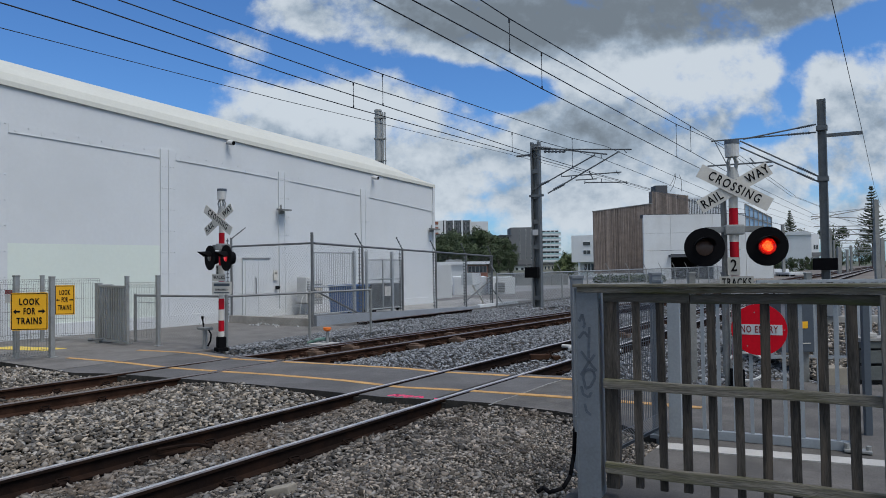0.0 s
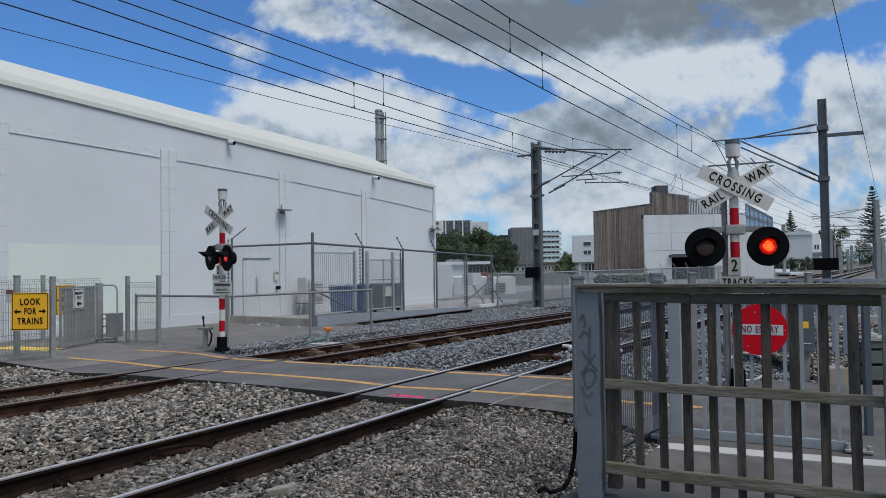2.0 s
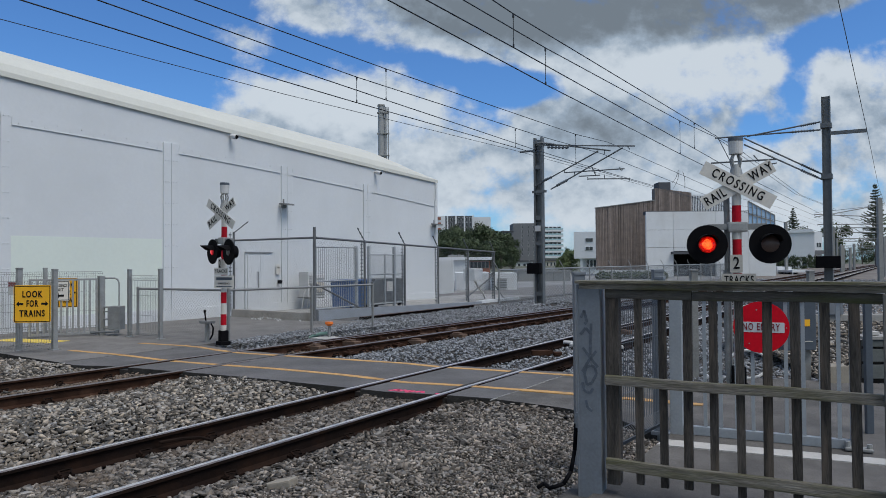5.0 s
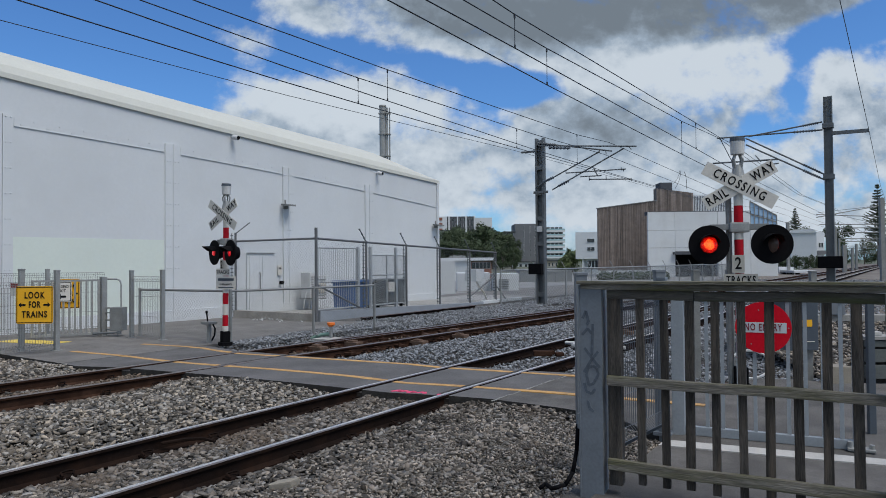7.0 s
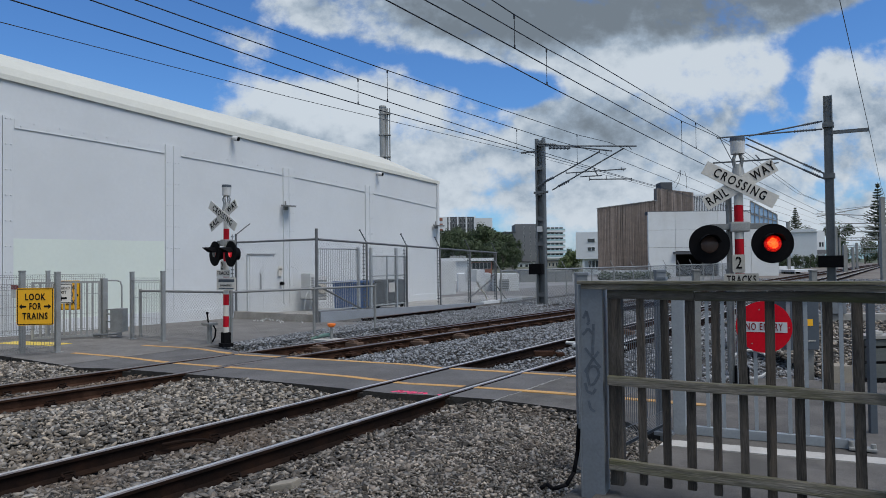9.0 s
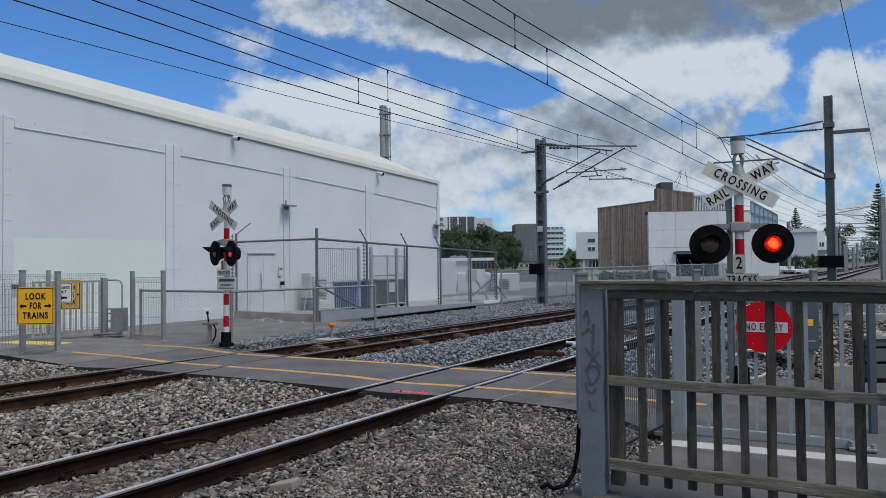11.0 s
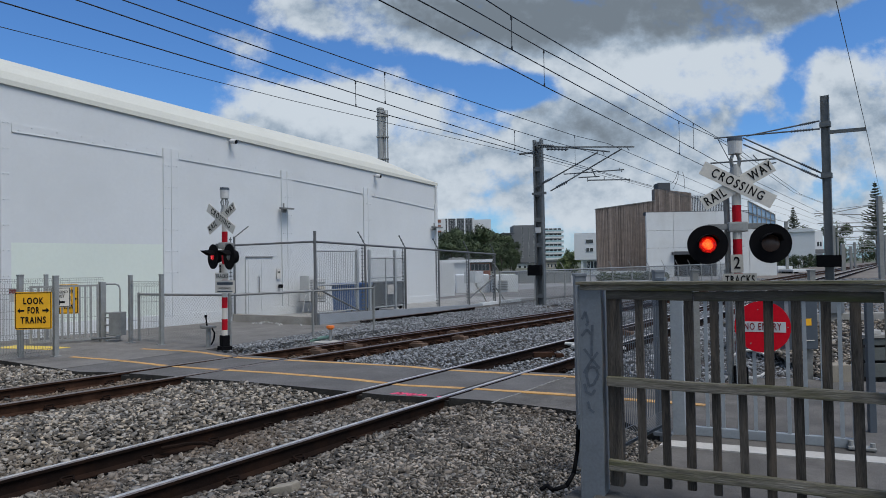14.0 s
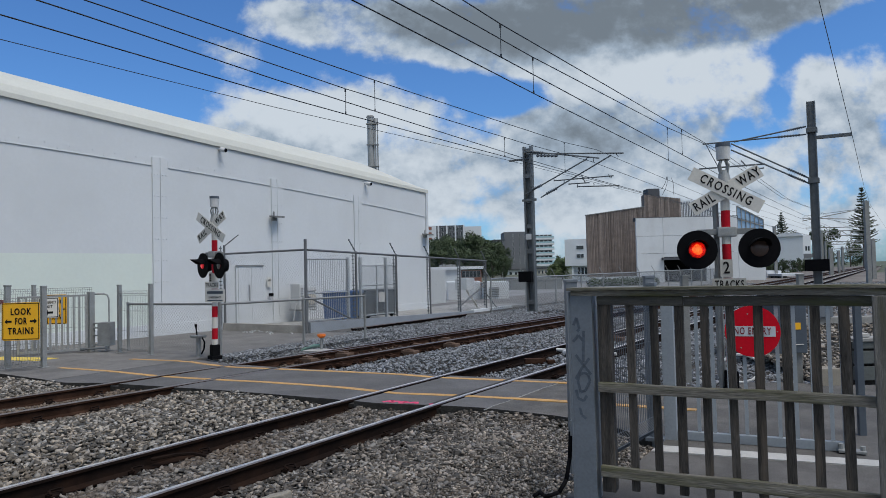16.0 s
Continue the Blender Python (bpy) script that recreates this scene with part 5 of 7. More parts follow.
# ---- far fences, gate and signs ----
def far_fences():
    t = thing("mesh_fence", (0, 0, 0), "galvanised welded mesh fence beside the far path", "fence", "mesh fences of the far path")
    at, L = along((-12.577, 6.196), (-12.563, 4.837))
    mesh_panel("mesh_panel", L, 0.05, 1.24, 0.045, M["galv_dull"], t, at, fold=0.05, wire=0.0032, cross=3)
    square_post(t, -12.577, 6.196, 1.43, 0.04)
    t = thing("mesh_fence", (0, 0, 0), "galvanised welded mesh fence along the back of the path", "fence", "mesh fences of the far path")
    at, L = along((-14.888, 8.361), (-16.493, 6.560))
    mesh_panel("mesh_panel", L, 0.05, 1.36, 0.045, M["galv_dull"], t, at, fold=0.05, wire=0.0032, cross=3)
    square_post(t, -15.636, 7.498, 1.44, 0.035)
    t = thing("mesh_fence", (0, 0, 0), "short galvanised mesh panel between two posts", "fence", "mesh fences of the far path")
    at, L = along((-13.393, 8.114), (-12.420, 8.189))
    mesh_panel("mesh_panel", L, 0.05, 1.28, 0.05, M["galv_dull"], t, at, fold=0.05, wire=0.0032, cross=3)
    square_post(t, -13.393, 8.114, 1.40, 0.035)
    square_post(t, -12.420, 8.189, 1.41, 0.035)

    # low chain-link fence behind the signal
    t = thing("chain_link_fence", (0, 0, 0), "low galvanised chain-link fence with a top rail", "fence", "chain-link fences")
    pts = [(-13.617, 8.442), (-10.95, 8.70), (-10.620, 10.636), (-10.400, 12.427)]
    for i, (a, b) in enumerate(zip(pts, pts[1:])):
        at, L = along(a, b)
        chain_link("chain_link", L, 0.04, 0.98, 0.075, 0.0016, M["galv_dull"], t, at)
        bm = BM()
        rod(bm, (0, 0, 0.99), (L, 0, 0.99), 0.024)
        part("top_rail", bm, M["galv_dull"], t, at=at)
    for a in pts:
        bm = BM()
        rod(bm, (*a, -0.15), (*a, 1.03), 0.03)
        part("post", bm, M["galv_dull"], t)


far_fences()


def far_gate():
    hinge = Vector((-14.262, 7.997, 0))
    p = thing("gate_post", Matrix.Translation(hinge), "galvanised gate post with a grey closer box", "post")
    bm = BM()
    box(bm, -0.055, 0.055, -0.055, 0.055, -0.05, 1.27, 0.006)
    part("post", bm, M["galv"], p)
    side = Matrix.Rotation(BEARING, 4, "Z")
    bm = BM()
    box(bm, 0.20, 0.46, -0.14, 0.12, 0.12, 0.62, 0.012)
    part("closer_box", bm, M["galv_dull"], p, "grey steel closer box", at=side)
    for z in (0.14, 0.34, 0.50, 0.60):
        bm = BM()
        box(bm, 0.05, 0.20, -0.02, 0.02, z - 0.015, z + 0.015, 0.002)
        part("bracket", bm, M["galv_dull"], p, at=side)
    bm = BM()
    rod(bm, (-0.12, -0.16, 0.07), (0.40, -0.16, 0.09), 0.022, sides=8)
    rod(bm, (-0.14, -0.16, 0.07), (-0.05, -0.16, 0.07), 0.035, sides=8)
    box(bm, 0.38, 0.45, -0.20, -0.12, 0.05, 0.13, 0.01)
    part("closer_arm", bm, M["mast"], p, "dark hydraulic closer arm near the ground", at=side)
    bm = BM()
    path_tube(bm, [(0.05, 0.05, 1.22), (0.26, 0.05, 1.22), (0.33, 0.05, 1.19), (0.36, 0.05, 1.10), (0.36, 0.05, 0.62)], 0.017, 8)
    part("hoop", bm, M["galv"], p, at=side)
    g = thing("swing_gate", Matrix.Translation(hinge), "galvanised picket gate leaf swinging shut across the path", "gate", "swinging gate leaves")
    sub = new("leaf")
    sub.parent = g
    sub.matrix_basis = Matrix.Translation((0.06, 0, 0))
    picket_leaf(1.28, 0.04, 1.22, 0.107, sub, "galv", 0.02)
    s = sign_plate("exit_sign", 0.36, 0.42, "white", g, Matrix.Translation((0.78, 0.035, 0.97)) @ pose(0, 0, 0, 0, 0, 180), "black")
    lettering("EMERGENCY", 0.078, M["black"], s, pose(0, -0.006, 0.11) @ FACE, squeeze=0.62, bold=0.001)
    lettering("EXIT", 0.09, M["black"], s, pose(0, -0.006, 0.02) @ FACE, squeeze=0.8, bold=0.001)
    arrow(s, 0, -0.10, 0.08, 1, "black")
    return g


FAR_LEAF = far_gate()
look_sign(Matrix.Translation((-12.289, 5.685, 0.854)) @ pose(0, 0, 0, 0, 0, 33.85 + 4), 0.614, "large square yellow sign on a galvanised post")
look_sign(Matrix.Translation((-15.051, 7.685, 0.908)) @ pose(0, 0, 0, 0, 0, 33.85 + 8), 0.615, "tall narrow yellow sign on the back fence", 0.66)


def sign_post():
    t = thing("sign_post", Matrix.Translation((-13.028, 5.806, 0)), "stout galvanised post that carries the yellow sign", "post")
    bm = BM()
    box(bm, -0.042, 0.042, -0.042, 0.042, -0.05, 1.455, 0.006)
    part("post", bm, M["galv"], t)
    bm = BM()
    box(bm, -0.048, 0.048, -0.048, 0.048, 1.44, 1.47, 0.008)
    part("cap", bm, M["galv_dull"], t)
    bm = BM()
    box(bm, -0.16, 0.16, 0.10, 0.16, 1.02, 1.12, 0.01)
    part("lock_box", bm, M["darkgrey"], t)
    bm = BM()
    box(bm, -0.30, -0.04, -0.052, -0.046, 1.13, 1.21, 0.002)
    part("small_plate", bm, M["deep_red"], t, "small red and white notice")
    bm = BM()
    box(bm, -0.30, -0.04, -0.052, -0.046, 0.98, 1.125, 0.002)
    part("small_plate", bm, M["white"], t)


sign_post()


def pedestal():
    t = thing("cable_pedestal", Matrix.Translation((-11.15, 8.35, 0)), "galvanised stub pipe with a cap and black handle", "pedestal")
    bm = BM()
    rod(bm, (0, 0, -0.02), (0, 0, 0.36), 0.045, sides=12)
    part("pipe", bm, M["galv"], t)
    bm = BM()
    box(bm, -0.12, 0.12, -0.10, 0.10, 0.36, 0.41, 0.01)
    part("cap_plate", bm, M["galv_dull"], t)
    bm = BM()
    path_tube(bm, [(-0.04, 0, 0.41), (-0.07, 0, 0.58)], 0.014)
    rod(bm, (-0.07, 0, 0.57), (-0.072, 0, 0.62), 0.025)
    part("handle", bm, M["plastic_black"], t)
    bm = BM()
    path_tube(bm, [(0.10, 0, 0.38), (0.16, 0.02, 0.28), (0.14, 0.02, 0.15), (0.06, 0.02, 0.05)], 0.016)
    part("hose", bm, M["plastic_black"], t)
    t = thing("track_marker", Matrix.Translation((-10.0, 10.524, -0.1)), "orange-topped stub beside a green cable pit lid", "marker")
    bm = BM()
    rod(bm, (0, 0, 0), (0, 0, 0.34), 0.035, sides=10)
    part("stub", bm, M["galv"], t)
    bm = BM()
    rod(bm, (0, 0, 0.29), (0, 0, 0.33), 0.05, 0.085, 12)
    rod(bm, (0, 0, 0.33), (0, 0, 0.37), 0.09, 0.085, 12)
    part("cap", bm, M["orange"], t, "orange cap")
    bm = BM()
    box(bm, -0.25, 0.27, -0.30, 0.15, -0.06, 0.05, 0.012)
    part("pit_lid", bm, M["pale_kerb"], t, "pale concrete pit lid")
    bm = BM()
    path_tube(bm, [(-0.48, -0.1, 0.02), (-0.38, -0.05, 0.06), (-0.24, 0.0, 0.11), (-0.06, 0.02, 0.13)], 0.035, 8)
    part("pipe", bm, M["green_lid"], t, "faded green pipe")
    bm = BM()
    path_tube(bm, [(0.05, 0.0, 0.26), (0.09, 0.02, 0.18), (0.06, 0.03, 0.08)], 0.012)
    part("hose", bm, M["galv"], t)


pedestal()


# ---- fenced compound against the shed ----
CX = -12.70


def compound():
    k = thing("compound_kerb", (0, 0, 0), "blue-grey concrete kerb under the compound fence", "kerb", kind="structure")
    bm = BM()
    bar(bm, (CX, 12.882, 0.01), (CX, 21.2, -0.20), 0.18, 0.52)
    part("kerb", bm, M["kerb"], k)
    bm = BM()
    bar(bm, (-15.9, 12.817, 0.0), (CX - 0.08, 12.882, 0.0), 0.18, 0.40)
    part("kerb", bm, M["tan_kerb"], k)
    bm = BM()
    box(bm, CX - 0.1, CX + 0.09, 21.2, 24.2, -0.4, 0.10, 0.01)
    part("kerb", bm, M["panel_white"], k)
    bm = BM()
    box(bm, -16.0, CX - 0.085, 12.882 + 0.2, 26.0, -0.3, 0.06)
    part("compound_floor", bm, M["concrete"], k)
    t = thing("compound_fence", (0, 0, 0), "tall galvanised chain-link fence with barbed arms", "fence", "chain-link fences")
    y0 = 12.826
    ys = [y0, 14.832, 16.724, 18.547, 20.425, 22.279]
    top = 2.175
    at, L = along((-15.9, 12.817), (CX, y0))
    chain_link("chain_link", L, 0.15, top, 0.09, 0.0013, M["fence_dark"], t, at)
    bm = BM()
    rod(bm, (0, 0, top), (L, 0, top), 0.028)
    part("top_rail", bm, M["fence_dark"], t, at=at)
    bm = BM()
    rod(bm, (0, 0, 0.16), (L, 0, 0.16), 0.022)
    part("bottom_rail", bm, M["fence_dark"], t, at=at)
    at, L = along((CX, y0), (CX, ys[-1]))
    at = at @ Matrix.Rotation(radians(1.85), 4, "Y")
    fall = lambda y: 0.0323 * max(0.0, y - y0)
    chain_link("chain_link", L, 0.24, top, 0.10, 0.0015, M["fence_dark"], t, at)
    bm = BM()
    rod(bm, (0, 0, top), (L, 0, top), 0.030)
    part("top_rail", bm, M["fence_dark"], t, at=at)
    bm = BM()
    rod(bm, (0, 0, 0.28), (L, 0, 0.28), 0.022)
    part("bottom_rail", bm, M["fence_dark"], t, at=at)
    posts = [(CX, y, top + (0.28 if i == 0 else 0.04) - fall(y)) for i, y in enumerate(ys)] + [(-15.9, 12.817, top + 0.25)]
    for i, (x, y, z) in enumerate(posts):
        bm = BM()
        rod(bm, (x, y, -0.2), (x, y, z), 0.04 if i == 0 else 0.032, sides=10)
        p = part("post", bm, M["fence_dark"], t)
        if i:
            bm = BM()
            tip = (x - 0.02, y - 0.28, z + 0.34) if i < 6 else (x + 0.2, y + 0.35, z + 0.30)
            rod(bm, (x, y, z - 0.03), tip, 0.016)
            for f in (0.3, 0.6, 0.95):
                q = Vector((x, y, z - 0.03)).lerp(Vector(tip), f)
                rod(bm, q - Vector((0.03, 0, 0.01)), q + Vector((0.03, 0, 0.01)), 0.014, sides=5)
            part("barbed_arm", bm, M["mast"], p)
            bm = BM()
            rod(bm, (x, y - 0.13, 0.12), (x, y - 0.13, z - 0.02), 0.011, sides=6)
            k = 0.22
            while k < z - 0.1:
                box(bm, x - 0.03, x + 0.03, y - 0.155, y - 0.105, k, k + 0.03)
                k += 0.105
            part("stretcher_bar", bm, M["mast"], p, "dark bar with wire ties")
    bm = BM()
    rod(bm, (CX, y0 + 0.05, 0.95), (CX, y0 + 1.75, 0.25), 0.026)
    part("brace", bm, M["fence_dark"], t)
    bm = BM()
    rod(bm, (CX, ys[-1] - 0.05, 1.0), (CX, ys[-1] - 1.9, 0.28), 0.026)
    rod(bm, (CX, ys[-1] + 0.05, 0.6), (CX + 0.1, ys[-1] + 1.0, -0.2), 0.022)
    part("brace", bm, M["fence_dark"], t)
    # gates inside the compound
    g = thing("compound_gate", (0, 0, 0), "galvanised bar gate standing inside the compound", "gate")
    X = CX - 0.55
    a, b = 13.425, 15.095
    for z in (0.25, 1.0, 1.95):
        bm = BM()
        rod(bm, (X, a, z), (X, b, z), 0.02)
        part("frame_bar", bm, M["galv_bright"], g)
    bm = BM()
    rod(bm, (0, 0, 0.25), (0, 0, 1.95), 0.007, sides=5)
    me = mesh_of(bm, "upright", M["galv_bright"])
    for i in range(22):
        shared("upright", me, g, Matrix.Translation((X, a + (b - a) * (i + 0.5) / 22, 0)))
    for y in (b, 15.656, 16.890):
        bm = BM()
        box(bm, X - 0.04, X + 0.04, y - 0.04, y + 0.04, 0.1, 2.0, 0.006)
        part("gate_post", bm, M["galv_bright"], g)
    g = thing("compound_gate", (0, 0, 0), "galvanised tube gate with a mesh sheet", "gate")
    a, b = 15.682, 17.389
    for z in (0.25, 1.15, 1.75):
        bm = BM()
        rod(bm, (X, a, z), (X, b, z), 0.022)
        part("frame_bar", bm, M["galv_bright"], g)
    for y in (a, (a + b) / 2 - 0.1, b):
        bm = BM()
        rod(bm, (X, y, 0.2), (X, y, 1.78), 0.025)
        part("frame_bar", bm, M["galv_bright"], g)
    at, L = along((X, a), (X, b))
    chain_link("chain_link", L, 0.25, 1.75, 0.06, 0.0035, M["galv_bright"], g, at)
    bm = BM()
    box(bm, X + 0.02, X + 0.03, (a + b) / 2 - 0.05, (a + b) / 2 + 0.25, 0.62, 0.92)
    part("plate", bm, M["white"], g)
    # bins
    for y0b, y1b, m, lab in ((15.119, 16.147, "bin_blue", "blue wheeled waste bin inside the compound"), (16.317, 17.818, "bin_dark", "dark grey wheeled waste bin inside the compound")):
        t2 = thing("waste_bin", (0, 0, 0), lab, "bin", "waste bins")
        bm = BM()
        box(bm, -14.3, -13.6, y0b, y1b, 0.16, 0.92, 0.03)
        for v in bm.verts:
            if v.co.z < 0.5:
                v.co.x = -13.95 + (v.co.x + 13.95) * 0.85
        part("body", bm, M[m], t2)
        bm = BM()
        box(bm, -14.33, -13.55, y0b - 0.03, y1b + 0.03, 0.92, 1.0, 0.03)
        part("lid", bm, M[m], t2)
        for y in (y0b + 0.15, y1b - 0.15):
            bm = BM()
            rod(bm, (-13.65, y - 0.03, 0.16), (-13.65, y + 0.03, 0.16), 0.065, sides=12)
            part("wheel", bm, M["plastic_black"], t2)
    # heat pump units
    for ya, yb, z0, z1 in ((15.12, 15.32, 0.45, 1.24), (15.36, 15.86, 0.42, 1.14)):
        t2 = thing("heat_pump", (0, 0, 0), "off-white outdoor heat pump unit on wall brackets", "heat pump", "heat pumps by the shed")
        bm = BM()
        box(bm, -15.65, -15.25, ya, yb, z0, z1, 0.02)
        part("case", bm, M["offwhite"], t2)
        bm = BM()
        for i in range(8):
            z = z0 + 0.08 + i * (z1 - z0 - 0.16) / 8
            box(bm, -15.25, -15.235, ya + 0.05, yb - 0.05, z, z + 0.03)
        part("grille", bm, M["galv_dull"], t2)
        for y in (ya + 0.05, yb - 0.05):
            bm = BM()
            bar(bm, (-15.75, y, z0 - 0.02), (-15.25, y, z0 - 0.02), 0.03, 0.03)
            part("wall_bracket", bm, M["galv_dull"], t2)
        if yb - ya > 0.3:
            bm = BM()
            rod(bm, (-15.236, (ya + yb) / 2 + 0.03, 0.76), (-15.22, (ya + yb) / 2 + 0.03, 0.76), 0.19, 0.17, 20)
            part("fan_guard", bm, M["beige"], t2, "round beige fan guard")
        bm = BM()
        path_tube(bm, [(-15.35, ya - 0.02, z0 + 0.2), (-15.35, ya - 0.08, z0 + 0.12), (-15.45, ya - 0.08, 0.1)], 0.016)
        part("pipe", bm, M["offwhite"], t2)


compound()


def loose_bits():
    b = thing("loose_block", Matrix.Translation((-3.713, 3.416, -0.06)) @ pose(0, 0, 0, 4, -5, 30), "pale broken concrete block lying in the ballast", "block")
    bm = BM()
    box(bm, -0.085, 0.085, -0.05, 0.05, -0.04, 0.02, 0.012)
    for v in bm.verts:
        v.co.x += 0.02 * math.sin(v.co.y * 50)
        v.co.z += 0.01 * math.sin(v.co.x * 30)
    part("block", bm, M["tan_concrete"], b)
    b = thing("rail_rod", (-5.370, 3.787, -0.09), "rusty bent rod lying beside the rail", "rod")
    bm = BM()
    path_tube(bm, [(-0.12, -0.18, 0.02), (-0.03, 0.0, 0.03), (0.06, 0.12, 0.025), (0.16, 0.18, 0.0)], 0.016)
    part("rod", bm, M["rail_side"], b)

    rng = random.Random(12)
    for _ in range(16):
        x, y = rng.uniform(-14.6, -12.9), rng.uniform(12.2, 12.7)
        b = thing("litter", Matrix.Translation((x, y, 0.0)) @ pose(0, 0, 0, rng.uniform(-8, 8), rng.uniform(-8, 8), rng.uniform(0, 360)), "pale scrap of litter at the foot of the kerb", "litter", "litter by the kerb")
        w = rng.uniform(0.012, 0.035)
        bm = BM()
        box(bm, -w, w, -w * 0.6, w * 0.6, 0.0, 0.02 + w * 0.3, 0.006)
        for v in bm.verts:
            v.co.z += 0.012 * math.sin(v.co.x * 60) + 0.01
        part("scrap", bm, M["offwhite"], b)


loose_bits()



# ---- overhead line ----
def insulator(bm, a, b, r=0.07, n=5):
    a, b = Vector(a), Vector(b)
    rod(bm, a, b, r * 0.4)
    for i in range(n):
        c = a.lerp(b, (i + 0.5) / n)
        d = (b - a) / n * 0.25
        rod(bm, c - d, c + d, r, r * 0.6, 10)


def mast_west():
    t = thing("line_mast", Matrix.Translation((-11.2, 23.1, 0)), "grey steel overhead line mast with a cantilever arm", "mast", "overhead line masts")
    bm = BM()
    for x in (-0.175, 0.105):
        box(bm, x, x + 0.07, -0.10, 0.10, -0.4, 6.14, 0.004)
    part("channel", bm, M["mast"], t)
    bm = BM()
    z = 0.2
    while z < 6.1:
        box(bm, -0.104, 0.104, -0.085, 0.085, z, z + 0.16, 0.004)
        z += 0.95
    box(bm, -0.104, 0.104, 0.02, 0.05, -0.4, 6.0)
    part("batten_plate", bm, M["mast"], t)
    bm = BM()
    box(bm, -0.40, 0.13, -0.30, -0.10, 1.044, 1.44, 0.02)
    part("switch_box", bm, M["plastic_black"], t, "black box strapped to the mast")
    bm = BM()
    box(bm, -0.12, 0.10, -0.125, -0.11, 2.628, 2.840)
    part("number_plate", bm, M["offwhite"], t)
    for name, r, runs in (("cantilever_tube", 0.026, [(-0.018, 5.954, 2.826, 5.373), (-0.02, 5.854, 3.7, 5.449), (-0.117, 4.314, 2.376, 5.397), (0.536, 4.164, 3.267, 5.428)]),
                          ("registration_arm", 0.021, [(1.084, 4.736, 3.324, 4.699), (1.639, 4.561, 2.434, 4.539), (2.143, 4.852, 2.28, 4.558), (1.974, 4.44, 3.518, 4.336)]),
                          ("hook", 0.015, [(2.606, 5.388, 2.618, 5.273), (3.422, 5.478, 3.52, 5.35), (3.15, 4.766, 3.182, 4.658), (3.251, 4.718, 3.229, 4.621), (1.983, 4.514, 1.974, 4.392), (3.506, 4.369, 3.497, 4.265), (2.6, 4.519, 2.606, 4.412), (1.481, 4.731, 1.472, 4.608), (1.085, 4.805, 1.084, 4.722), (2.377, 5.465, 2.361, 5.345)])):
        for x0, z0, x1, z1 in runs:
            bm = BM()
            rod(bm, (x0, -0.12, z0), (x1, -0.12, z1), r)
            part(name, bm, M["mast"], t)
    for x0, z0, x1, z1 in [(0.175, 5.912, 0.709, 5.807), (0.404, 5.733, 1.266, 5.631), (0.196, 4.49, 0.603, 4.621), (0.764, 4.281, 1.199, 4.45)]:
        bm = BM()
        insulator(bm, (x0, -0.12, z0), (x1, -0.12, z1), 0.06, 6)
        part("insulator", bm, M["darkgrey"], t)
    bm = BM()
    rod(bm, (-0.1, 0, 5.679), (-11.990 + 11.2, 0, 5.687), 0.04)
    part("bracket", bm, M["mast"], t)
    bm = BM()
    box(bm, -0.23, 0.36, -0.14, -0.10, 4.06, 4.15, 0.005)
    part("bracket", bm, M["mast"], t)
    return t


mast_west()


def mast_east():
    base = Vector((-1.92, 25.15, 0))
    t = thing("line_mast", Matrix.Translation(base), "dark grey steel overhead line mast with a long cantilever", "mast", "overhead line masts")
    bm = BM()
    box(bm, -0.125, -0.10, -0.11, 0.11, -0.4, 6.78, 0.003)
    box(bm, 0.10, 0.125, -0.11, 0.11, -0.4, 6.78, 0.003)
    box(bm, -0.10, 0.10, -0.05, -0.03, -0.4, 6.78)
    part("column", bm, M["mast"], t)
    bm = BM()
    box(bm, -0.34, 0.36, -0.36, -0.14, 1.223, 1.605, 0.02)
    part("switch_box", bm, M["plastic_black"], t, "black box strapped to the mast")

    def P3(x, z):
        return (x - base.x, 0.0, z)

    segs = [P3(-5.34, 5.80), P3(-2.08, 5.72),
            P3(-4.30, 5.75), P3(-2.08, 5.98),
            P3(-4.40, 5.70), P3(-2.04, 4.26),
            P3(-4.40, 5.48), P3(-2.05, 4.09)]
    for i in range(4):
        a, b = segs[2 * i], segs[2 * i + 1]
        bm = BM()
        rod(bm, a, b, 0.026)
        arm = part("cantilever_tube", bm, M["mast"], t)
        bm = BM()
        v, w = Vector(a).lerp(Vector(b), 0.74), Vector(a).lerp(Vector(b), 0.95)
        insulator(bm, v, w, 0.052, 8)
        part("insulator", bm, M["darkgrey"], arm)
    bm = BM()
    rod(bm, P3(-5.49, 4.93), P3(-3.38, 4.88), 0.028)
    rod(bm, P3(-3.93, 4.70), P3(-3.39, 4.75), 0.022)
    rod(bm, P3(-5.23, 5.77), P3(-4.83, 4.89), 0.014)
    rod(bm, P3(-4.10, 5.08), P3(-3.93, 4.85), 0.02)
    part("registration_arm", bm, M["mast"], t)
    bm = BM()
    bar(bm, (0.0, -0.02, 5.578), (-0.800 - base.x, -0.02, 5.553), 0.09, 0.11)
    part("outrigger", bm, M["mast"], t)
    for z in (5.832, 4.177):
        bm = BM()
        box(bm, -0.16, 0.16, -0.14, 0.14, z - 0.08, z + 0.08, 0.01)
        part("collar", bm, M["mast"], t)
    return t


mast_east()


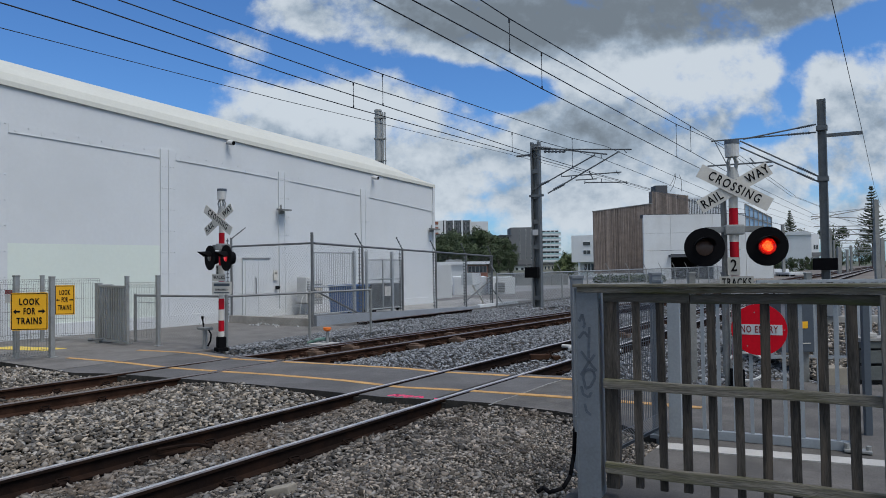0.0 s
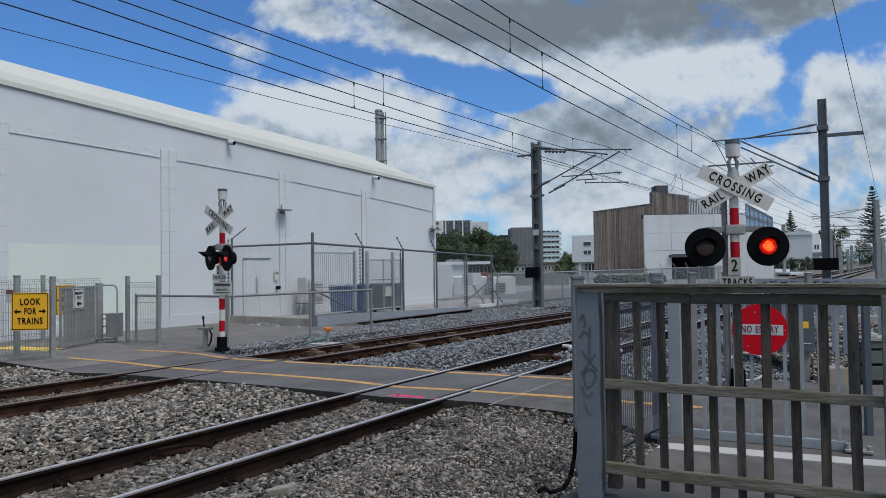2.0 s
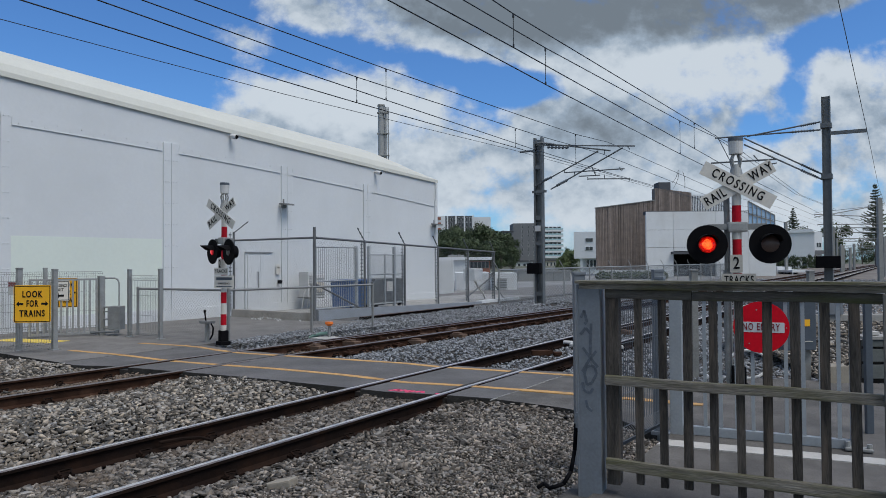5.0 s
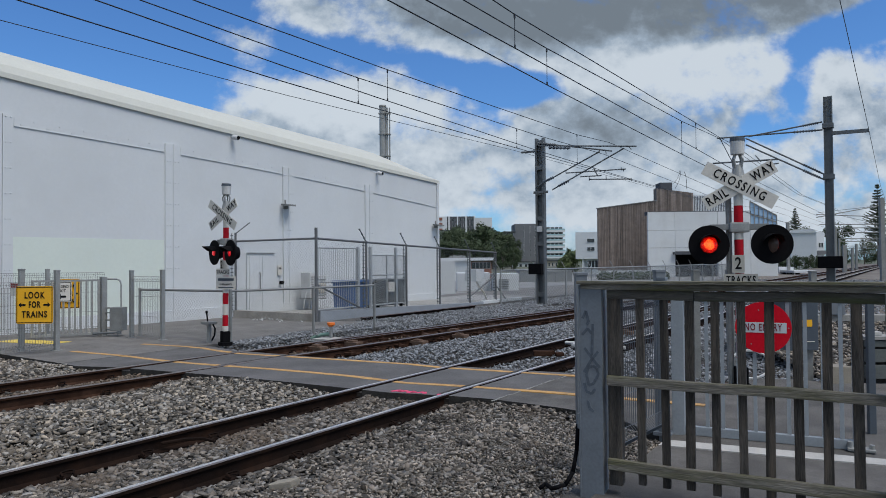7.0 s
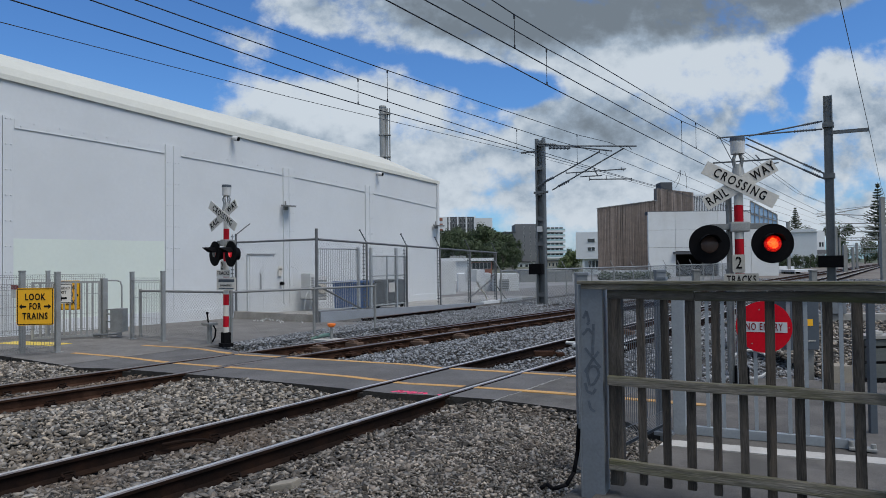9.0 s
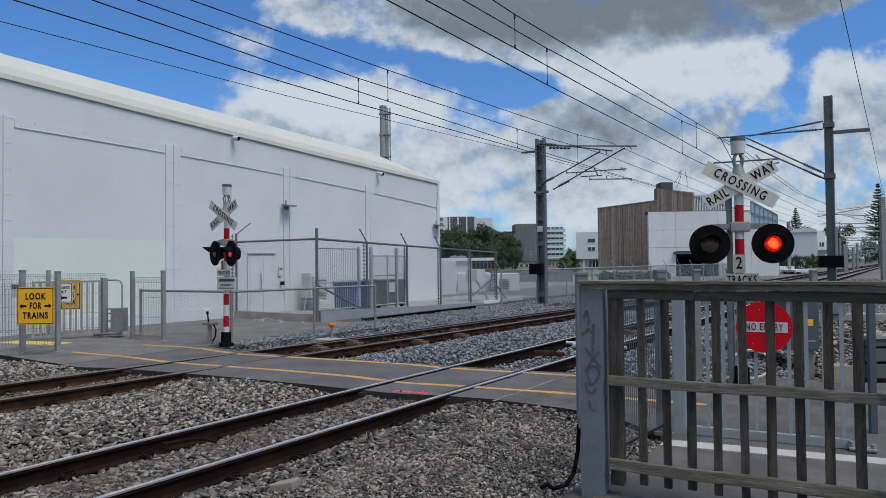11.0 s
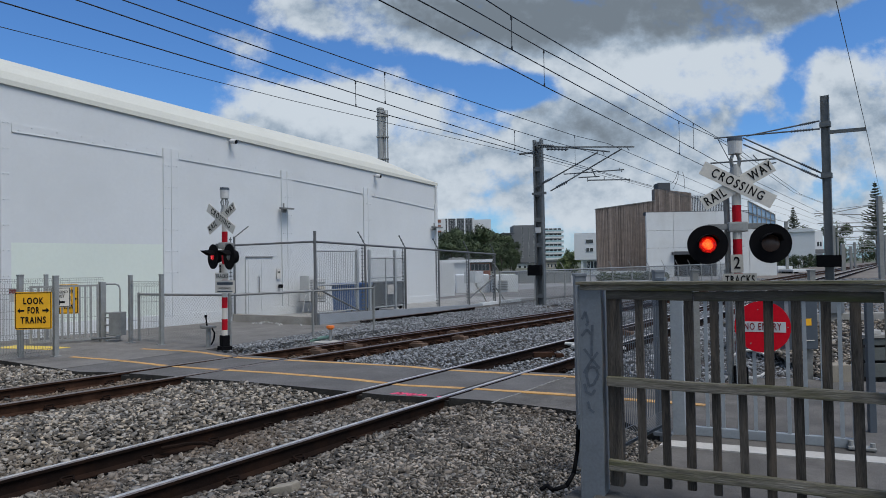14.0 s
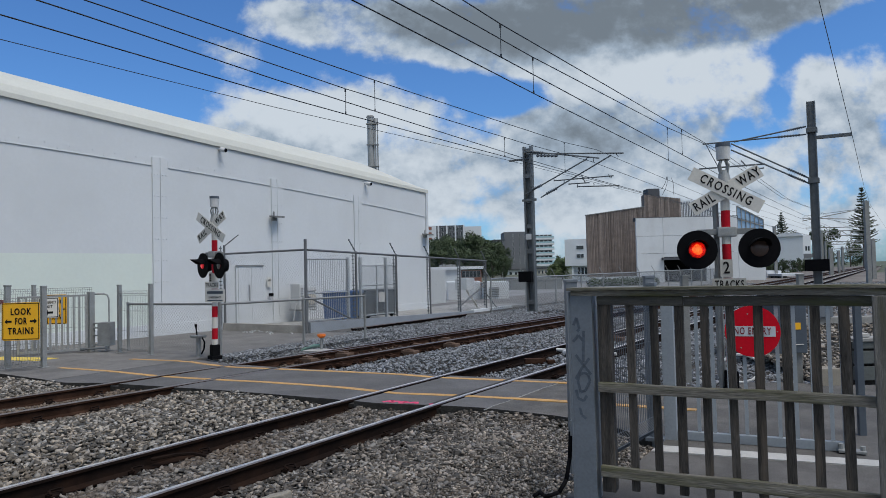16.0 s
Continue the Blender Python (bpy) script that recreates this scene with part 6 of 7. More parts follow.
def wire_run(label, knots, r=0.009):
    """One overhead wire through its supports, with a slight sag."""
    cu = bpy.data.curves.new("wire", "CURVE")
    cu.dimensions = "3D"
    cu.bevel_depth, cu.bevel_resolution = r, 1
    sp = cu.splines.new("POLY")
    sp.points.add(len(knots) - 1)
    for p, k in zip(sp.points, knots):
        p.co = (*k, 1)
    ob = new("overhead_wire", cu)
    cu.materials.append(M["wire"])
    return tagged(ob, label, "wire", "overhead wires")


def run(x0, z0, y0, x1, z1, y1, sag=0.0, more=()):
    pts = []
    for i in range(25):
        f = i / 24
        y = y0 + (y1 - y0) * f
        pts.append((x0 + (x1 - x0) * f, y, z0 + (z1 - z0) * f - sag * 4 * f * (1 - f)))
    return pts + list(more)


wire_run("dark contact wire over the near track", [(-5.05, -20.00, 4.99), (-5.05, 6.28, 4.67), (-5.05, 10.73, 4.58), (-5.05, 19.37, 4.48), (-5.05, 25.15, 4.45), (-4.80, 42.00, 4.40), (-4.65, 60.00, 4.45), (-3.25, 130.00, 4.45)])
wire_run("dark catenary wire over the near track", [(-5.05, -20.00, 5.16), (-5.05, 7.99, 5.21), (-5.05, 10.71, 5.22), (-5.05, 19.43, 5.41), (-5.05, 23.79, 5.61), (-5.05, 25.15, 5.60), (-4.80, 42.00, 5.15), (-4.65, 60.00, 5.60), (-3.25, 130.00, 5.60)])
wire_run("dark contact wire over the near track", [(-4.75, -20.00, 4.73), (-4.75, 6.65, 4.72), (-4.75, 8.97, 4.72), (-4.75, 19.72, 4.65), (-4.75, 25.15, 4.60), (-4.50, 42.00, 4.55), (-4.35, 60.00, 4.60), (-2.95, 130.00, 4.60)])
wire_run("dark catenary wire over the near track", [(-4.75, -20.00, 5.55), (-4.75, 8.28, 5.24), (-4.75, 8.98, 5.23), (-4.75, 19.77, 5.38), (-4.75, 23.02, 5.42), (-4.75, 25.15, 5.50), (-4.50, 42.00, 5.05), (-4.35, 60.00, 5.50), (-2.95, 130.00, 5.50)])
wire_run("dark contact wire over the far track", [(-8.70, -20.00, 4.90), (-8.70, 3.79, 4.70), (-8.70, 8.08, 4.63), (-8.70, 9.95, 4.62), (-8.70, 14.99, 4.63), (-8.70, 23.10, 4.65), (-8.45, 42.00, 4.60), (-8.30, 60.00, 4.65), (-6.90, 130.00, 4.65)])
wire_run("dark catenary wire over the far track", [(-8.70, -20.00, 5.46), (-8.70, 5.36, 5.20), (-8.70, 8.09, 5.15), (-8.70, 9.95, 5.12), (-8.70, 17.95, 5.18), (-8.70, 23.10, 5.30), (-8.45, 42.00, 4.85), (-8.30, 60.00, 5.30), (-6.90, 130.00, 5.30)])
wire_run("dark contact wire over the far track", [(-8.50, -20.00, 5.40), (-8.50, 4.64, 4.92), (-8.50, 7.90, 4.82), (-8.50, 10.61, 4.77), (-8.50, 17.34, 4.66), (-8.50, 23.10, 4.62), (-8.25, 42.00, 4.57), (-8.10, 60.00, 4.62), (-6.70, 130.00, 4.62)])
wire_run("dark catenary wire over the far track", [(-8.50, -20.00, 5.32), (-8.50, 6.08, 5.38), (-8.50, 10.61, 5.40), (-8.50, 14.39, 5.45), (-8.50, 20.19, 5.54), (-8.50, 23.10, 5.70), (-8.25, 42.00, 5.25), (-8.10, 60.00, 5.70), (-6.70, 130.00, 5.70)])
wire_run("dark return wire on the mast brackets", [(-11.80, -20.00, 5.42), (-11.80, 4.99, 5.43), (-11.80, 10.96, 5.44), (-11.80, 22.20, 5.63), (-11.55, 42.00, 5.61), (-11.40, 60.00, 5.66), (-10.00, 130.00, 5.66)], 0.007)
wire_run("thin feeder wire on the mast outrigger", [(-0.77, 10.45, 5.89), (-0.92, 15.15, 6.57), (-0.80, 25.15, 5.55), (-1.00, 47.39, 5.82), (-0.9, 60, 5.6), (0.5, 130, 5.6)], 0.008)

for knots in (((-12.41, 47.06, 7.596), (-12.48, 47.02, 7.076), (-12.77, 46.82, 6.734)), ((-12.38, 47.08, 7.596), (-12.33, 47.12, 7.074), (-12.69, 46.88, 6.386)), ((-12.15, 47.24, 7.522), (-11.99, 47.35, 6.98), (-12.06, 47.3, 6.374))):
    a, b, c = (Vector(k) for k in knots)
    wire_run("looped jumper cable hanging from the distant catenary", [tuple(a * (1 - f) ** 2 + b * 2 * f * (1 - f) + c * f * f) for f in (0, 0.12, 0.25, 0.38, 0.5, 0.62, 0.75, 0.88, 1)], 0.014)


def dropper(x, y, z0, z1):
    bm = BM()
    rod(bm, (0, 0, z0), (0, 0, z1), 0.006, sides=5)
    rod(bm, (0, 0, z0), (0, 0, z0 + 0.05), 0.014, sides=6)
    rod(bm, (0, 0, z1 - 0.06), (0, 0, z1), 0.016, sides=6)
    o = part("dropper", bm, M["wire"])
    o.matrix_basis = Matrix.Translation((x, y, 0))
    tagged(o, "thin dropper wire between catenary and contact wire", "dropper", "wire droppers")


for x, y, z0, z1 in ((-4.75, 8.98, 4.72, 5.23), (-5.05, 10.72, 4.58, 5.22), (-5.05, 19.4, 4.48, 5.40), (-4.75, 19.75, 4.65, 5.37), (-8.7, 9.95, 4.62, 5.12), (-8.5, 10.61, 4.77, 5.40),
                     (-8.7, 16.5, 4.63, 5.15), (-8.5, 20.2, 4.62, 5.54)):
    dropper(x, y, z0, z1)


def far_mast(lat, depth, z, w=0.28, arms=()):
    t = thing("line_mast", town_pose(lat, depth), "grey steel line mast far down the track", "mast", "overhead line masts")
    bm = BM()
    box(bm, -w / 2, w / 2, -0.12, 0.12, -0.5, z, 0.01)
    part("column", bm, M["galv_dull"], t)
    for i, (x, za, zb) in enumerate(arms):
        bm = BM()
        rod(bm, (0, 0, za), (x, 0, zb), 0.03)
        part("arm", bm, M["galv_dull"], t)
    return t


far_mast(30.150, 47, 5.703, 0.30, [(-4.5, 5.2, 4.4), (-4.5, 4.4, 4.6), (-4.3, 3.9, 3.9)])
far_mast(38.940, 60, 3.457, 0.35)


def gantry(x_a, x_b, depth, z, deep):
    t = thing("signal_gantry", town_pose(x_a, depth), "grey lattice gantry over the distant tracks", "gantry", "gantries over the distant line")
    L = x_b - x_a
    for x in (0, L):
        bm = BM()
        box(bm, x - 0.15, x + 0.15, -0.15, 0.15, -0.5, z + 0.1, 0.01)
        part("leg", bm, M["galv_dull"], t)
    bm = BM()
    for zz in (z, z - deep):
        bar(bm, (0, 0, zz), (L, 0, zz), 0.12, 0.12)
    n = max(4, int(L / 0.9))
    for i in range(n):
        a, b = (z, z - deep) if i % 2 else (z - deep, z)
        bar(bm, (L * i / n, 0, a), (L * (i + 1) / n, 0, b), 0.06, 0.06)
    part("beam", bm, M["galv_dull"], t)


gantry(57.316, 64.316, 100, 6.047, 0.7)
gantry(72.270, 79.770, 125, 5.201, 0.5)
gantry(87.474, 95.474, 150, 4.312, 0.5)
gantry(105.869, 114.269, 180, 3.521, 0.6)
far_mast(37.737, 75, 5.605, 0.3)
far_mast(48.024, 82, 3.123, 0.45)
far_mast(56.746, 95, 3.050, 0.3)
far_mast(63.332, 105, 3.818, 0.3)
wire_run("far cross-span wire between the masts", [(-6.12, 68.06, 5.61), (-1.04, 55.81, 5.19)], 0.015)
wire_run("far cross-span wire between the masts", [(-4.88, 68.89, 5.45), (-1.36, 71.27, 4.46)], 0.015)


# ---- town behind the line ----
def block(name, lat0, lat1, depth, deep, z0, z1, mat, label, category="building", turn=0.0, group=""):
    t = thing(name, town_pose(lat0, depth, 0, turn), label, category, group)
    bm = BM()
    box(bm, 0, lat1 - lat0, 0, deep, z0, z1)
    part("wall", bm, M[mat], t)
    return t, lat1 - lat0


def add(t, name, x0, x1, y0, y1, z0, z1, mat, bevel=0.0, label=""):
    bm = BM()
    box(bm, x0, x1, y0, y1, z0, z1, bevel)
    return part(name, bm, M[mat], t, label)


def window(t, x0, x1, z0, z1, mat="glass_dark", frame="apt_white", y=0.0, mull=0):
    f = add(t, "window", x0, x1, y - 0.05, y + 0.10, z0, z1, frame)
    w = 0.06 * min(1.0, (z1 - z0))
    n = mull + 1
    for i in range(n):
        a, b = x0 + (x1 - x0) * i / n, x0 + (x1 - x0) * (i + 1) / n
        g = add(f, "pane", a + w, b - w, y - 0.06, y - 0.03, z0 + w, z1 - w, mat)
    return f


def timber_hall():
    D = 70.0
    x0, x1 = 15.623, 21.805
    zb = 0.532
    za, zc = 6.915, 7.674
    t = thing("timber_hall", town_pose(x0, D), "hall clad in upright brown timber boards with a sloping roof", "building")
    W = x1 - x0
    n = 84
    add(t, "core", 3.2, W - 0.02, 0.1, 10, -0.5, za - 0.05, "apt_dark")
    rng = random.Random(3)
    for i in range(n):
        a, b = W * i / n, W * (i + 1) / n
        top = za + (zc - za) * (i + 0.5) / n
        off = rng.choice((0.0, 0.03, 0.05))
        bm = BM()
        box(bm, a + 0.006, b - 0.006, -0.05 - off, 0.1, zb, top)
        part("board", bm, M["timber_clad"], t)
    bm = BM()
    bar(bm, (-0.05, 0, za + 0.03), (W, 0, zc + 0.03), 0.3, 0.08)
    part("roof_edge", bm, M["galv_dull"], t)
    add(t, "plinth", 16.206 - x0, W, -0.15, 0.05, -0.5, zb - 0.01, "apt_white")
    # upper block
    u0, u1 = 22.679, 26.633
    t2 = thing("rooftop_block", town_pose(u0, 73), "brown timber-clad rooftop block with a slatted screen", "building")
    zt0, zt1, zl = 9.276, 8.753, 5.608
    W = u1 - u0
    for i in range(20):
        a, b = W * i / 20, W * (i + 1) / 20
        bm = BM()
        box(bm, a + 0.008, b - 0.008, -0.05 - rng.choice((0, 0.03)), 1.0, zl, zt0 + (zt1 - zt0) * (i + 0.5) / 20)
        part("board", bm, M["timber_clad"], t2)
    add(t2, "roof_plant", 23.227 - u0, 24.504 - u0, 0.3, 2, zt0 - 0.5, 9.934, "apt_dark")
    s1 = 30.770 - u0
    add(t2, "screen_back", W, s1, 0.4, 1.0, zl, 8.433, "glass_dark")
    for i in range(24):
        x = W + (s1 - W) * (i + 0.3) / 24
        bm = BM()
        box(bm, x, x + 0.08, 0.1, 0.2, zl, 8.555)
        part("slat", bm, M["apt_white"], t2)


timber_hall()


def white_block():
    D = 66.0
    x0, x1 = 19.624, 32.219
    t = thing("white_warehouse", town_pose(x0, D), "white concrete panel warehouse with a dark open door", "building")
    W = x1 - x0
    zt, zb = 6.231, -0.5
    zs = 7.183
    g0, g1 = 22.319 - x0, 26.390 - x0
    gz = 2.067
    cuts = [0, 22.264 - x0, g1 + 0.02, 29.579 - x0, W]
    rows = [zb, 2.737, 4.442, zt]
    for i in range(4):
        for j in range(3):
            a, b, c, d = cuts[i], cuts[i + 1], rows[j], rows[j + 1]
            if i == 1 and j == 0:
                c = gz + 0.3
            if i == 3 and j == 2:
                d = 4.750
            add(t, "panel", a + 0.012, b - 0.012, -0.02, 0.3, c + 0.012, d - 0.012, "panel_white")
    add(t, "core", 4.5, W - 0.02, 7.0, 12, zb, zt - 0.4, "apt_dark")
    add(t, "roof", 0.0, W * 0.8, 0.1, 1.0, zt - 0.3, zt + 0.05, "apt_dark")
    add(t, "door_head", g0 - 0.3, g1 + 0.3, -0.5, 0.0, gz, gz + 0.25, "apt_dark")
    add(t, "dark_interior", g0, g1, 4.0, 4.2, zb, gz + 0.3, "black")
    add(t, "interior_ceiling", g0 - 0.2, g1 + 0.2, 0.31, 4.2, gz + 0.31, gz + 0.5, "apt_dark")
    for x in (g0 - 0.2, g1 + 0.05):
        add(t, "interior_wall", x, x + 0.15, 0.31, 4.2, zb, gz + 0.3, "apt_dark")
    # glazed stair rising behind
    s = thing("glazed_stair", town_pose(29.803, 66.5), "glass and steel stair enclosure on the warehouse roof", "stair")
    L = 32.407 - 29.803
    za, zc, zlow = 7.226, 5.817, 4.447
    for i in range(7):
        x = L * i / 6
        bm = BM()
        bar(bm, (x, 0, zlow), (x, 0, za + (zc - za) * i / 6), 0.07, 0.07)
        part("mullion", bm, M["galv"], s)
    for f in (0.0, 0.45):
        bm = BM()
        bar(bm, (0, 0, za - f * (za - zlow)), (L, 0, zc - f * (zc - zlow)), 0.10, 0.10)
        part("transom", bm, M["galv_dull"], s)
    bm = BM()
    v = [bm.verts.new(p) for p in ((0, 0.03, zlow), (L, 0.03, zlow), (L, 0.03, zc), (0, 0.03, za), (0, 0.06, zlow), (L, 0.06, zlow), (L, 0.06, zc), (0, 0.06, za))]
    for q in ((0, 1, 2, 3), (7, 6, 5, 4), (0, 4, 5, 1), (2, 6, 7, 3), (1, 5, 6, 2), (0, 3, 7, 4)):
        bm.faces.new([v[i] for i in q])
    part("glazing", bm, M["glass_blue"], s, "pale blue glazing")


M["glass_teal"] = material("pale_teal_glass", (0.32, 0.47, 0.50), 0.15, vary=0.08, scale=1, fine=5, bump=0, spec=0.7)
M["glass_blue"] = material("pale_blue_glass", (0.25, 0.40, 0.58), 0.1, vary=0.1, scale=1, fine=5, bump=0, spec=0.8)
white_block()


def white_house():
    D = 95.0
    x0, x1 = 18.114, 21.519
    t, W = block("white_house", x0, x1, D, 10, 1.814, 5.546, "apt_white", "white cubic house with a recessed ground floor", turn=-12)
    window(t, 19.698 - x0, 20.727 - x0, 4.102, 4.656)
    window(t, 19.698 - x0, 20.727 - x0, 2.915, 3.469, mull=1)
    add(t, "ground_floor", 19.302 - x0, W, 0.8, 9, -0.5, 1.814 - 0.005, "apt_white")
    window(t, 19.777 - x0, 21.202 - x0, 0.382, 1.648, y=0.8, mull=2)
    add(t, "column", 18.985 - x0, 19.302 - x0, 0.2, 0.6, -0.5, 1.814 - 0.005, "apt_white")


white_house()


def apartments():
    D = 380.0
    x0, x1 = 38.576, 56.308
    zt, zb = 22.677, -2
    t, W = block("apartment_tower", x0, x1, D, 20, zb, zt, "apt_grey", "grey clad apartment block with white balconies", group="apartment blocks on the hill")
    for a in (921, 931, 941):
        f = 43.325 - x0 if a == 921 else (46.809 - x0 if a == 931 else 49.658 - x0)
        for k in range(7):
            z = zt - 1.2 - k * 2.55
            window(t, f, f + 0.6, z - 1.6, z, frame="apt_white")
    xb, xe = 56.308 - x0, 65.808 - x0
    zt2 = 20.903
    zl = 3.174
    add(t, "wing", xb, xe, 2.0, 20, zb, zt2, "apt_white")
    n = 6
    for k in range(n):
        z0 = zl + (zt2 - zl) * k / n
        h = (zt2 - zl) / n
        b = add(t, "balcony", xb, xe + 0.8, -0.5, 2.0, z0, z0 + h * 0.36, "apt_white")
        for i in range(4):
            a, c = xb + (xe - xb) * i / 4, xb + (xe - xb) * (i + 1) / 4
            window(t, a + 0.2, c - 0.2, z0 + h * 0.38, z0 + h * 0.95, y=1.95)
        add(t, "balcony_glass", xb + 0.1, xe + 0.7, -0.55, -0.51, z0 + h * 0.36, z0 + h * 0.62, "glass_teal")
    # block on the ridge
    x0, x1 = 0.654, 18.569
    zt = 30.485
    t, W = block("ridge_apartments", x0, x1, 430, 15, -1, zt, "apt_dark", "charcoal and white apartments on the ridge", group="apartment blocks on the hill")
    for k in range(3):
        for i in range(7):
            window(t, 0.8 + i * (W - 1) / 7, 0.8 + (i + 0.55) * (W - 1) / 7, zt - 3.4 - k * 3.2, zt - 1.0 - k * 3.2)
    for i in range(4):
        add(t, "fin", W * (0.05 + i * 0.3), W * (0.05 + i * 0.3) + 0.9, -0.6, 0.0, 5, zt + 0.2, "apt_white")
    x0, x1 = 19.002, 30.000
    block("pale_apartments", x0, x1, 440, 15, -1, 30.255, "apt_white", "pale apartment block behind the ridge", group="apartment blocks on the hill")
    x0, x1 = -6.437, 0.646
    t, W = block("brick_apartments", x0, x1, 425, 15, -1, 30.220, "apt_white", "white and orange apartments on the ridge", group="apartment blocks on the hill")
    for k in range(3):
        add(t, "brick_panel", 1.0, 4.2, -0.3, 0, 27.742 - k * 3.4, 29.512 - k * 3.4, "brick_red")


apartments()


def house(lat0, lat1, depth, z0, z1, mat, label, rows=1, cols=3):
    t, W = block("house", lat0, lat1, depth, 10, -1.0, z1, mat, label, group="houses below the ridge")
    add(t, "roof", -0.5, W + 0.5, -0.6, 10.4, z1 + 0.004, z1 + 0.5, "apt_dark")
    for r in range(rows):
        h = (z1 - z0) / rows
        for c in range(cols):
            window(t, W * (c + 0.25) / cols, W * (c + 0.75) / cols, z0 + h * (r + 0.35), z0 + h * (r + 0.8))


house(37.253, 42.462, 250, -1.349, 1.567, "beige", "beige house below the apartment block", 1, 4)
house(18.661, 33.111, 255, -2.118, 1.281, "apt_white", "long low white house under the trees", 1, 7)
house(29.989, 35.530, 350, 11.717, 16.674, "apt_grey", "dark house on the ridge", 2, 2)
house(-2.798, 4.352, 330, 13.065, 16.639, "apt_white", "pale house half hidden by trees", 1, 3)


def low_depot():
    D = 60.0
    x0, x1 = -0.408, 3.991
    t = thing("depot", town_pose(x0, D), "low depot with a white roof edge and red brick end", "building")
    W = x1 - x0
    zt = 1.653
    add(t, "wall", 0, 2.191 - x0, 0, 8, -0.5, zt, "panel_white")
    add(t, "brick_wall", 2.191 - x0 + 0.005, W, 0.1, 8, -0.5, zt - 0.1, "brick_red")
    add(t, "roof_edge", -0.1, W + 0.2, -0.3, 8.2, zt, 1.903, "apt_white")
    window(t, 2.25 - x0, 3.92 - x0, 0.92, 1.50, frame="galv_dull", y=0.1, mull=4)
    for i in range(5):
        add(t, "roof_vent", 0.7 + i * 0.30, 0.95 + i * 0.30, 1, 1.3, 1.903, 2.10 + 0.05 * (i % 2), "galv")
    c = thing("site_cabin", town_pose(-0.288, 34), "off-white steel site cabin behind the fence", "cabin", "cabins behind the fence")
    add(c, "body", 0, 0.448 - -0.288, 0, 2.5, -0.4, 1.603, "panel_white", 0.02)
    c = thing("site_cabin", town_pose(2.635, 36), "off-white steel site cabin with a louvred vent", "cabin", "cabins behind the fence")
    w = 3.834 - 2.635
    add(c, "body", 0, w, 0, 2.5, -0.4, 0.891, "panel_white", 0.02)
    for i in range(6):
        add(c, "louvre", 0.15, w * 0.55, -0.05, 0.0, 0.55 - 0.09 * i, 0.60 - 0.09 * i, "galv_dull")
    c = thing("site_cabin", town_pose(0.596, 38), "pale grey container behind the compound fence", "cabin", "cabins behind the fence")
    add(c, "body", 0, 2.464 - 0.596, 0, 2.5, -0.4, 0.905, "apt_white", 0.02)
    for i in range(16):
        add(c, "rib", 0.1 + i * 0.11, 0.15 + i * 0.11, -0.03, 0.0, -0.3, 0.873, "apt_white")
    u = thing("utility_box", Matrix.Translation((-13.4, 21.9, 0)), "grey utility box with a white conduit behind the fence", "utility box")
    add(u, "box", -0.25, 0.25, -0.3, 0.3, 0.8, 1.25, "panel_white", 0.02)
    bm = BM()
    path_tube(bm, [(0, 0.1, 0.8), (0.05, 0.2, 0.6), (0.1, 0.5, 0.35), (0.1, 0.7, 0.1)], 0.04)
    part("conduit", bm, M["white"], u)


low_depot()


def line_fence():
    t = thing("chain_link_fence", (0, 0, 0), "grey chain-link fence along the far side of the line", "fence", "chain-link fences")
    a = Vector((-12.55, 22.082 + 0.3, 0))
    b = Vector((-11.6, 62.0, 0))
    at, L = along(a[:2], b[:2])
    z1 = 1.188
    chain_link("chain_link", L, -0.3, z1, 0.15, 0.0062, M["galv"], t, at)
    bm = BM()
    rod(bm, (0, 0, z1), (L, 0, z1), 0.03)
    part("top_rail", bm, M["galv"], t, at=at)
    for i in range(15):
        bm = BM()
        x = L * i / 14
        rod(bm, (x, 0, -0.4), (x, 0, z1 + 0.03), 0.035)
        rod(bm, (x, 0, z1), (x - 0.25, 0.1, z1 + 0.35), 0.018)
        part("post", bm, M["galv"], t, at=at)


line_fence()


def flue():
    t = thing("flue_stack", town_pose(-3.036, 34), "tall stainless flue pipes rising behind the shed", "flue")
    zt = 9.366
    bm = BM()
    rod(bm, (-0.10, 0, -0.4), (-0.10, 0, zt), 0.17, sides=16)
    a = part("flue_pipe", bm, M["galv"], t, smooth=False)
    bm = BM()
    rod(bm, (-0.10, 0, zt), (-0.10, 0, zt + 0.08), 0.20, 0.18, 16)
    part("cap", bm, M["galv_dull"], a)
    for x, w in ((0.13, 0.05), (0.25, 0.035)):
        bm = BM()
        rod(bm, (x, -0.05, -0.4), (x, -0.05, zt - 0.05), w, sides=10)
        part("flue_pipe", bm, M["galv"], t)
    for z in (zt - 0.35, zt - 1.4, zt - 2.5):
        add(t, "strap", -0.30, 0.30, -0.20, 0.05, z - 0.02, z + 0.02, "galv_dull")


flue()


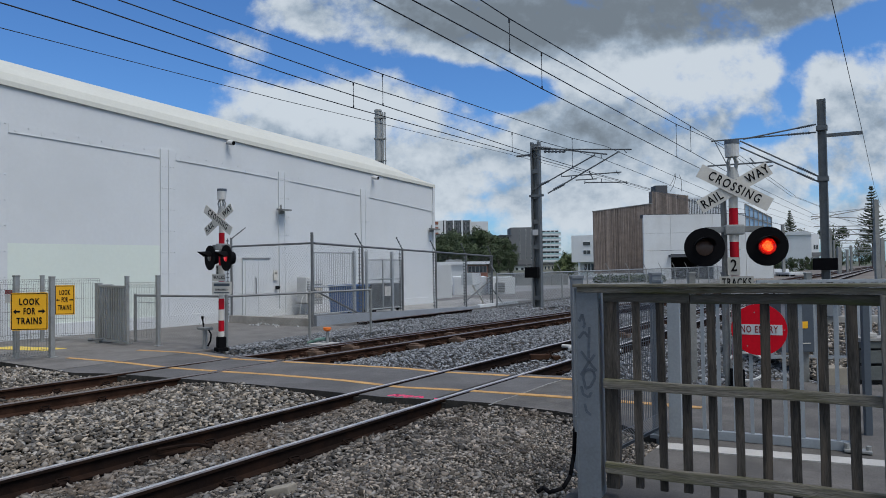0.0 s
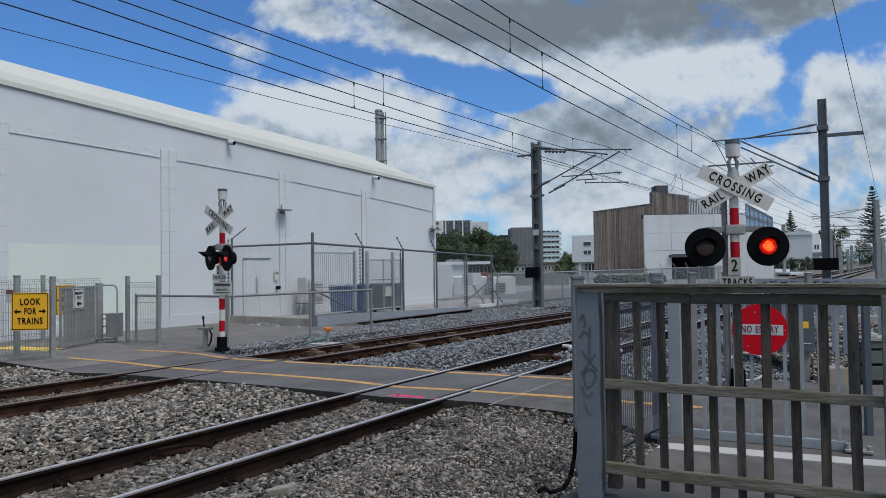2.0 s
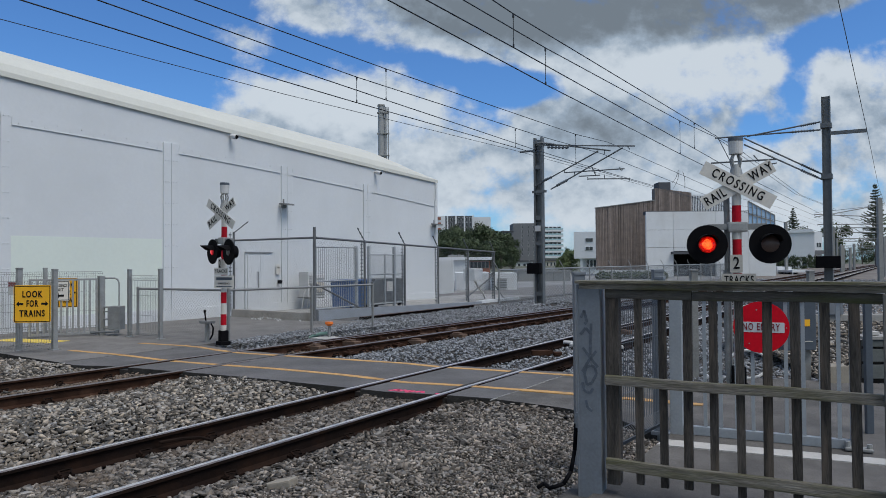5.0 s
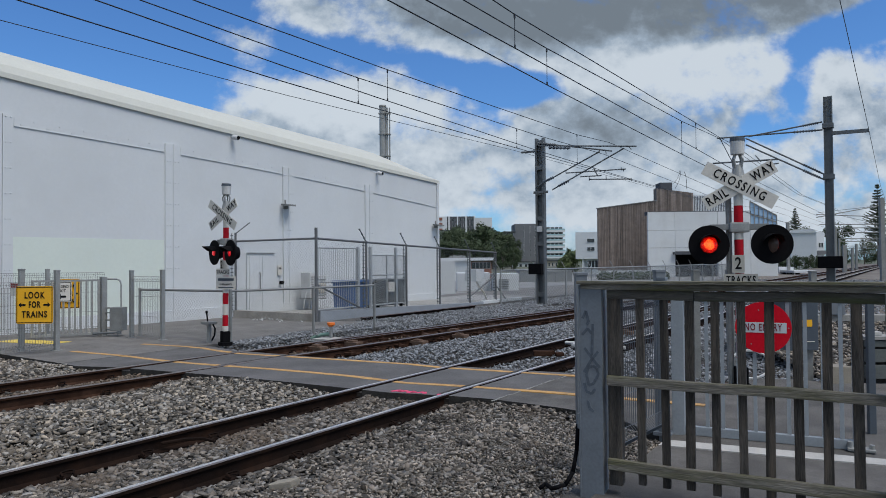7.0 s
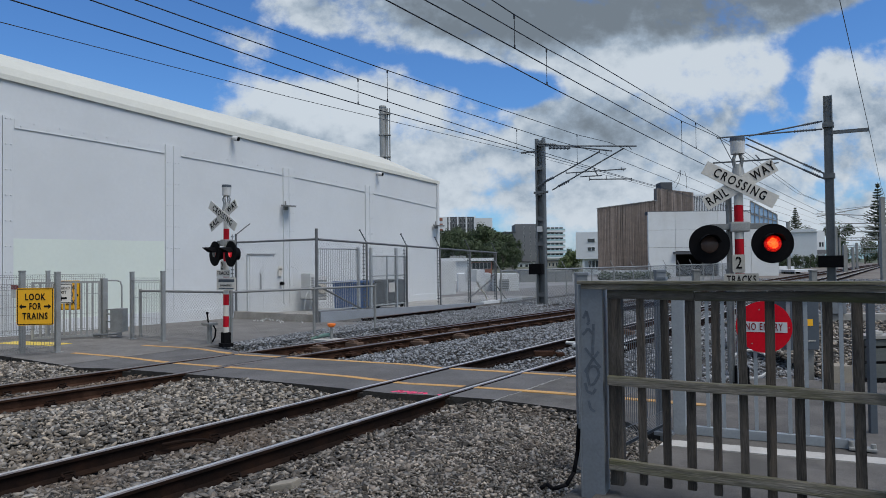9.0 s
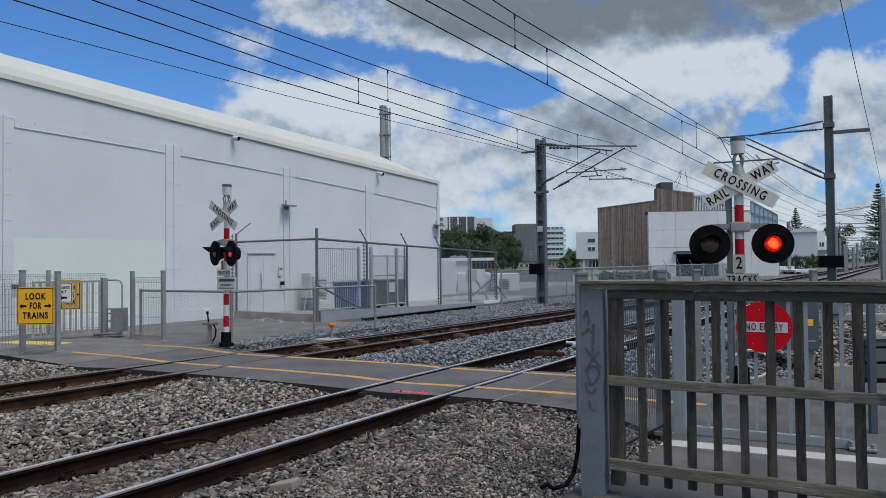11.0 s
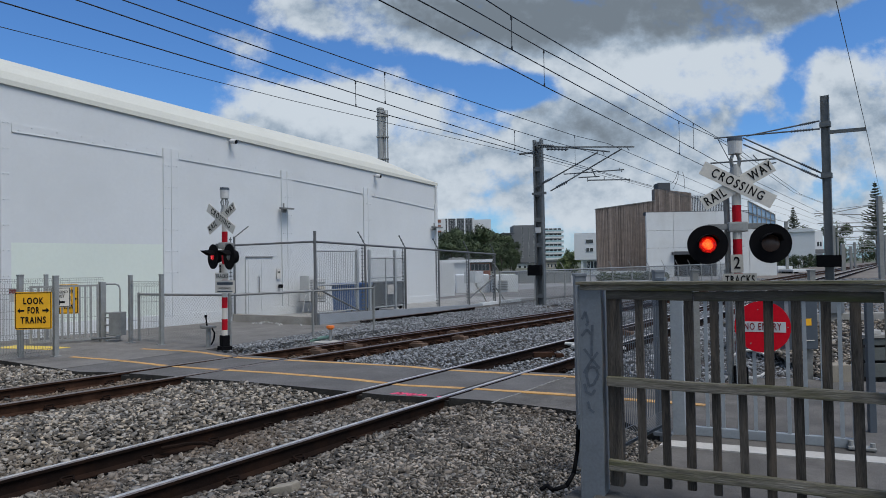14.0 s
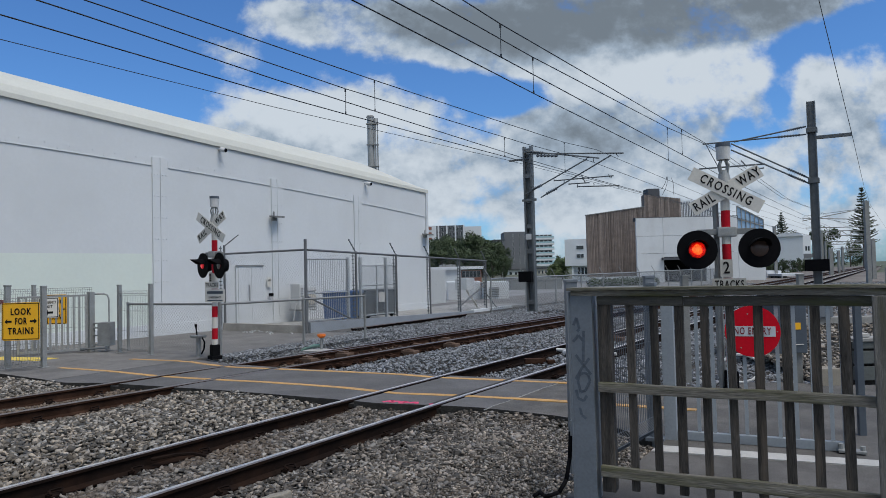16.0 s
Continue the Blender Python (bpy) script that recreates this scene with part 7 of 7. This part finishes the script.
# ---- trees ----
def crown_mesh(name, blobs, leaves, size, mat, seed, wide=1.0):
    """Many small leaf clumps over uneven lobes: blobs are (x, y, z, rx, rz)."""
    rng = np.random.RandomState(seed)
    verts, faces = [], []
    for k in range(leaves):
        bx_, by_, bz, r, rz = blobs[rng.randint(len(blobs))]
        d = rng.normal(size=3)
        d /= np.linalg.norm(d)
        f = rng.uniform(0.5, 1.12)
        c = np.array([bx_, by_, bz]) + d * np.array([r, r, rz]) * f
        n = d + rng.normal(size=3) * 0.5
        n /= np.linalg.norm(n)
        u = np.cross(n, rng.normal(size=3))
        u /= np.linalg.norm(u)
        v = np.cross(n, u)
        s = size * rng.uniform(0.6, 1.4)
        i = len(verts)
        for a, b, h in ((1, 0, 0), (0.3, 0.8 * wide, 0.25), (-0.8, 0.35, 0), (-0.5, -0.7 * wide, 0.2), (0.45, -0.6, 0)):
            verts.append(tuple(c + u * a * s + v * b * s + n * h * s))
        faces.append((i, i + 1, i + 2, i + 3, i + 4))
    me = bpy.data.meshes.new(name)
    me.from_pydata(verts, [], faces)
    me.materials.append(mat)
    return me


def tree(lat, depth, base, h, r, mat, label, seed, leaves=900, skirt=0.18):
    rng = random.Random(seed)
    t = thing("tree", town_pose(lat, depth, base), label, "tree", "trees behind the line")
    bm = BM()
    rod(bm, (0, 0, -1), (0, 0, h * 0.55), r * 0.09, r * 0.05, 8)
    for i in range(5):
        a = rng.uniform(0, 6.28)
        rod(bm, (0, 0, h * 0.35), (math.cos(a) * r * 0.6, math.sin(a) * r * 0.6, h * 0.7), r * 0.045, r * 0.02, 6)
    part("trunk", bm, M["bark"], t)
    blobs = [(0, 0, h * 0.7, r * 0.65, h * 0.26)]
    for i in range(14):
        a = rng.uniform(0, 6.28)
        q = rng.uniform(0.3, 0.8)
        blobs.append((math.cos(a) * r * q, math.sin(a) * r * q, h * rng.uniform(skirt, 0.88), r * rng.uniform(0.3, 0.5), h * rng.uniform(0.10, 0.2)))
    o = new("crown", crown_mesh("crown", blobs, int(leaves * 4.2), r * 0.062, mat, seed))
    o.parent = t


def hill():
    bm = BM()
    xs, ys = 15, 9
    W, Dp = 48.0, 60.0
    grid = []
    for j in range(ys):
        for i in range(xs):
            u, v = i / (xs - 1) * 2 - 1, j / (ys - 1) * 2 - 1
            z = 10 * max(0, 1 - u * u) * max(0, 1 - v * v) + 2 * noise.noise((u * 3, v * 3, 1)) - 1
            grid.append(bm.verts.new((u * W / 2, v * Dp / 2, z)))
    for j in range(ys - 1):
        for i in range(xs - 1):
            bm.faces.new((grid[j * xs + i], grid[j * xs + i + 1], grid[(j + 1) * xs + i + 1], grid[(j + 1) * xs + i]))
    o = part("hill", bm, M["grass"], smooth=True)
    o.matrix_basis = town_pose(6.421, 285)
    tagged(o, "grassy wooded hill behind the town", "hill", kind="structure")


hill()



tree(1.12, 230, -0.50, 14.08, 4.24, M['leaf'], 'dense dark green tree on the hill', 3, 900)
tree(5.52, 215, -0.50, 13.07, 4.20, M['leaf'], 'dense dark green tree on the hill', 4, 900)
tree(11.24, 205, -0.50, 13.36, 5.33, M['leaf'], 'dense dark green tree on the hill', 5, 900)
tree(16.42, 210, -0.50, 11.67, 4.55, M['leaf'], 'dense dark green tree on the hill', 6, 900)
tree(7.32, 180, -0.50, 8.55, 3.90, M['leaf'], 'dense dark green tree on the hill', 7, 900)
tree(1.67, 185, -0.50, 8.47, 3.60, M['leaf'], 'dense dark green tree on the hill', 8, 900)
tree(11.93, 175, -0.50, 7.74, 3.41, M['leaf'], 'dense dark green tree on the hill', 9, 900)
tree(22.29, 235, -0.50, 10.82, 3.06, M['leaf'], 'dense dark green tree on the hill', 10, 900)
tree(-1.53, 225, -0.50, 11.79, 2.93, M['leaf'], 'dense dark green tree on the hill', 11, 900)
tree(3.71, 160, -0.50, 6.78, 2.43, M['leaf'], 'dense dark green tree on the hill', 12, 900)
tree(9.19, 165, -0.50, 6.34, 2.51, M['leaf'], 'dense dark green tree on the hill', 13, 900)
tree(12.48, 150, -0.50, 5.40, 1.50, M['leaf'], 'thin grey-green tree by the fence', 14, 500)
tree(13.86, 140, -0.50, 4.23, 1.05, M['leaf'], 'thin grey-green tree by the fence', 15, 500)
tree(22.3, 120, -0.50, 4.3, 1.9, M['leaf_light'], 'mid-green bushy tree beside the white house', 16, 800)
tree(20.2, 118, -0.50, 3.0, 1.2, M['leaf_light'], 'mid-green bushy tree beside the white house', 17, 800)
tree(59.35, 330, -0.50, 8.5, 2.20, M['leaf'], 'mid-green bushy tree beside the white house', 18, 800)
tree(109.38, 190, -0.50, 12.72, 3.48, M['leaf'], 'broad dark tree beyond the line', 19, 900)
tree(111.26, 210, -0.50, 12.53, 3.15, M['leaf'], 'broad dark tree beyond the line', 20, 900)
tree(57.80, 118, -0.50, 2.86, 0.89, M['leaf'], 'clipped dark hedge tree beside the line', 21, 420)
tree(60.67, 122, -0.50, 2.67, 0.91, M['leaf'], 'clipped dark hedge tree beside the line', 22, 420)
tree(59.57, 118, -0.50, 2.45, 0.89, M['leaf'], 'clipped dark hedge tree beside the line', 23, 420)
tree(62.50, 122, -0.50, 2.87, 0.91, M['leaf'], 'clipped dark hedge tree beside the line', 24, 420)
tree(61.34, 118, -0.50, 2.63, 0.89, M['leaf'], 'clipped dark hedge tree beside the line', 25, 420)
tree(64.33, 122, -0.50, 2.44, 0.91, M['leaf'], 'clipped dark hedge tree beside the line', 26, 420)
tree(63.11, 118, -0.50, 2.81, 0.89, M['leaf'], 'clipped dark hedge tree beside the line', 27, 420)
tree(66.16, 122, -0.50, 2.62, 0.91, M['leaf'], 'clipped dark hedge tree beside the line', 28, 420)
tree(64.88, 118, -0.50, 2.40, 0.89, M['leaf'], 'clipped dark hedge tree beside the line', 29, 420)
tree(67.99, 122, -0.50, 2.81, 0.91, M['leaf'], 'clipped dark hedge tree beside the line', 30, 420)
tree(88.77, 160, -0.50, 2.66, 1.07, M['leaf'], 'dark shrub at the bend of the line', 31, 450)
tree(116.82, 190, -0.50, 9.00, 2.22, M['leaf'], 'dark shrub at the bend of the line', 32, 450)
tree(117.63, 200, -0.50, 5.26, 2.33, M['leaf'], 'dark shrub at the bend of the line', 33, 450)
tree(126.80, 200, -0.50, 6.84, 2.00, M['leaf'], 'dark shrub at the bend of the line', 34, 450)
tree(14.40, 222, -0.50, 13.72, 4.44, M['leaf'], 'dense dark green tree on the hill', 60, 900)
tree(19.84, 225, -0.50, 12.33, 4.12, M['leaf'], 'dense dark green tree on the hill', 61, 900)
tree(10.76, 240, -0.50, 14.92, 4.40, M['leaf'], 'dense dark green tree on the hill', 62, 900)
tree(20.14, 200, -0.50, 8.83, 2.33, M['leaf'], 'dense dark green tree on the hill', 63, 900)
tree(7.31, 245, -0.50, 13.79, 4.08, M['leaf'], 'dense dark green tree on the hill', 64, 900)
tree(2.77, 210, -0.50, 11.44, 3.15, M['leaf'], 'dense dark green tree on the hill', 65, 900)
tree(13.91, 190, -0.50, 8.54, 3.17, M['leaf'], 'dense dark green tree on the hill', 66, 900)
tree(16.41, 170, -0.50, 6.12, 1.70, M['leaf'], 'dense dark green tree on the hill', 67, 900)
tree(-0.68, 195, -0.50, 9.50, 2.27, M['leaf'], 'dense dark green tree on the hill', 68, 900)


def hedge():
    t = thing("hedge", town_pose(13.2, 58), "low dark clipped hedge before the timber hall", "hedge")
    rng = random.Random(41)
    blobs = [(0.28 * i, rng.uniform(-0.2, 0.2), 0.12 + rng.uniform(-0.05, 0.08), 0.34, 0.42) for i in range(21)]
    o = new("crown", crown_mesh("crown", blobs, 5200, 0.075, M["leaf"], 41))
    o.parent = t
    for i in range(0, 21, 2):
        bm = BM()
        rod(bm, (0.28 * i, 0, -0.42), (0.28 * i, 0, 0.1), 0.03, 0.015, 6)
        part("stem", bm, M["bark"], t)


hedge()


def norfolk_pine(lat, depth, base, h, r, seed):
    """A tall pine with level whorls of drooping branches."""
    rng = random.Random(seed)
    t = thing("norfolk_pine", town_pose(lat, depth, base), "tall narrow pine with level whorled branches", "tree", "pines beyond the line")
    bm = BM()
    rod(bm, (0, 0, -1), (0, 0, h), r * 0.09, r * 0.012, 8)
    part("trunk", bm, M["bark"], t)
    verts, faces = [], []
    z = h * 0.30
    while z < h * 0.99:
        f = 1 - (z / h)
        reach = r * min(1.0, f * 1.9 + 0.04) * rng.uniform(0.82, 1.08)
        n = 7
        turn = rng.uniform(0, 6.28)
        for k in range(n):
            a = turn + 6.283 * k / n + rng.uniform(-0.15, 0.15)
            L = reach * rng.uniform(0.75, 1.1)
            lift = rng.uniform(-0.22, 0.22)
            m = max(5, int(L / (r * 0.045)))
            for j in range(m):
                q = (j + 0.6) / m
                c = Vector((math.cos(a) * L * q, math.sin(a) * L * q, z + lift * L * q + L * 0.22 * q * q + rng.uniform(-0.1, 0.1) * r * 0.35))
                s = r * 0.085 * (1.15 - 0.5 * q) * rng.uniform(0.7, 1.3)
                i = len(verts)
                e = Vector((-math.sin(a), math.cos(a), 0))
                o = Vector((math.cos(a), math.sin(a), 0.3))
                for p in (c + o * s * 1.4, c + e * s + Vector((0, 0, -s * 0.3)), c - o * s * 0.8, c - e * s + Vector((0, 0, -s * 0.3)), c + Vector((0, 0, s * 0.7))):
                    verts.append(tuple(p))
                faces.extend([(i, i + 1, i + 4), (i + 1, i + 2, i + 4), (i + 2, i + 3, i + 4), (i + 3, i, i + 4), (i, i + 3, i + 2, i + 1)])
        z += h * rng.uniform(0.026, 0.044)
    me = bpy.data.meshes.new("crown")
    me.from_pydata(verts, [], faces)
    me.materials.append(M["leaf_pine"])
    o = new("crown", me)
    o.parent = t


norfolk_pine(108.062, 170, -0.5, 20.985, 3.4, 5)
norfolk_pine(102.799, 200, -0.5, 16.893, 3.1, 6)


# ---- buildings and fences beyond the near gate ----
def right_side():
    D = 140.0
    x0, x1 = 71.026, 75.693
    t, W = block("white_gabled_house", x0, x1, D, 14, -0.5, 6.906, "apt_white", "tall white gabled house beyond the line", turn=-24)
    bm = BM()
    z0, z1 = 6.906, 7.606
    v = [bm.verts.new(p) for p in ((-0.2, -0.3, z0), (W + 0.2, -0.3, z0), (W * 0.85, -0.3, z1), (W * 0.1, -0.3, z1), (-0.2, 14, z0), (W + 0.2, 14, z0), (W * 0.85, 14, z1), (W * 0.1, 14, z1))]
    for q in ((0, 1, 2, 3), (7, 6, 5, 4), (3, 2, 6, 7), (0, 3, 7, 4), (1, 5, 6, 2), (0, 4, 5, 1)):
        bm.faces.new([v[i] for i in q])
    part("roof", bm, M["apt_white"], t)
    x2 = 79.023
    t, W = block("white_annex", 76.833, x2, 142, 10, -0.5, 7.187, "apt_white", "white annex with dark windows beyond the line")
    window(t, W * 0.42, W * 0.9, 3.874, 4.939, mull=1)
    add(t, "balcony", 0.0, W, -0.8, 0.0, 2.455, 3.283, "apt_grey")
    x0 = 36.675
    t, W = block("low_white_shed", x0, 38.300, 75, 6, -0.5, 0.672, "apt_white", "low white shed beside the line")
    for i in range(3):
        window(t, W * (0.25 + i * 0.24), W * (0.42 + i * 0.24), -0.328, 0.359)
    t, W = block("carport", 36.827, 39.167, 72, 5, 0.088, 0.328, "apt_white", "flat white carport roof over a dark bay")
    add(t, "dark_bay", 0.2, W - 0.2, 3.0, 3.2, -0.5, 0.088 - 0.005, "black")
    for x in (0.05, W - 0.15):
        add(t, "post", x, x + 0.1, 0.1, 0.2, -0.5, 0.088 - 0.005, "apt_white")
    # signal location case on a post behind the gate
    c = thing("signal_cabinet", town_pose(4.49, 8.6), "dark blue-grey signal case on a post with a yellow label", "cabinet")
    add(c, "case", -0.22, 0.20, 0, 0.28, 0.367, 0.991, "darkgrey", 0.012)
    add(c, "label_plate", 0.0, 0.12, -0.006, 0.0, 0.668, 0.754, "yellow")
    add(c, "latch_bar", 0.0, 0.15, -0.010, 0.0, 0.475, 0.483, "white")
    add(c, "leg", 0.09, 0.17, 0.08, 0.16, -0.05, 0.367 - 0.002, "galv_dull")
    c = thing("concrete_block", town_pose(4.70, 8.35), "low tan concrete block beside the signal case", "block")
    add(c, "block", 0, 0.25, 0, 0.25, -0.05, 0.20, "tan_concrete", 0.012)
    c = thing("relay_box", town_pose(7.227, 12.5), "grey relay box on a concrete wall", "cabinet")
    add(c, "box", -0.17, 0.09, 0, 0.3, 0.49, 0.890, "paintgrey", 0.015)
    add(c, "wall", -0.5, 1.6, 0.05, 0.25, 0.33, 0.487, "concrete", 0.02)
    bank = lambda u: -0.06 + 0.42 * min(1.0, max(0.0, (u - 9.2) / 3.2))
    verts, faces = [], []
    for i in range(9):
        for j in range(9):
            p = town(5.0 + 0.5 * i, 9.0 + 0.45 * j)
            verts.append((p.x, p.y, bank(9.0 + 0.45 * j) - 0.03 + 0.02 * noise.noise((i, j, 5))))
    for i in range(8):
        for j in range(8):
            faces.append((i * 9 + j, i * 9 + 9 + j, i * 9 + 10 + j, i * 9 + j + 1))
    me = bpy.data.meshes.new("stone_bank")
    me.from_pydata(verts, [], faces)
    me.materials.append(M["bed"])
    tagged(new("stone_bank", me), "bank of loose stones rising to the concrete wall", "bank", kind="structure")
    rng = random.Random(8)
    spots = []
    for _ in range(4200):
        lat, u = rng.uniform(5.0, 8.8), rng.uniform(9.0, 12.45)
        p = town(lat, u)
        spots.append((p.x, p.y, bank(u) + 0.01, rng.uniform(0.04, 0.09)))
    scatter("ballast", spots, M["ballast"], "loose grey and tan stones on the bank", 18)
    c = thing("slatted_crib", town_pose(5.23, 8.5), "grey slatted crib wall with a pale top edge", "retaining wall")
    for z0, z1 in ((0.415, 0.494), (0.227, 0.386), (0.018, 0.191)):
        add(c, "slat", 0, 0.80, 0, 0.06, z0, z1, "slat_grey", 0.008)
    add(c, "back", 0.02, 0.80, 0.08, 0.12, -0.05, 0.49, "bed")
    add(c, "edge", -0.01, 0.80, -0.02, 0.30, 0.505, 0.545, "concrete", 0.005)
    add(c, "cap_block", 0.10, 0.23, 0.05, 0.2, 0.55, 0.60, "pale_kerb", 0.01)
    # looped pale conduit on the ground behind the gate
    c = thing("conduit_loop", (-1.62, 9.25, 0), "pale looped plastic conduit at the foot of the signal", "conduit")
    bm = BM()
    pts = [(0.24 * math.cos(a), 0.12 * math.sin(a), 0.20 + 0.16 * math.sin(a)) for a in [i * 0.45 for i in range(14)]]
    path_tube(bm, pts, 0.017)
    part("tube", bm, M["offwhite"], c)
    for x, D, y0 in ((1.910, 6.1, 1.421), (1.016, 5.15, 1.420)):
        p = thing("fence_post", town_pose(x, D), "blue-grey capped steel post behind the timber fence", "post", "steel posts behind the fence")
        add(p, "post", -0.042, 0.042, -0.042, 0.042, -0.02, y0, "paintgrey", 0.004)
        add(p, "cap", -0.048, 0.048, -0.048, 0.048, y0 - 0.01, y0 + 0.015, "paintgrey", 0.006)
    p = thing("gate_stop_post", town_pose(3.693, 5.95), "dark steel stop post at the end of the gate", "post")
    add(p, "post", -0.03, 0.03, -0.02, 0.02, -0.02, 1.30, "darkgrey", 0.004)
    for x, D, y0 in ((3.408, 9.3, 1.372), (3.998, 9.6, 1.363), (5.651, 10.5, 1.327)):
        p = thing("fence_post", town_pose(x, D), "galvanised post of the path fence", "post", "steel posts behind the fence")
        add(p, "post", -0.042, 0.042, -0.042, 0.042, -0.3, y0, "galv_dull", 0.004)
        add(p, "cap", -0.05, 0.05, -0.05, 0.05, y0 - 0.01, y0 + 0.015, "galv_dull", 0.006)


def yard_units():
    """Grey panelled units that stand in the yard behind the line fence."""
    D = 54
    x0 = 5.797
    t = thing("container", town_pose(x0, D), "grey ribbed steel container in the yard", "container")
    W, zt = 9.982 - x0, 0.772
    add(t, "body", 0, W, 0, 2.4, -0.35, zt, "galv")
    n = 26
    for i in range(n):
        x = W * (i + 0.5) / n
        add(t, "rib", x - 0.045, x + 0.045, -0.05, 0.0, -0.2, zt - 0.15, "galv")
    for x in (0.0, W * 0.34, W * 0.67, W - 0.1):
        add(t, "frame_post", x, x + 0.1, -0.08, -0.051, -0.35, zt, "galv_dull")
    add(t, "top_rail", 0, W, -0.09, 0.0, zt - 0.14, zt + 0.02, "galv_dull")
    D = 37
    x0 = 2.523
    t = thing("plant_cabin", town_pose(x0, D), "pale grey plant cabin with a louvred panel", "cabin")
    W, zt = 3.694 - x0, 0.784
    add(t, "body", 0, W, 0, 1.6, -0.35, zt, "panel_white", 0.02)
    add(t, "roof", -0.05, W + 0.05, -0.06, 1.66, zt, zt + 0.07, "galv_dull", 0.01)
    for i in range(9):
        z = zt - 0.3 - i * 0.1
        add(t, "louvre", W * 0.45, W * 0.92, -0.03, 0.0, z - 0.03, z + 0.03, "galv_dull")
    add(t, "door", W * 0.06, W * 0.38, -0.03, 0.0, -0.2, zt - 0.15, "apt_white", 0.006)


right_side()
yard_units()



# ---- movements ----
def motions():
    # the far leaf swings from open along the path to shut
    swing = [(0, -23), (0.2, -18), (0.4, -12), (0.6, -6.5), (0.8, -1), (1.0, 3), (1.2, 7), (1.4, 12.5), (1.6, 18), (1.8, 24), (2.0, 31), (2.2, 37), (2.4, 42), (2.6, 47.5), (3.0, 60), (3.3, 72), (3.6, 82), (4.0, 88), (4.4, 89), (16, 89)]
    base = FAR_LEAF.matrix_basis.translation.copy()
    face = math.degrees(math.atan2(-base.y, -base.x))
    walk(FAR_LEAF, [(t, Matrix.Translation(base) @ pose(0, 0, 0, 0, 0, face - a)) for t, a in swing])
    base = NEAR_LEAF.matrix_basis.translation.copy()
    near = [(0, 204), (0.6, 200), (1.2, 193), (1.8, 183), (2.4, 168), (3.0, 150), (3.5, 122), (4.0, 98), (4.4, 86), (5.0, 82), (16, 82)]
    walk(NEAR_LEAF, [(t, Matrix.Translation(base) @ pose(0, 0, 0, 0, 0, a)) for t, a in near])

    # the lamps take turns: each disc shows its bright face, then turns it inwards; the relay is a little uneven
    period, first = 0.6926, 0.04
    for discs in (NEAR_DISCS, FAR_DISCS):
        for k, disc in enumerate(discs):
            at = disc.matrix_basis.copy()
            changes = []
            for n in range(-1, 24):
                c = first + n * period
                late = {11: 0.07, 19: 0.06}.get(n, 0.0)
                if k == 0:
                    changes += [(c - 0.05 + (0.08 if n in (13, 18) else 0.0), 1), (c + 0.335 + late * 0.6, 0)]
                else:
                    changes += [(c + 0.305 + late, 1), (c + period + 0.015 + (0.08 if n == 17 else 0.0), 0)]
            rows, angle = [], 0.0 if k else 180.0
            state = 0 if k == 0 else 1
            rows.append((0.0, angle))
            for when, lit in changes:
                if when < -0.03 or when > 16.0 or lit == state:
                    continue
                when = min(max(when, 0.05), 15.93)
                f = round(when * FPS) / FPS
                rows.append((f - 1.0 / FPS, angle))
                rows.append((f, angle + 60))
                rows.append((f + 1.0 / FPS, angle + 120))
                rows.append((f + 2.0 / FPS, angle + 180))
                angle += 180.0
                state = lit
            rows.append((16.0, angle))
            clean = {}
            for t, a in rows:
                clean[round(t * FPS)] = a
            walk(disc, [(f / FPS, at @ pose(0, 0, 0, 0, 0, a)) for f, a in sorted(clean.items())])


motions()
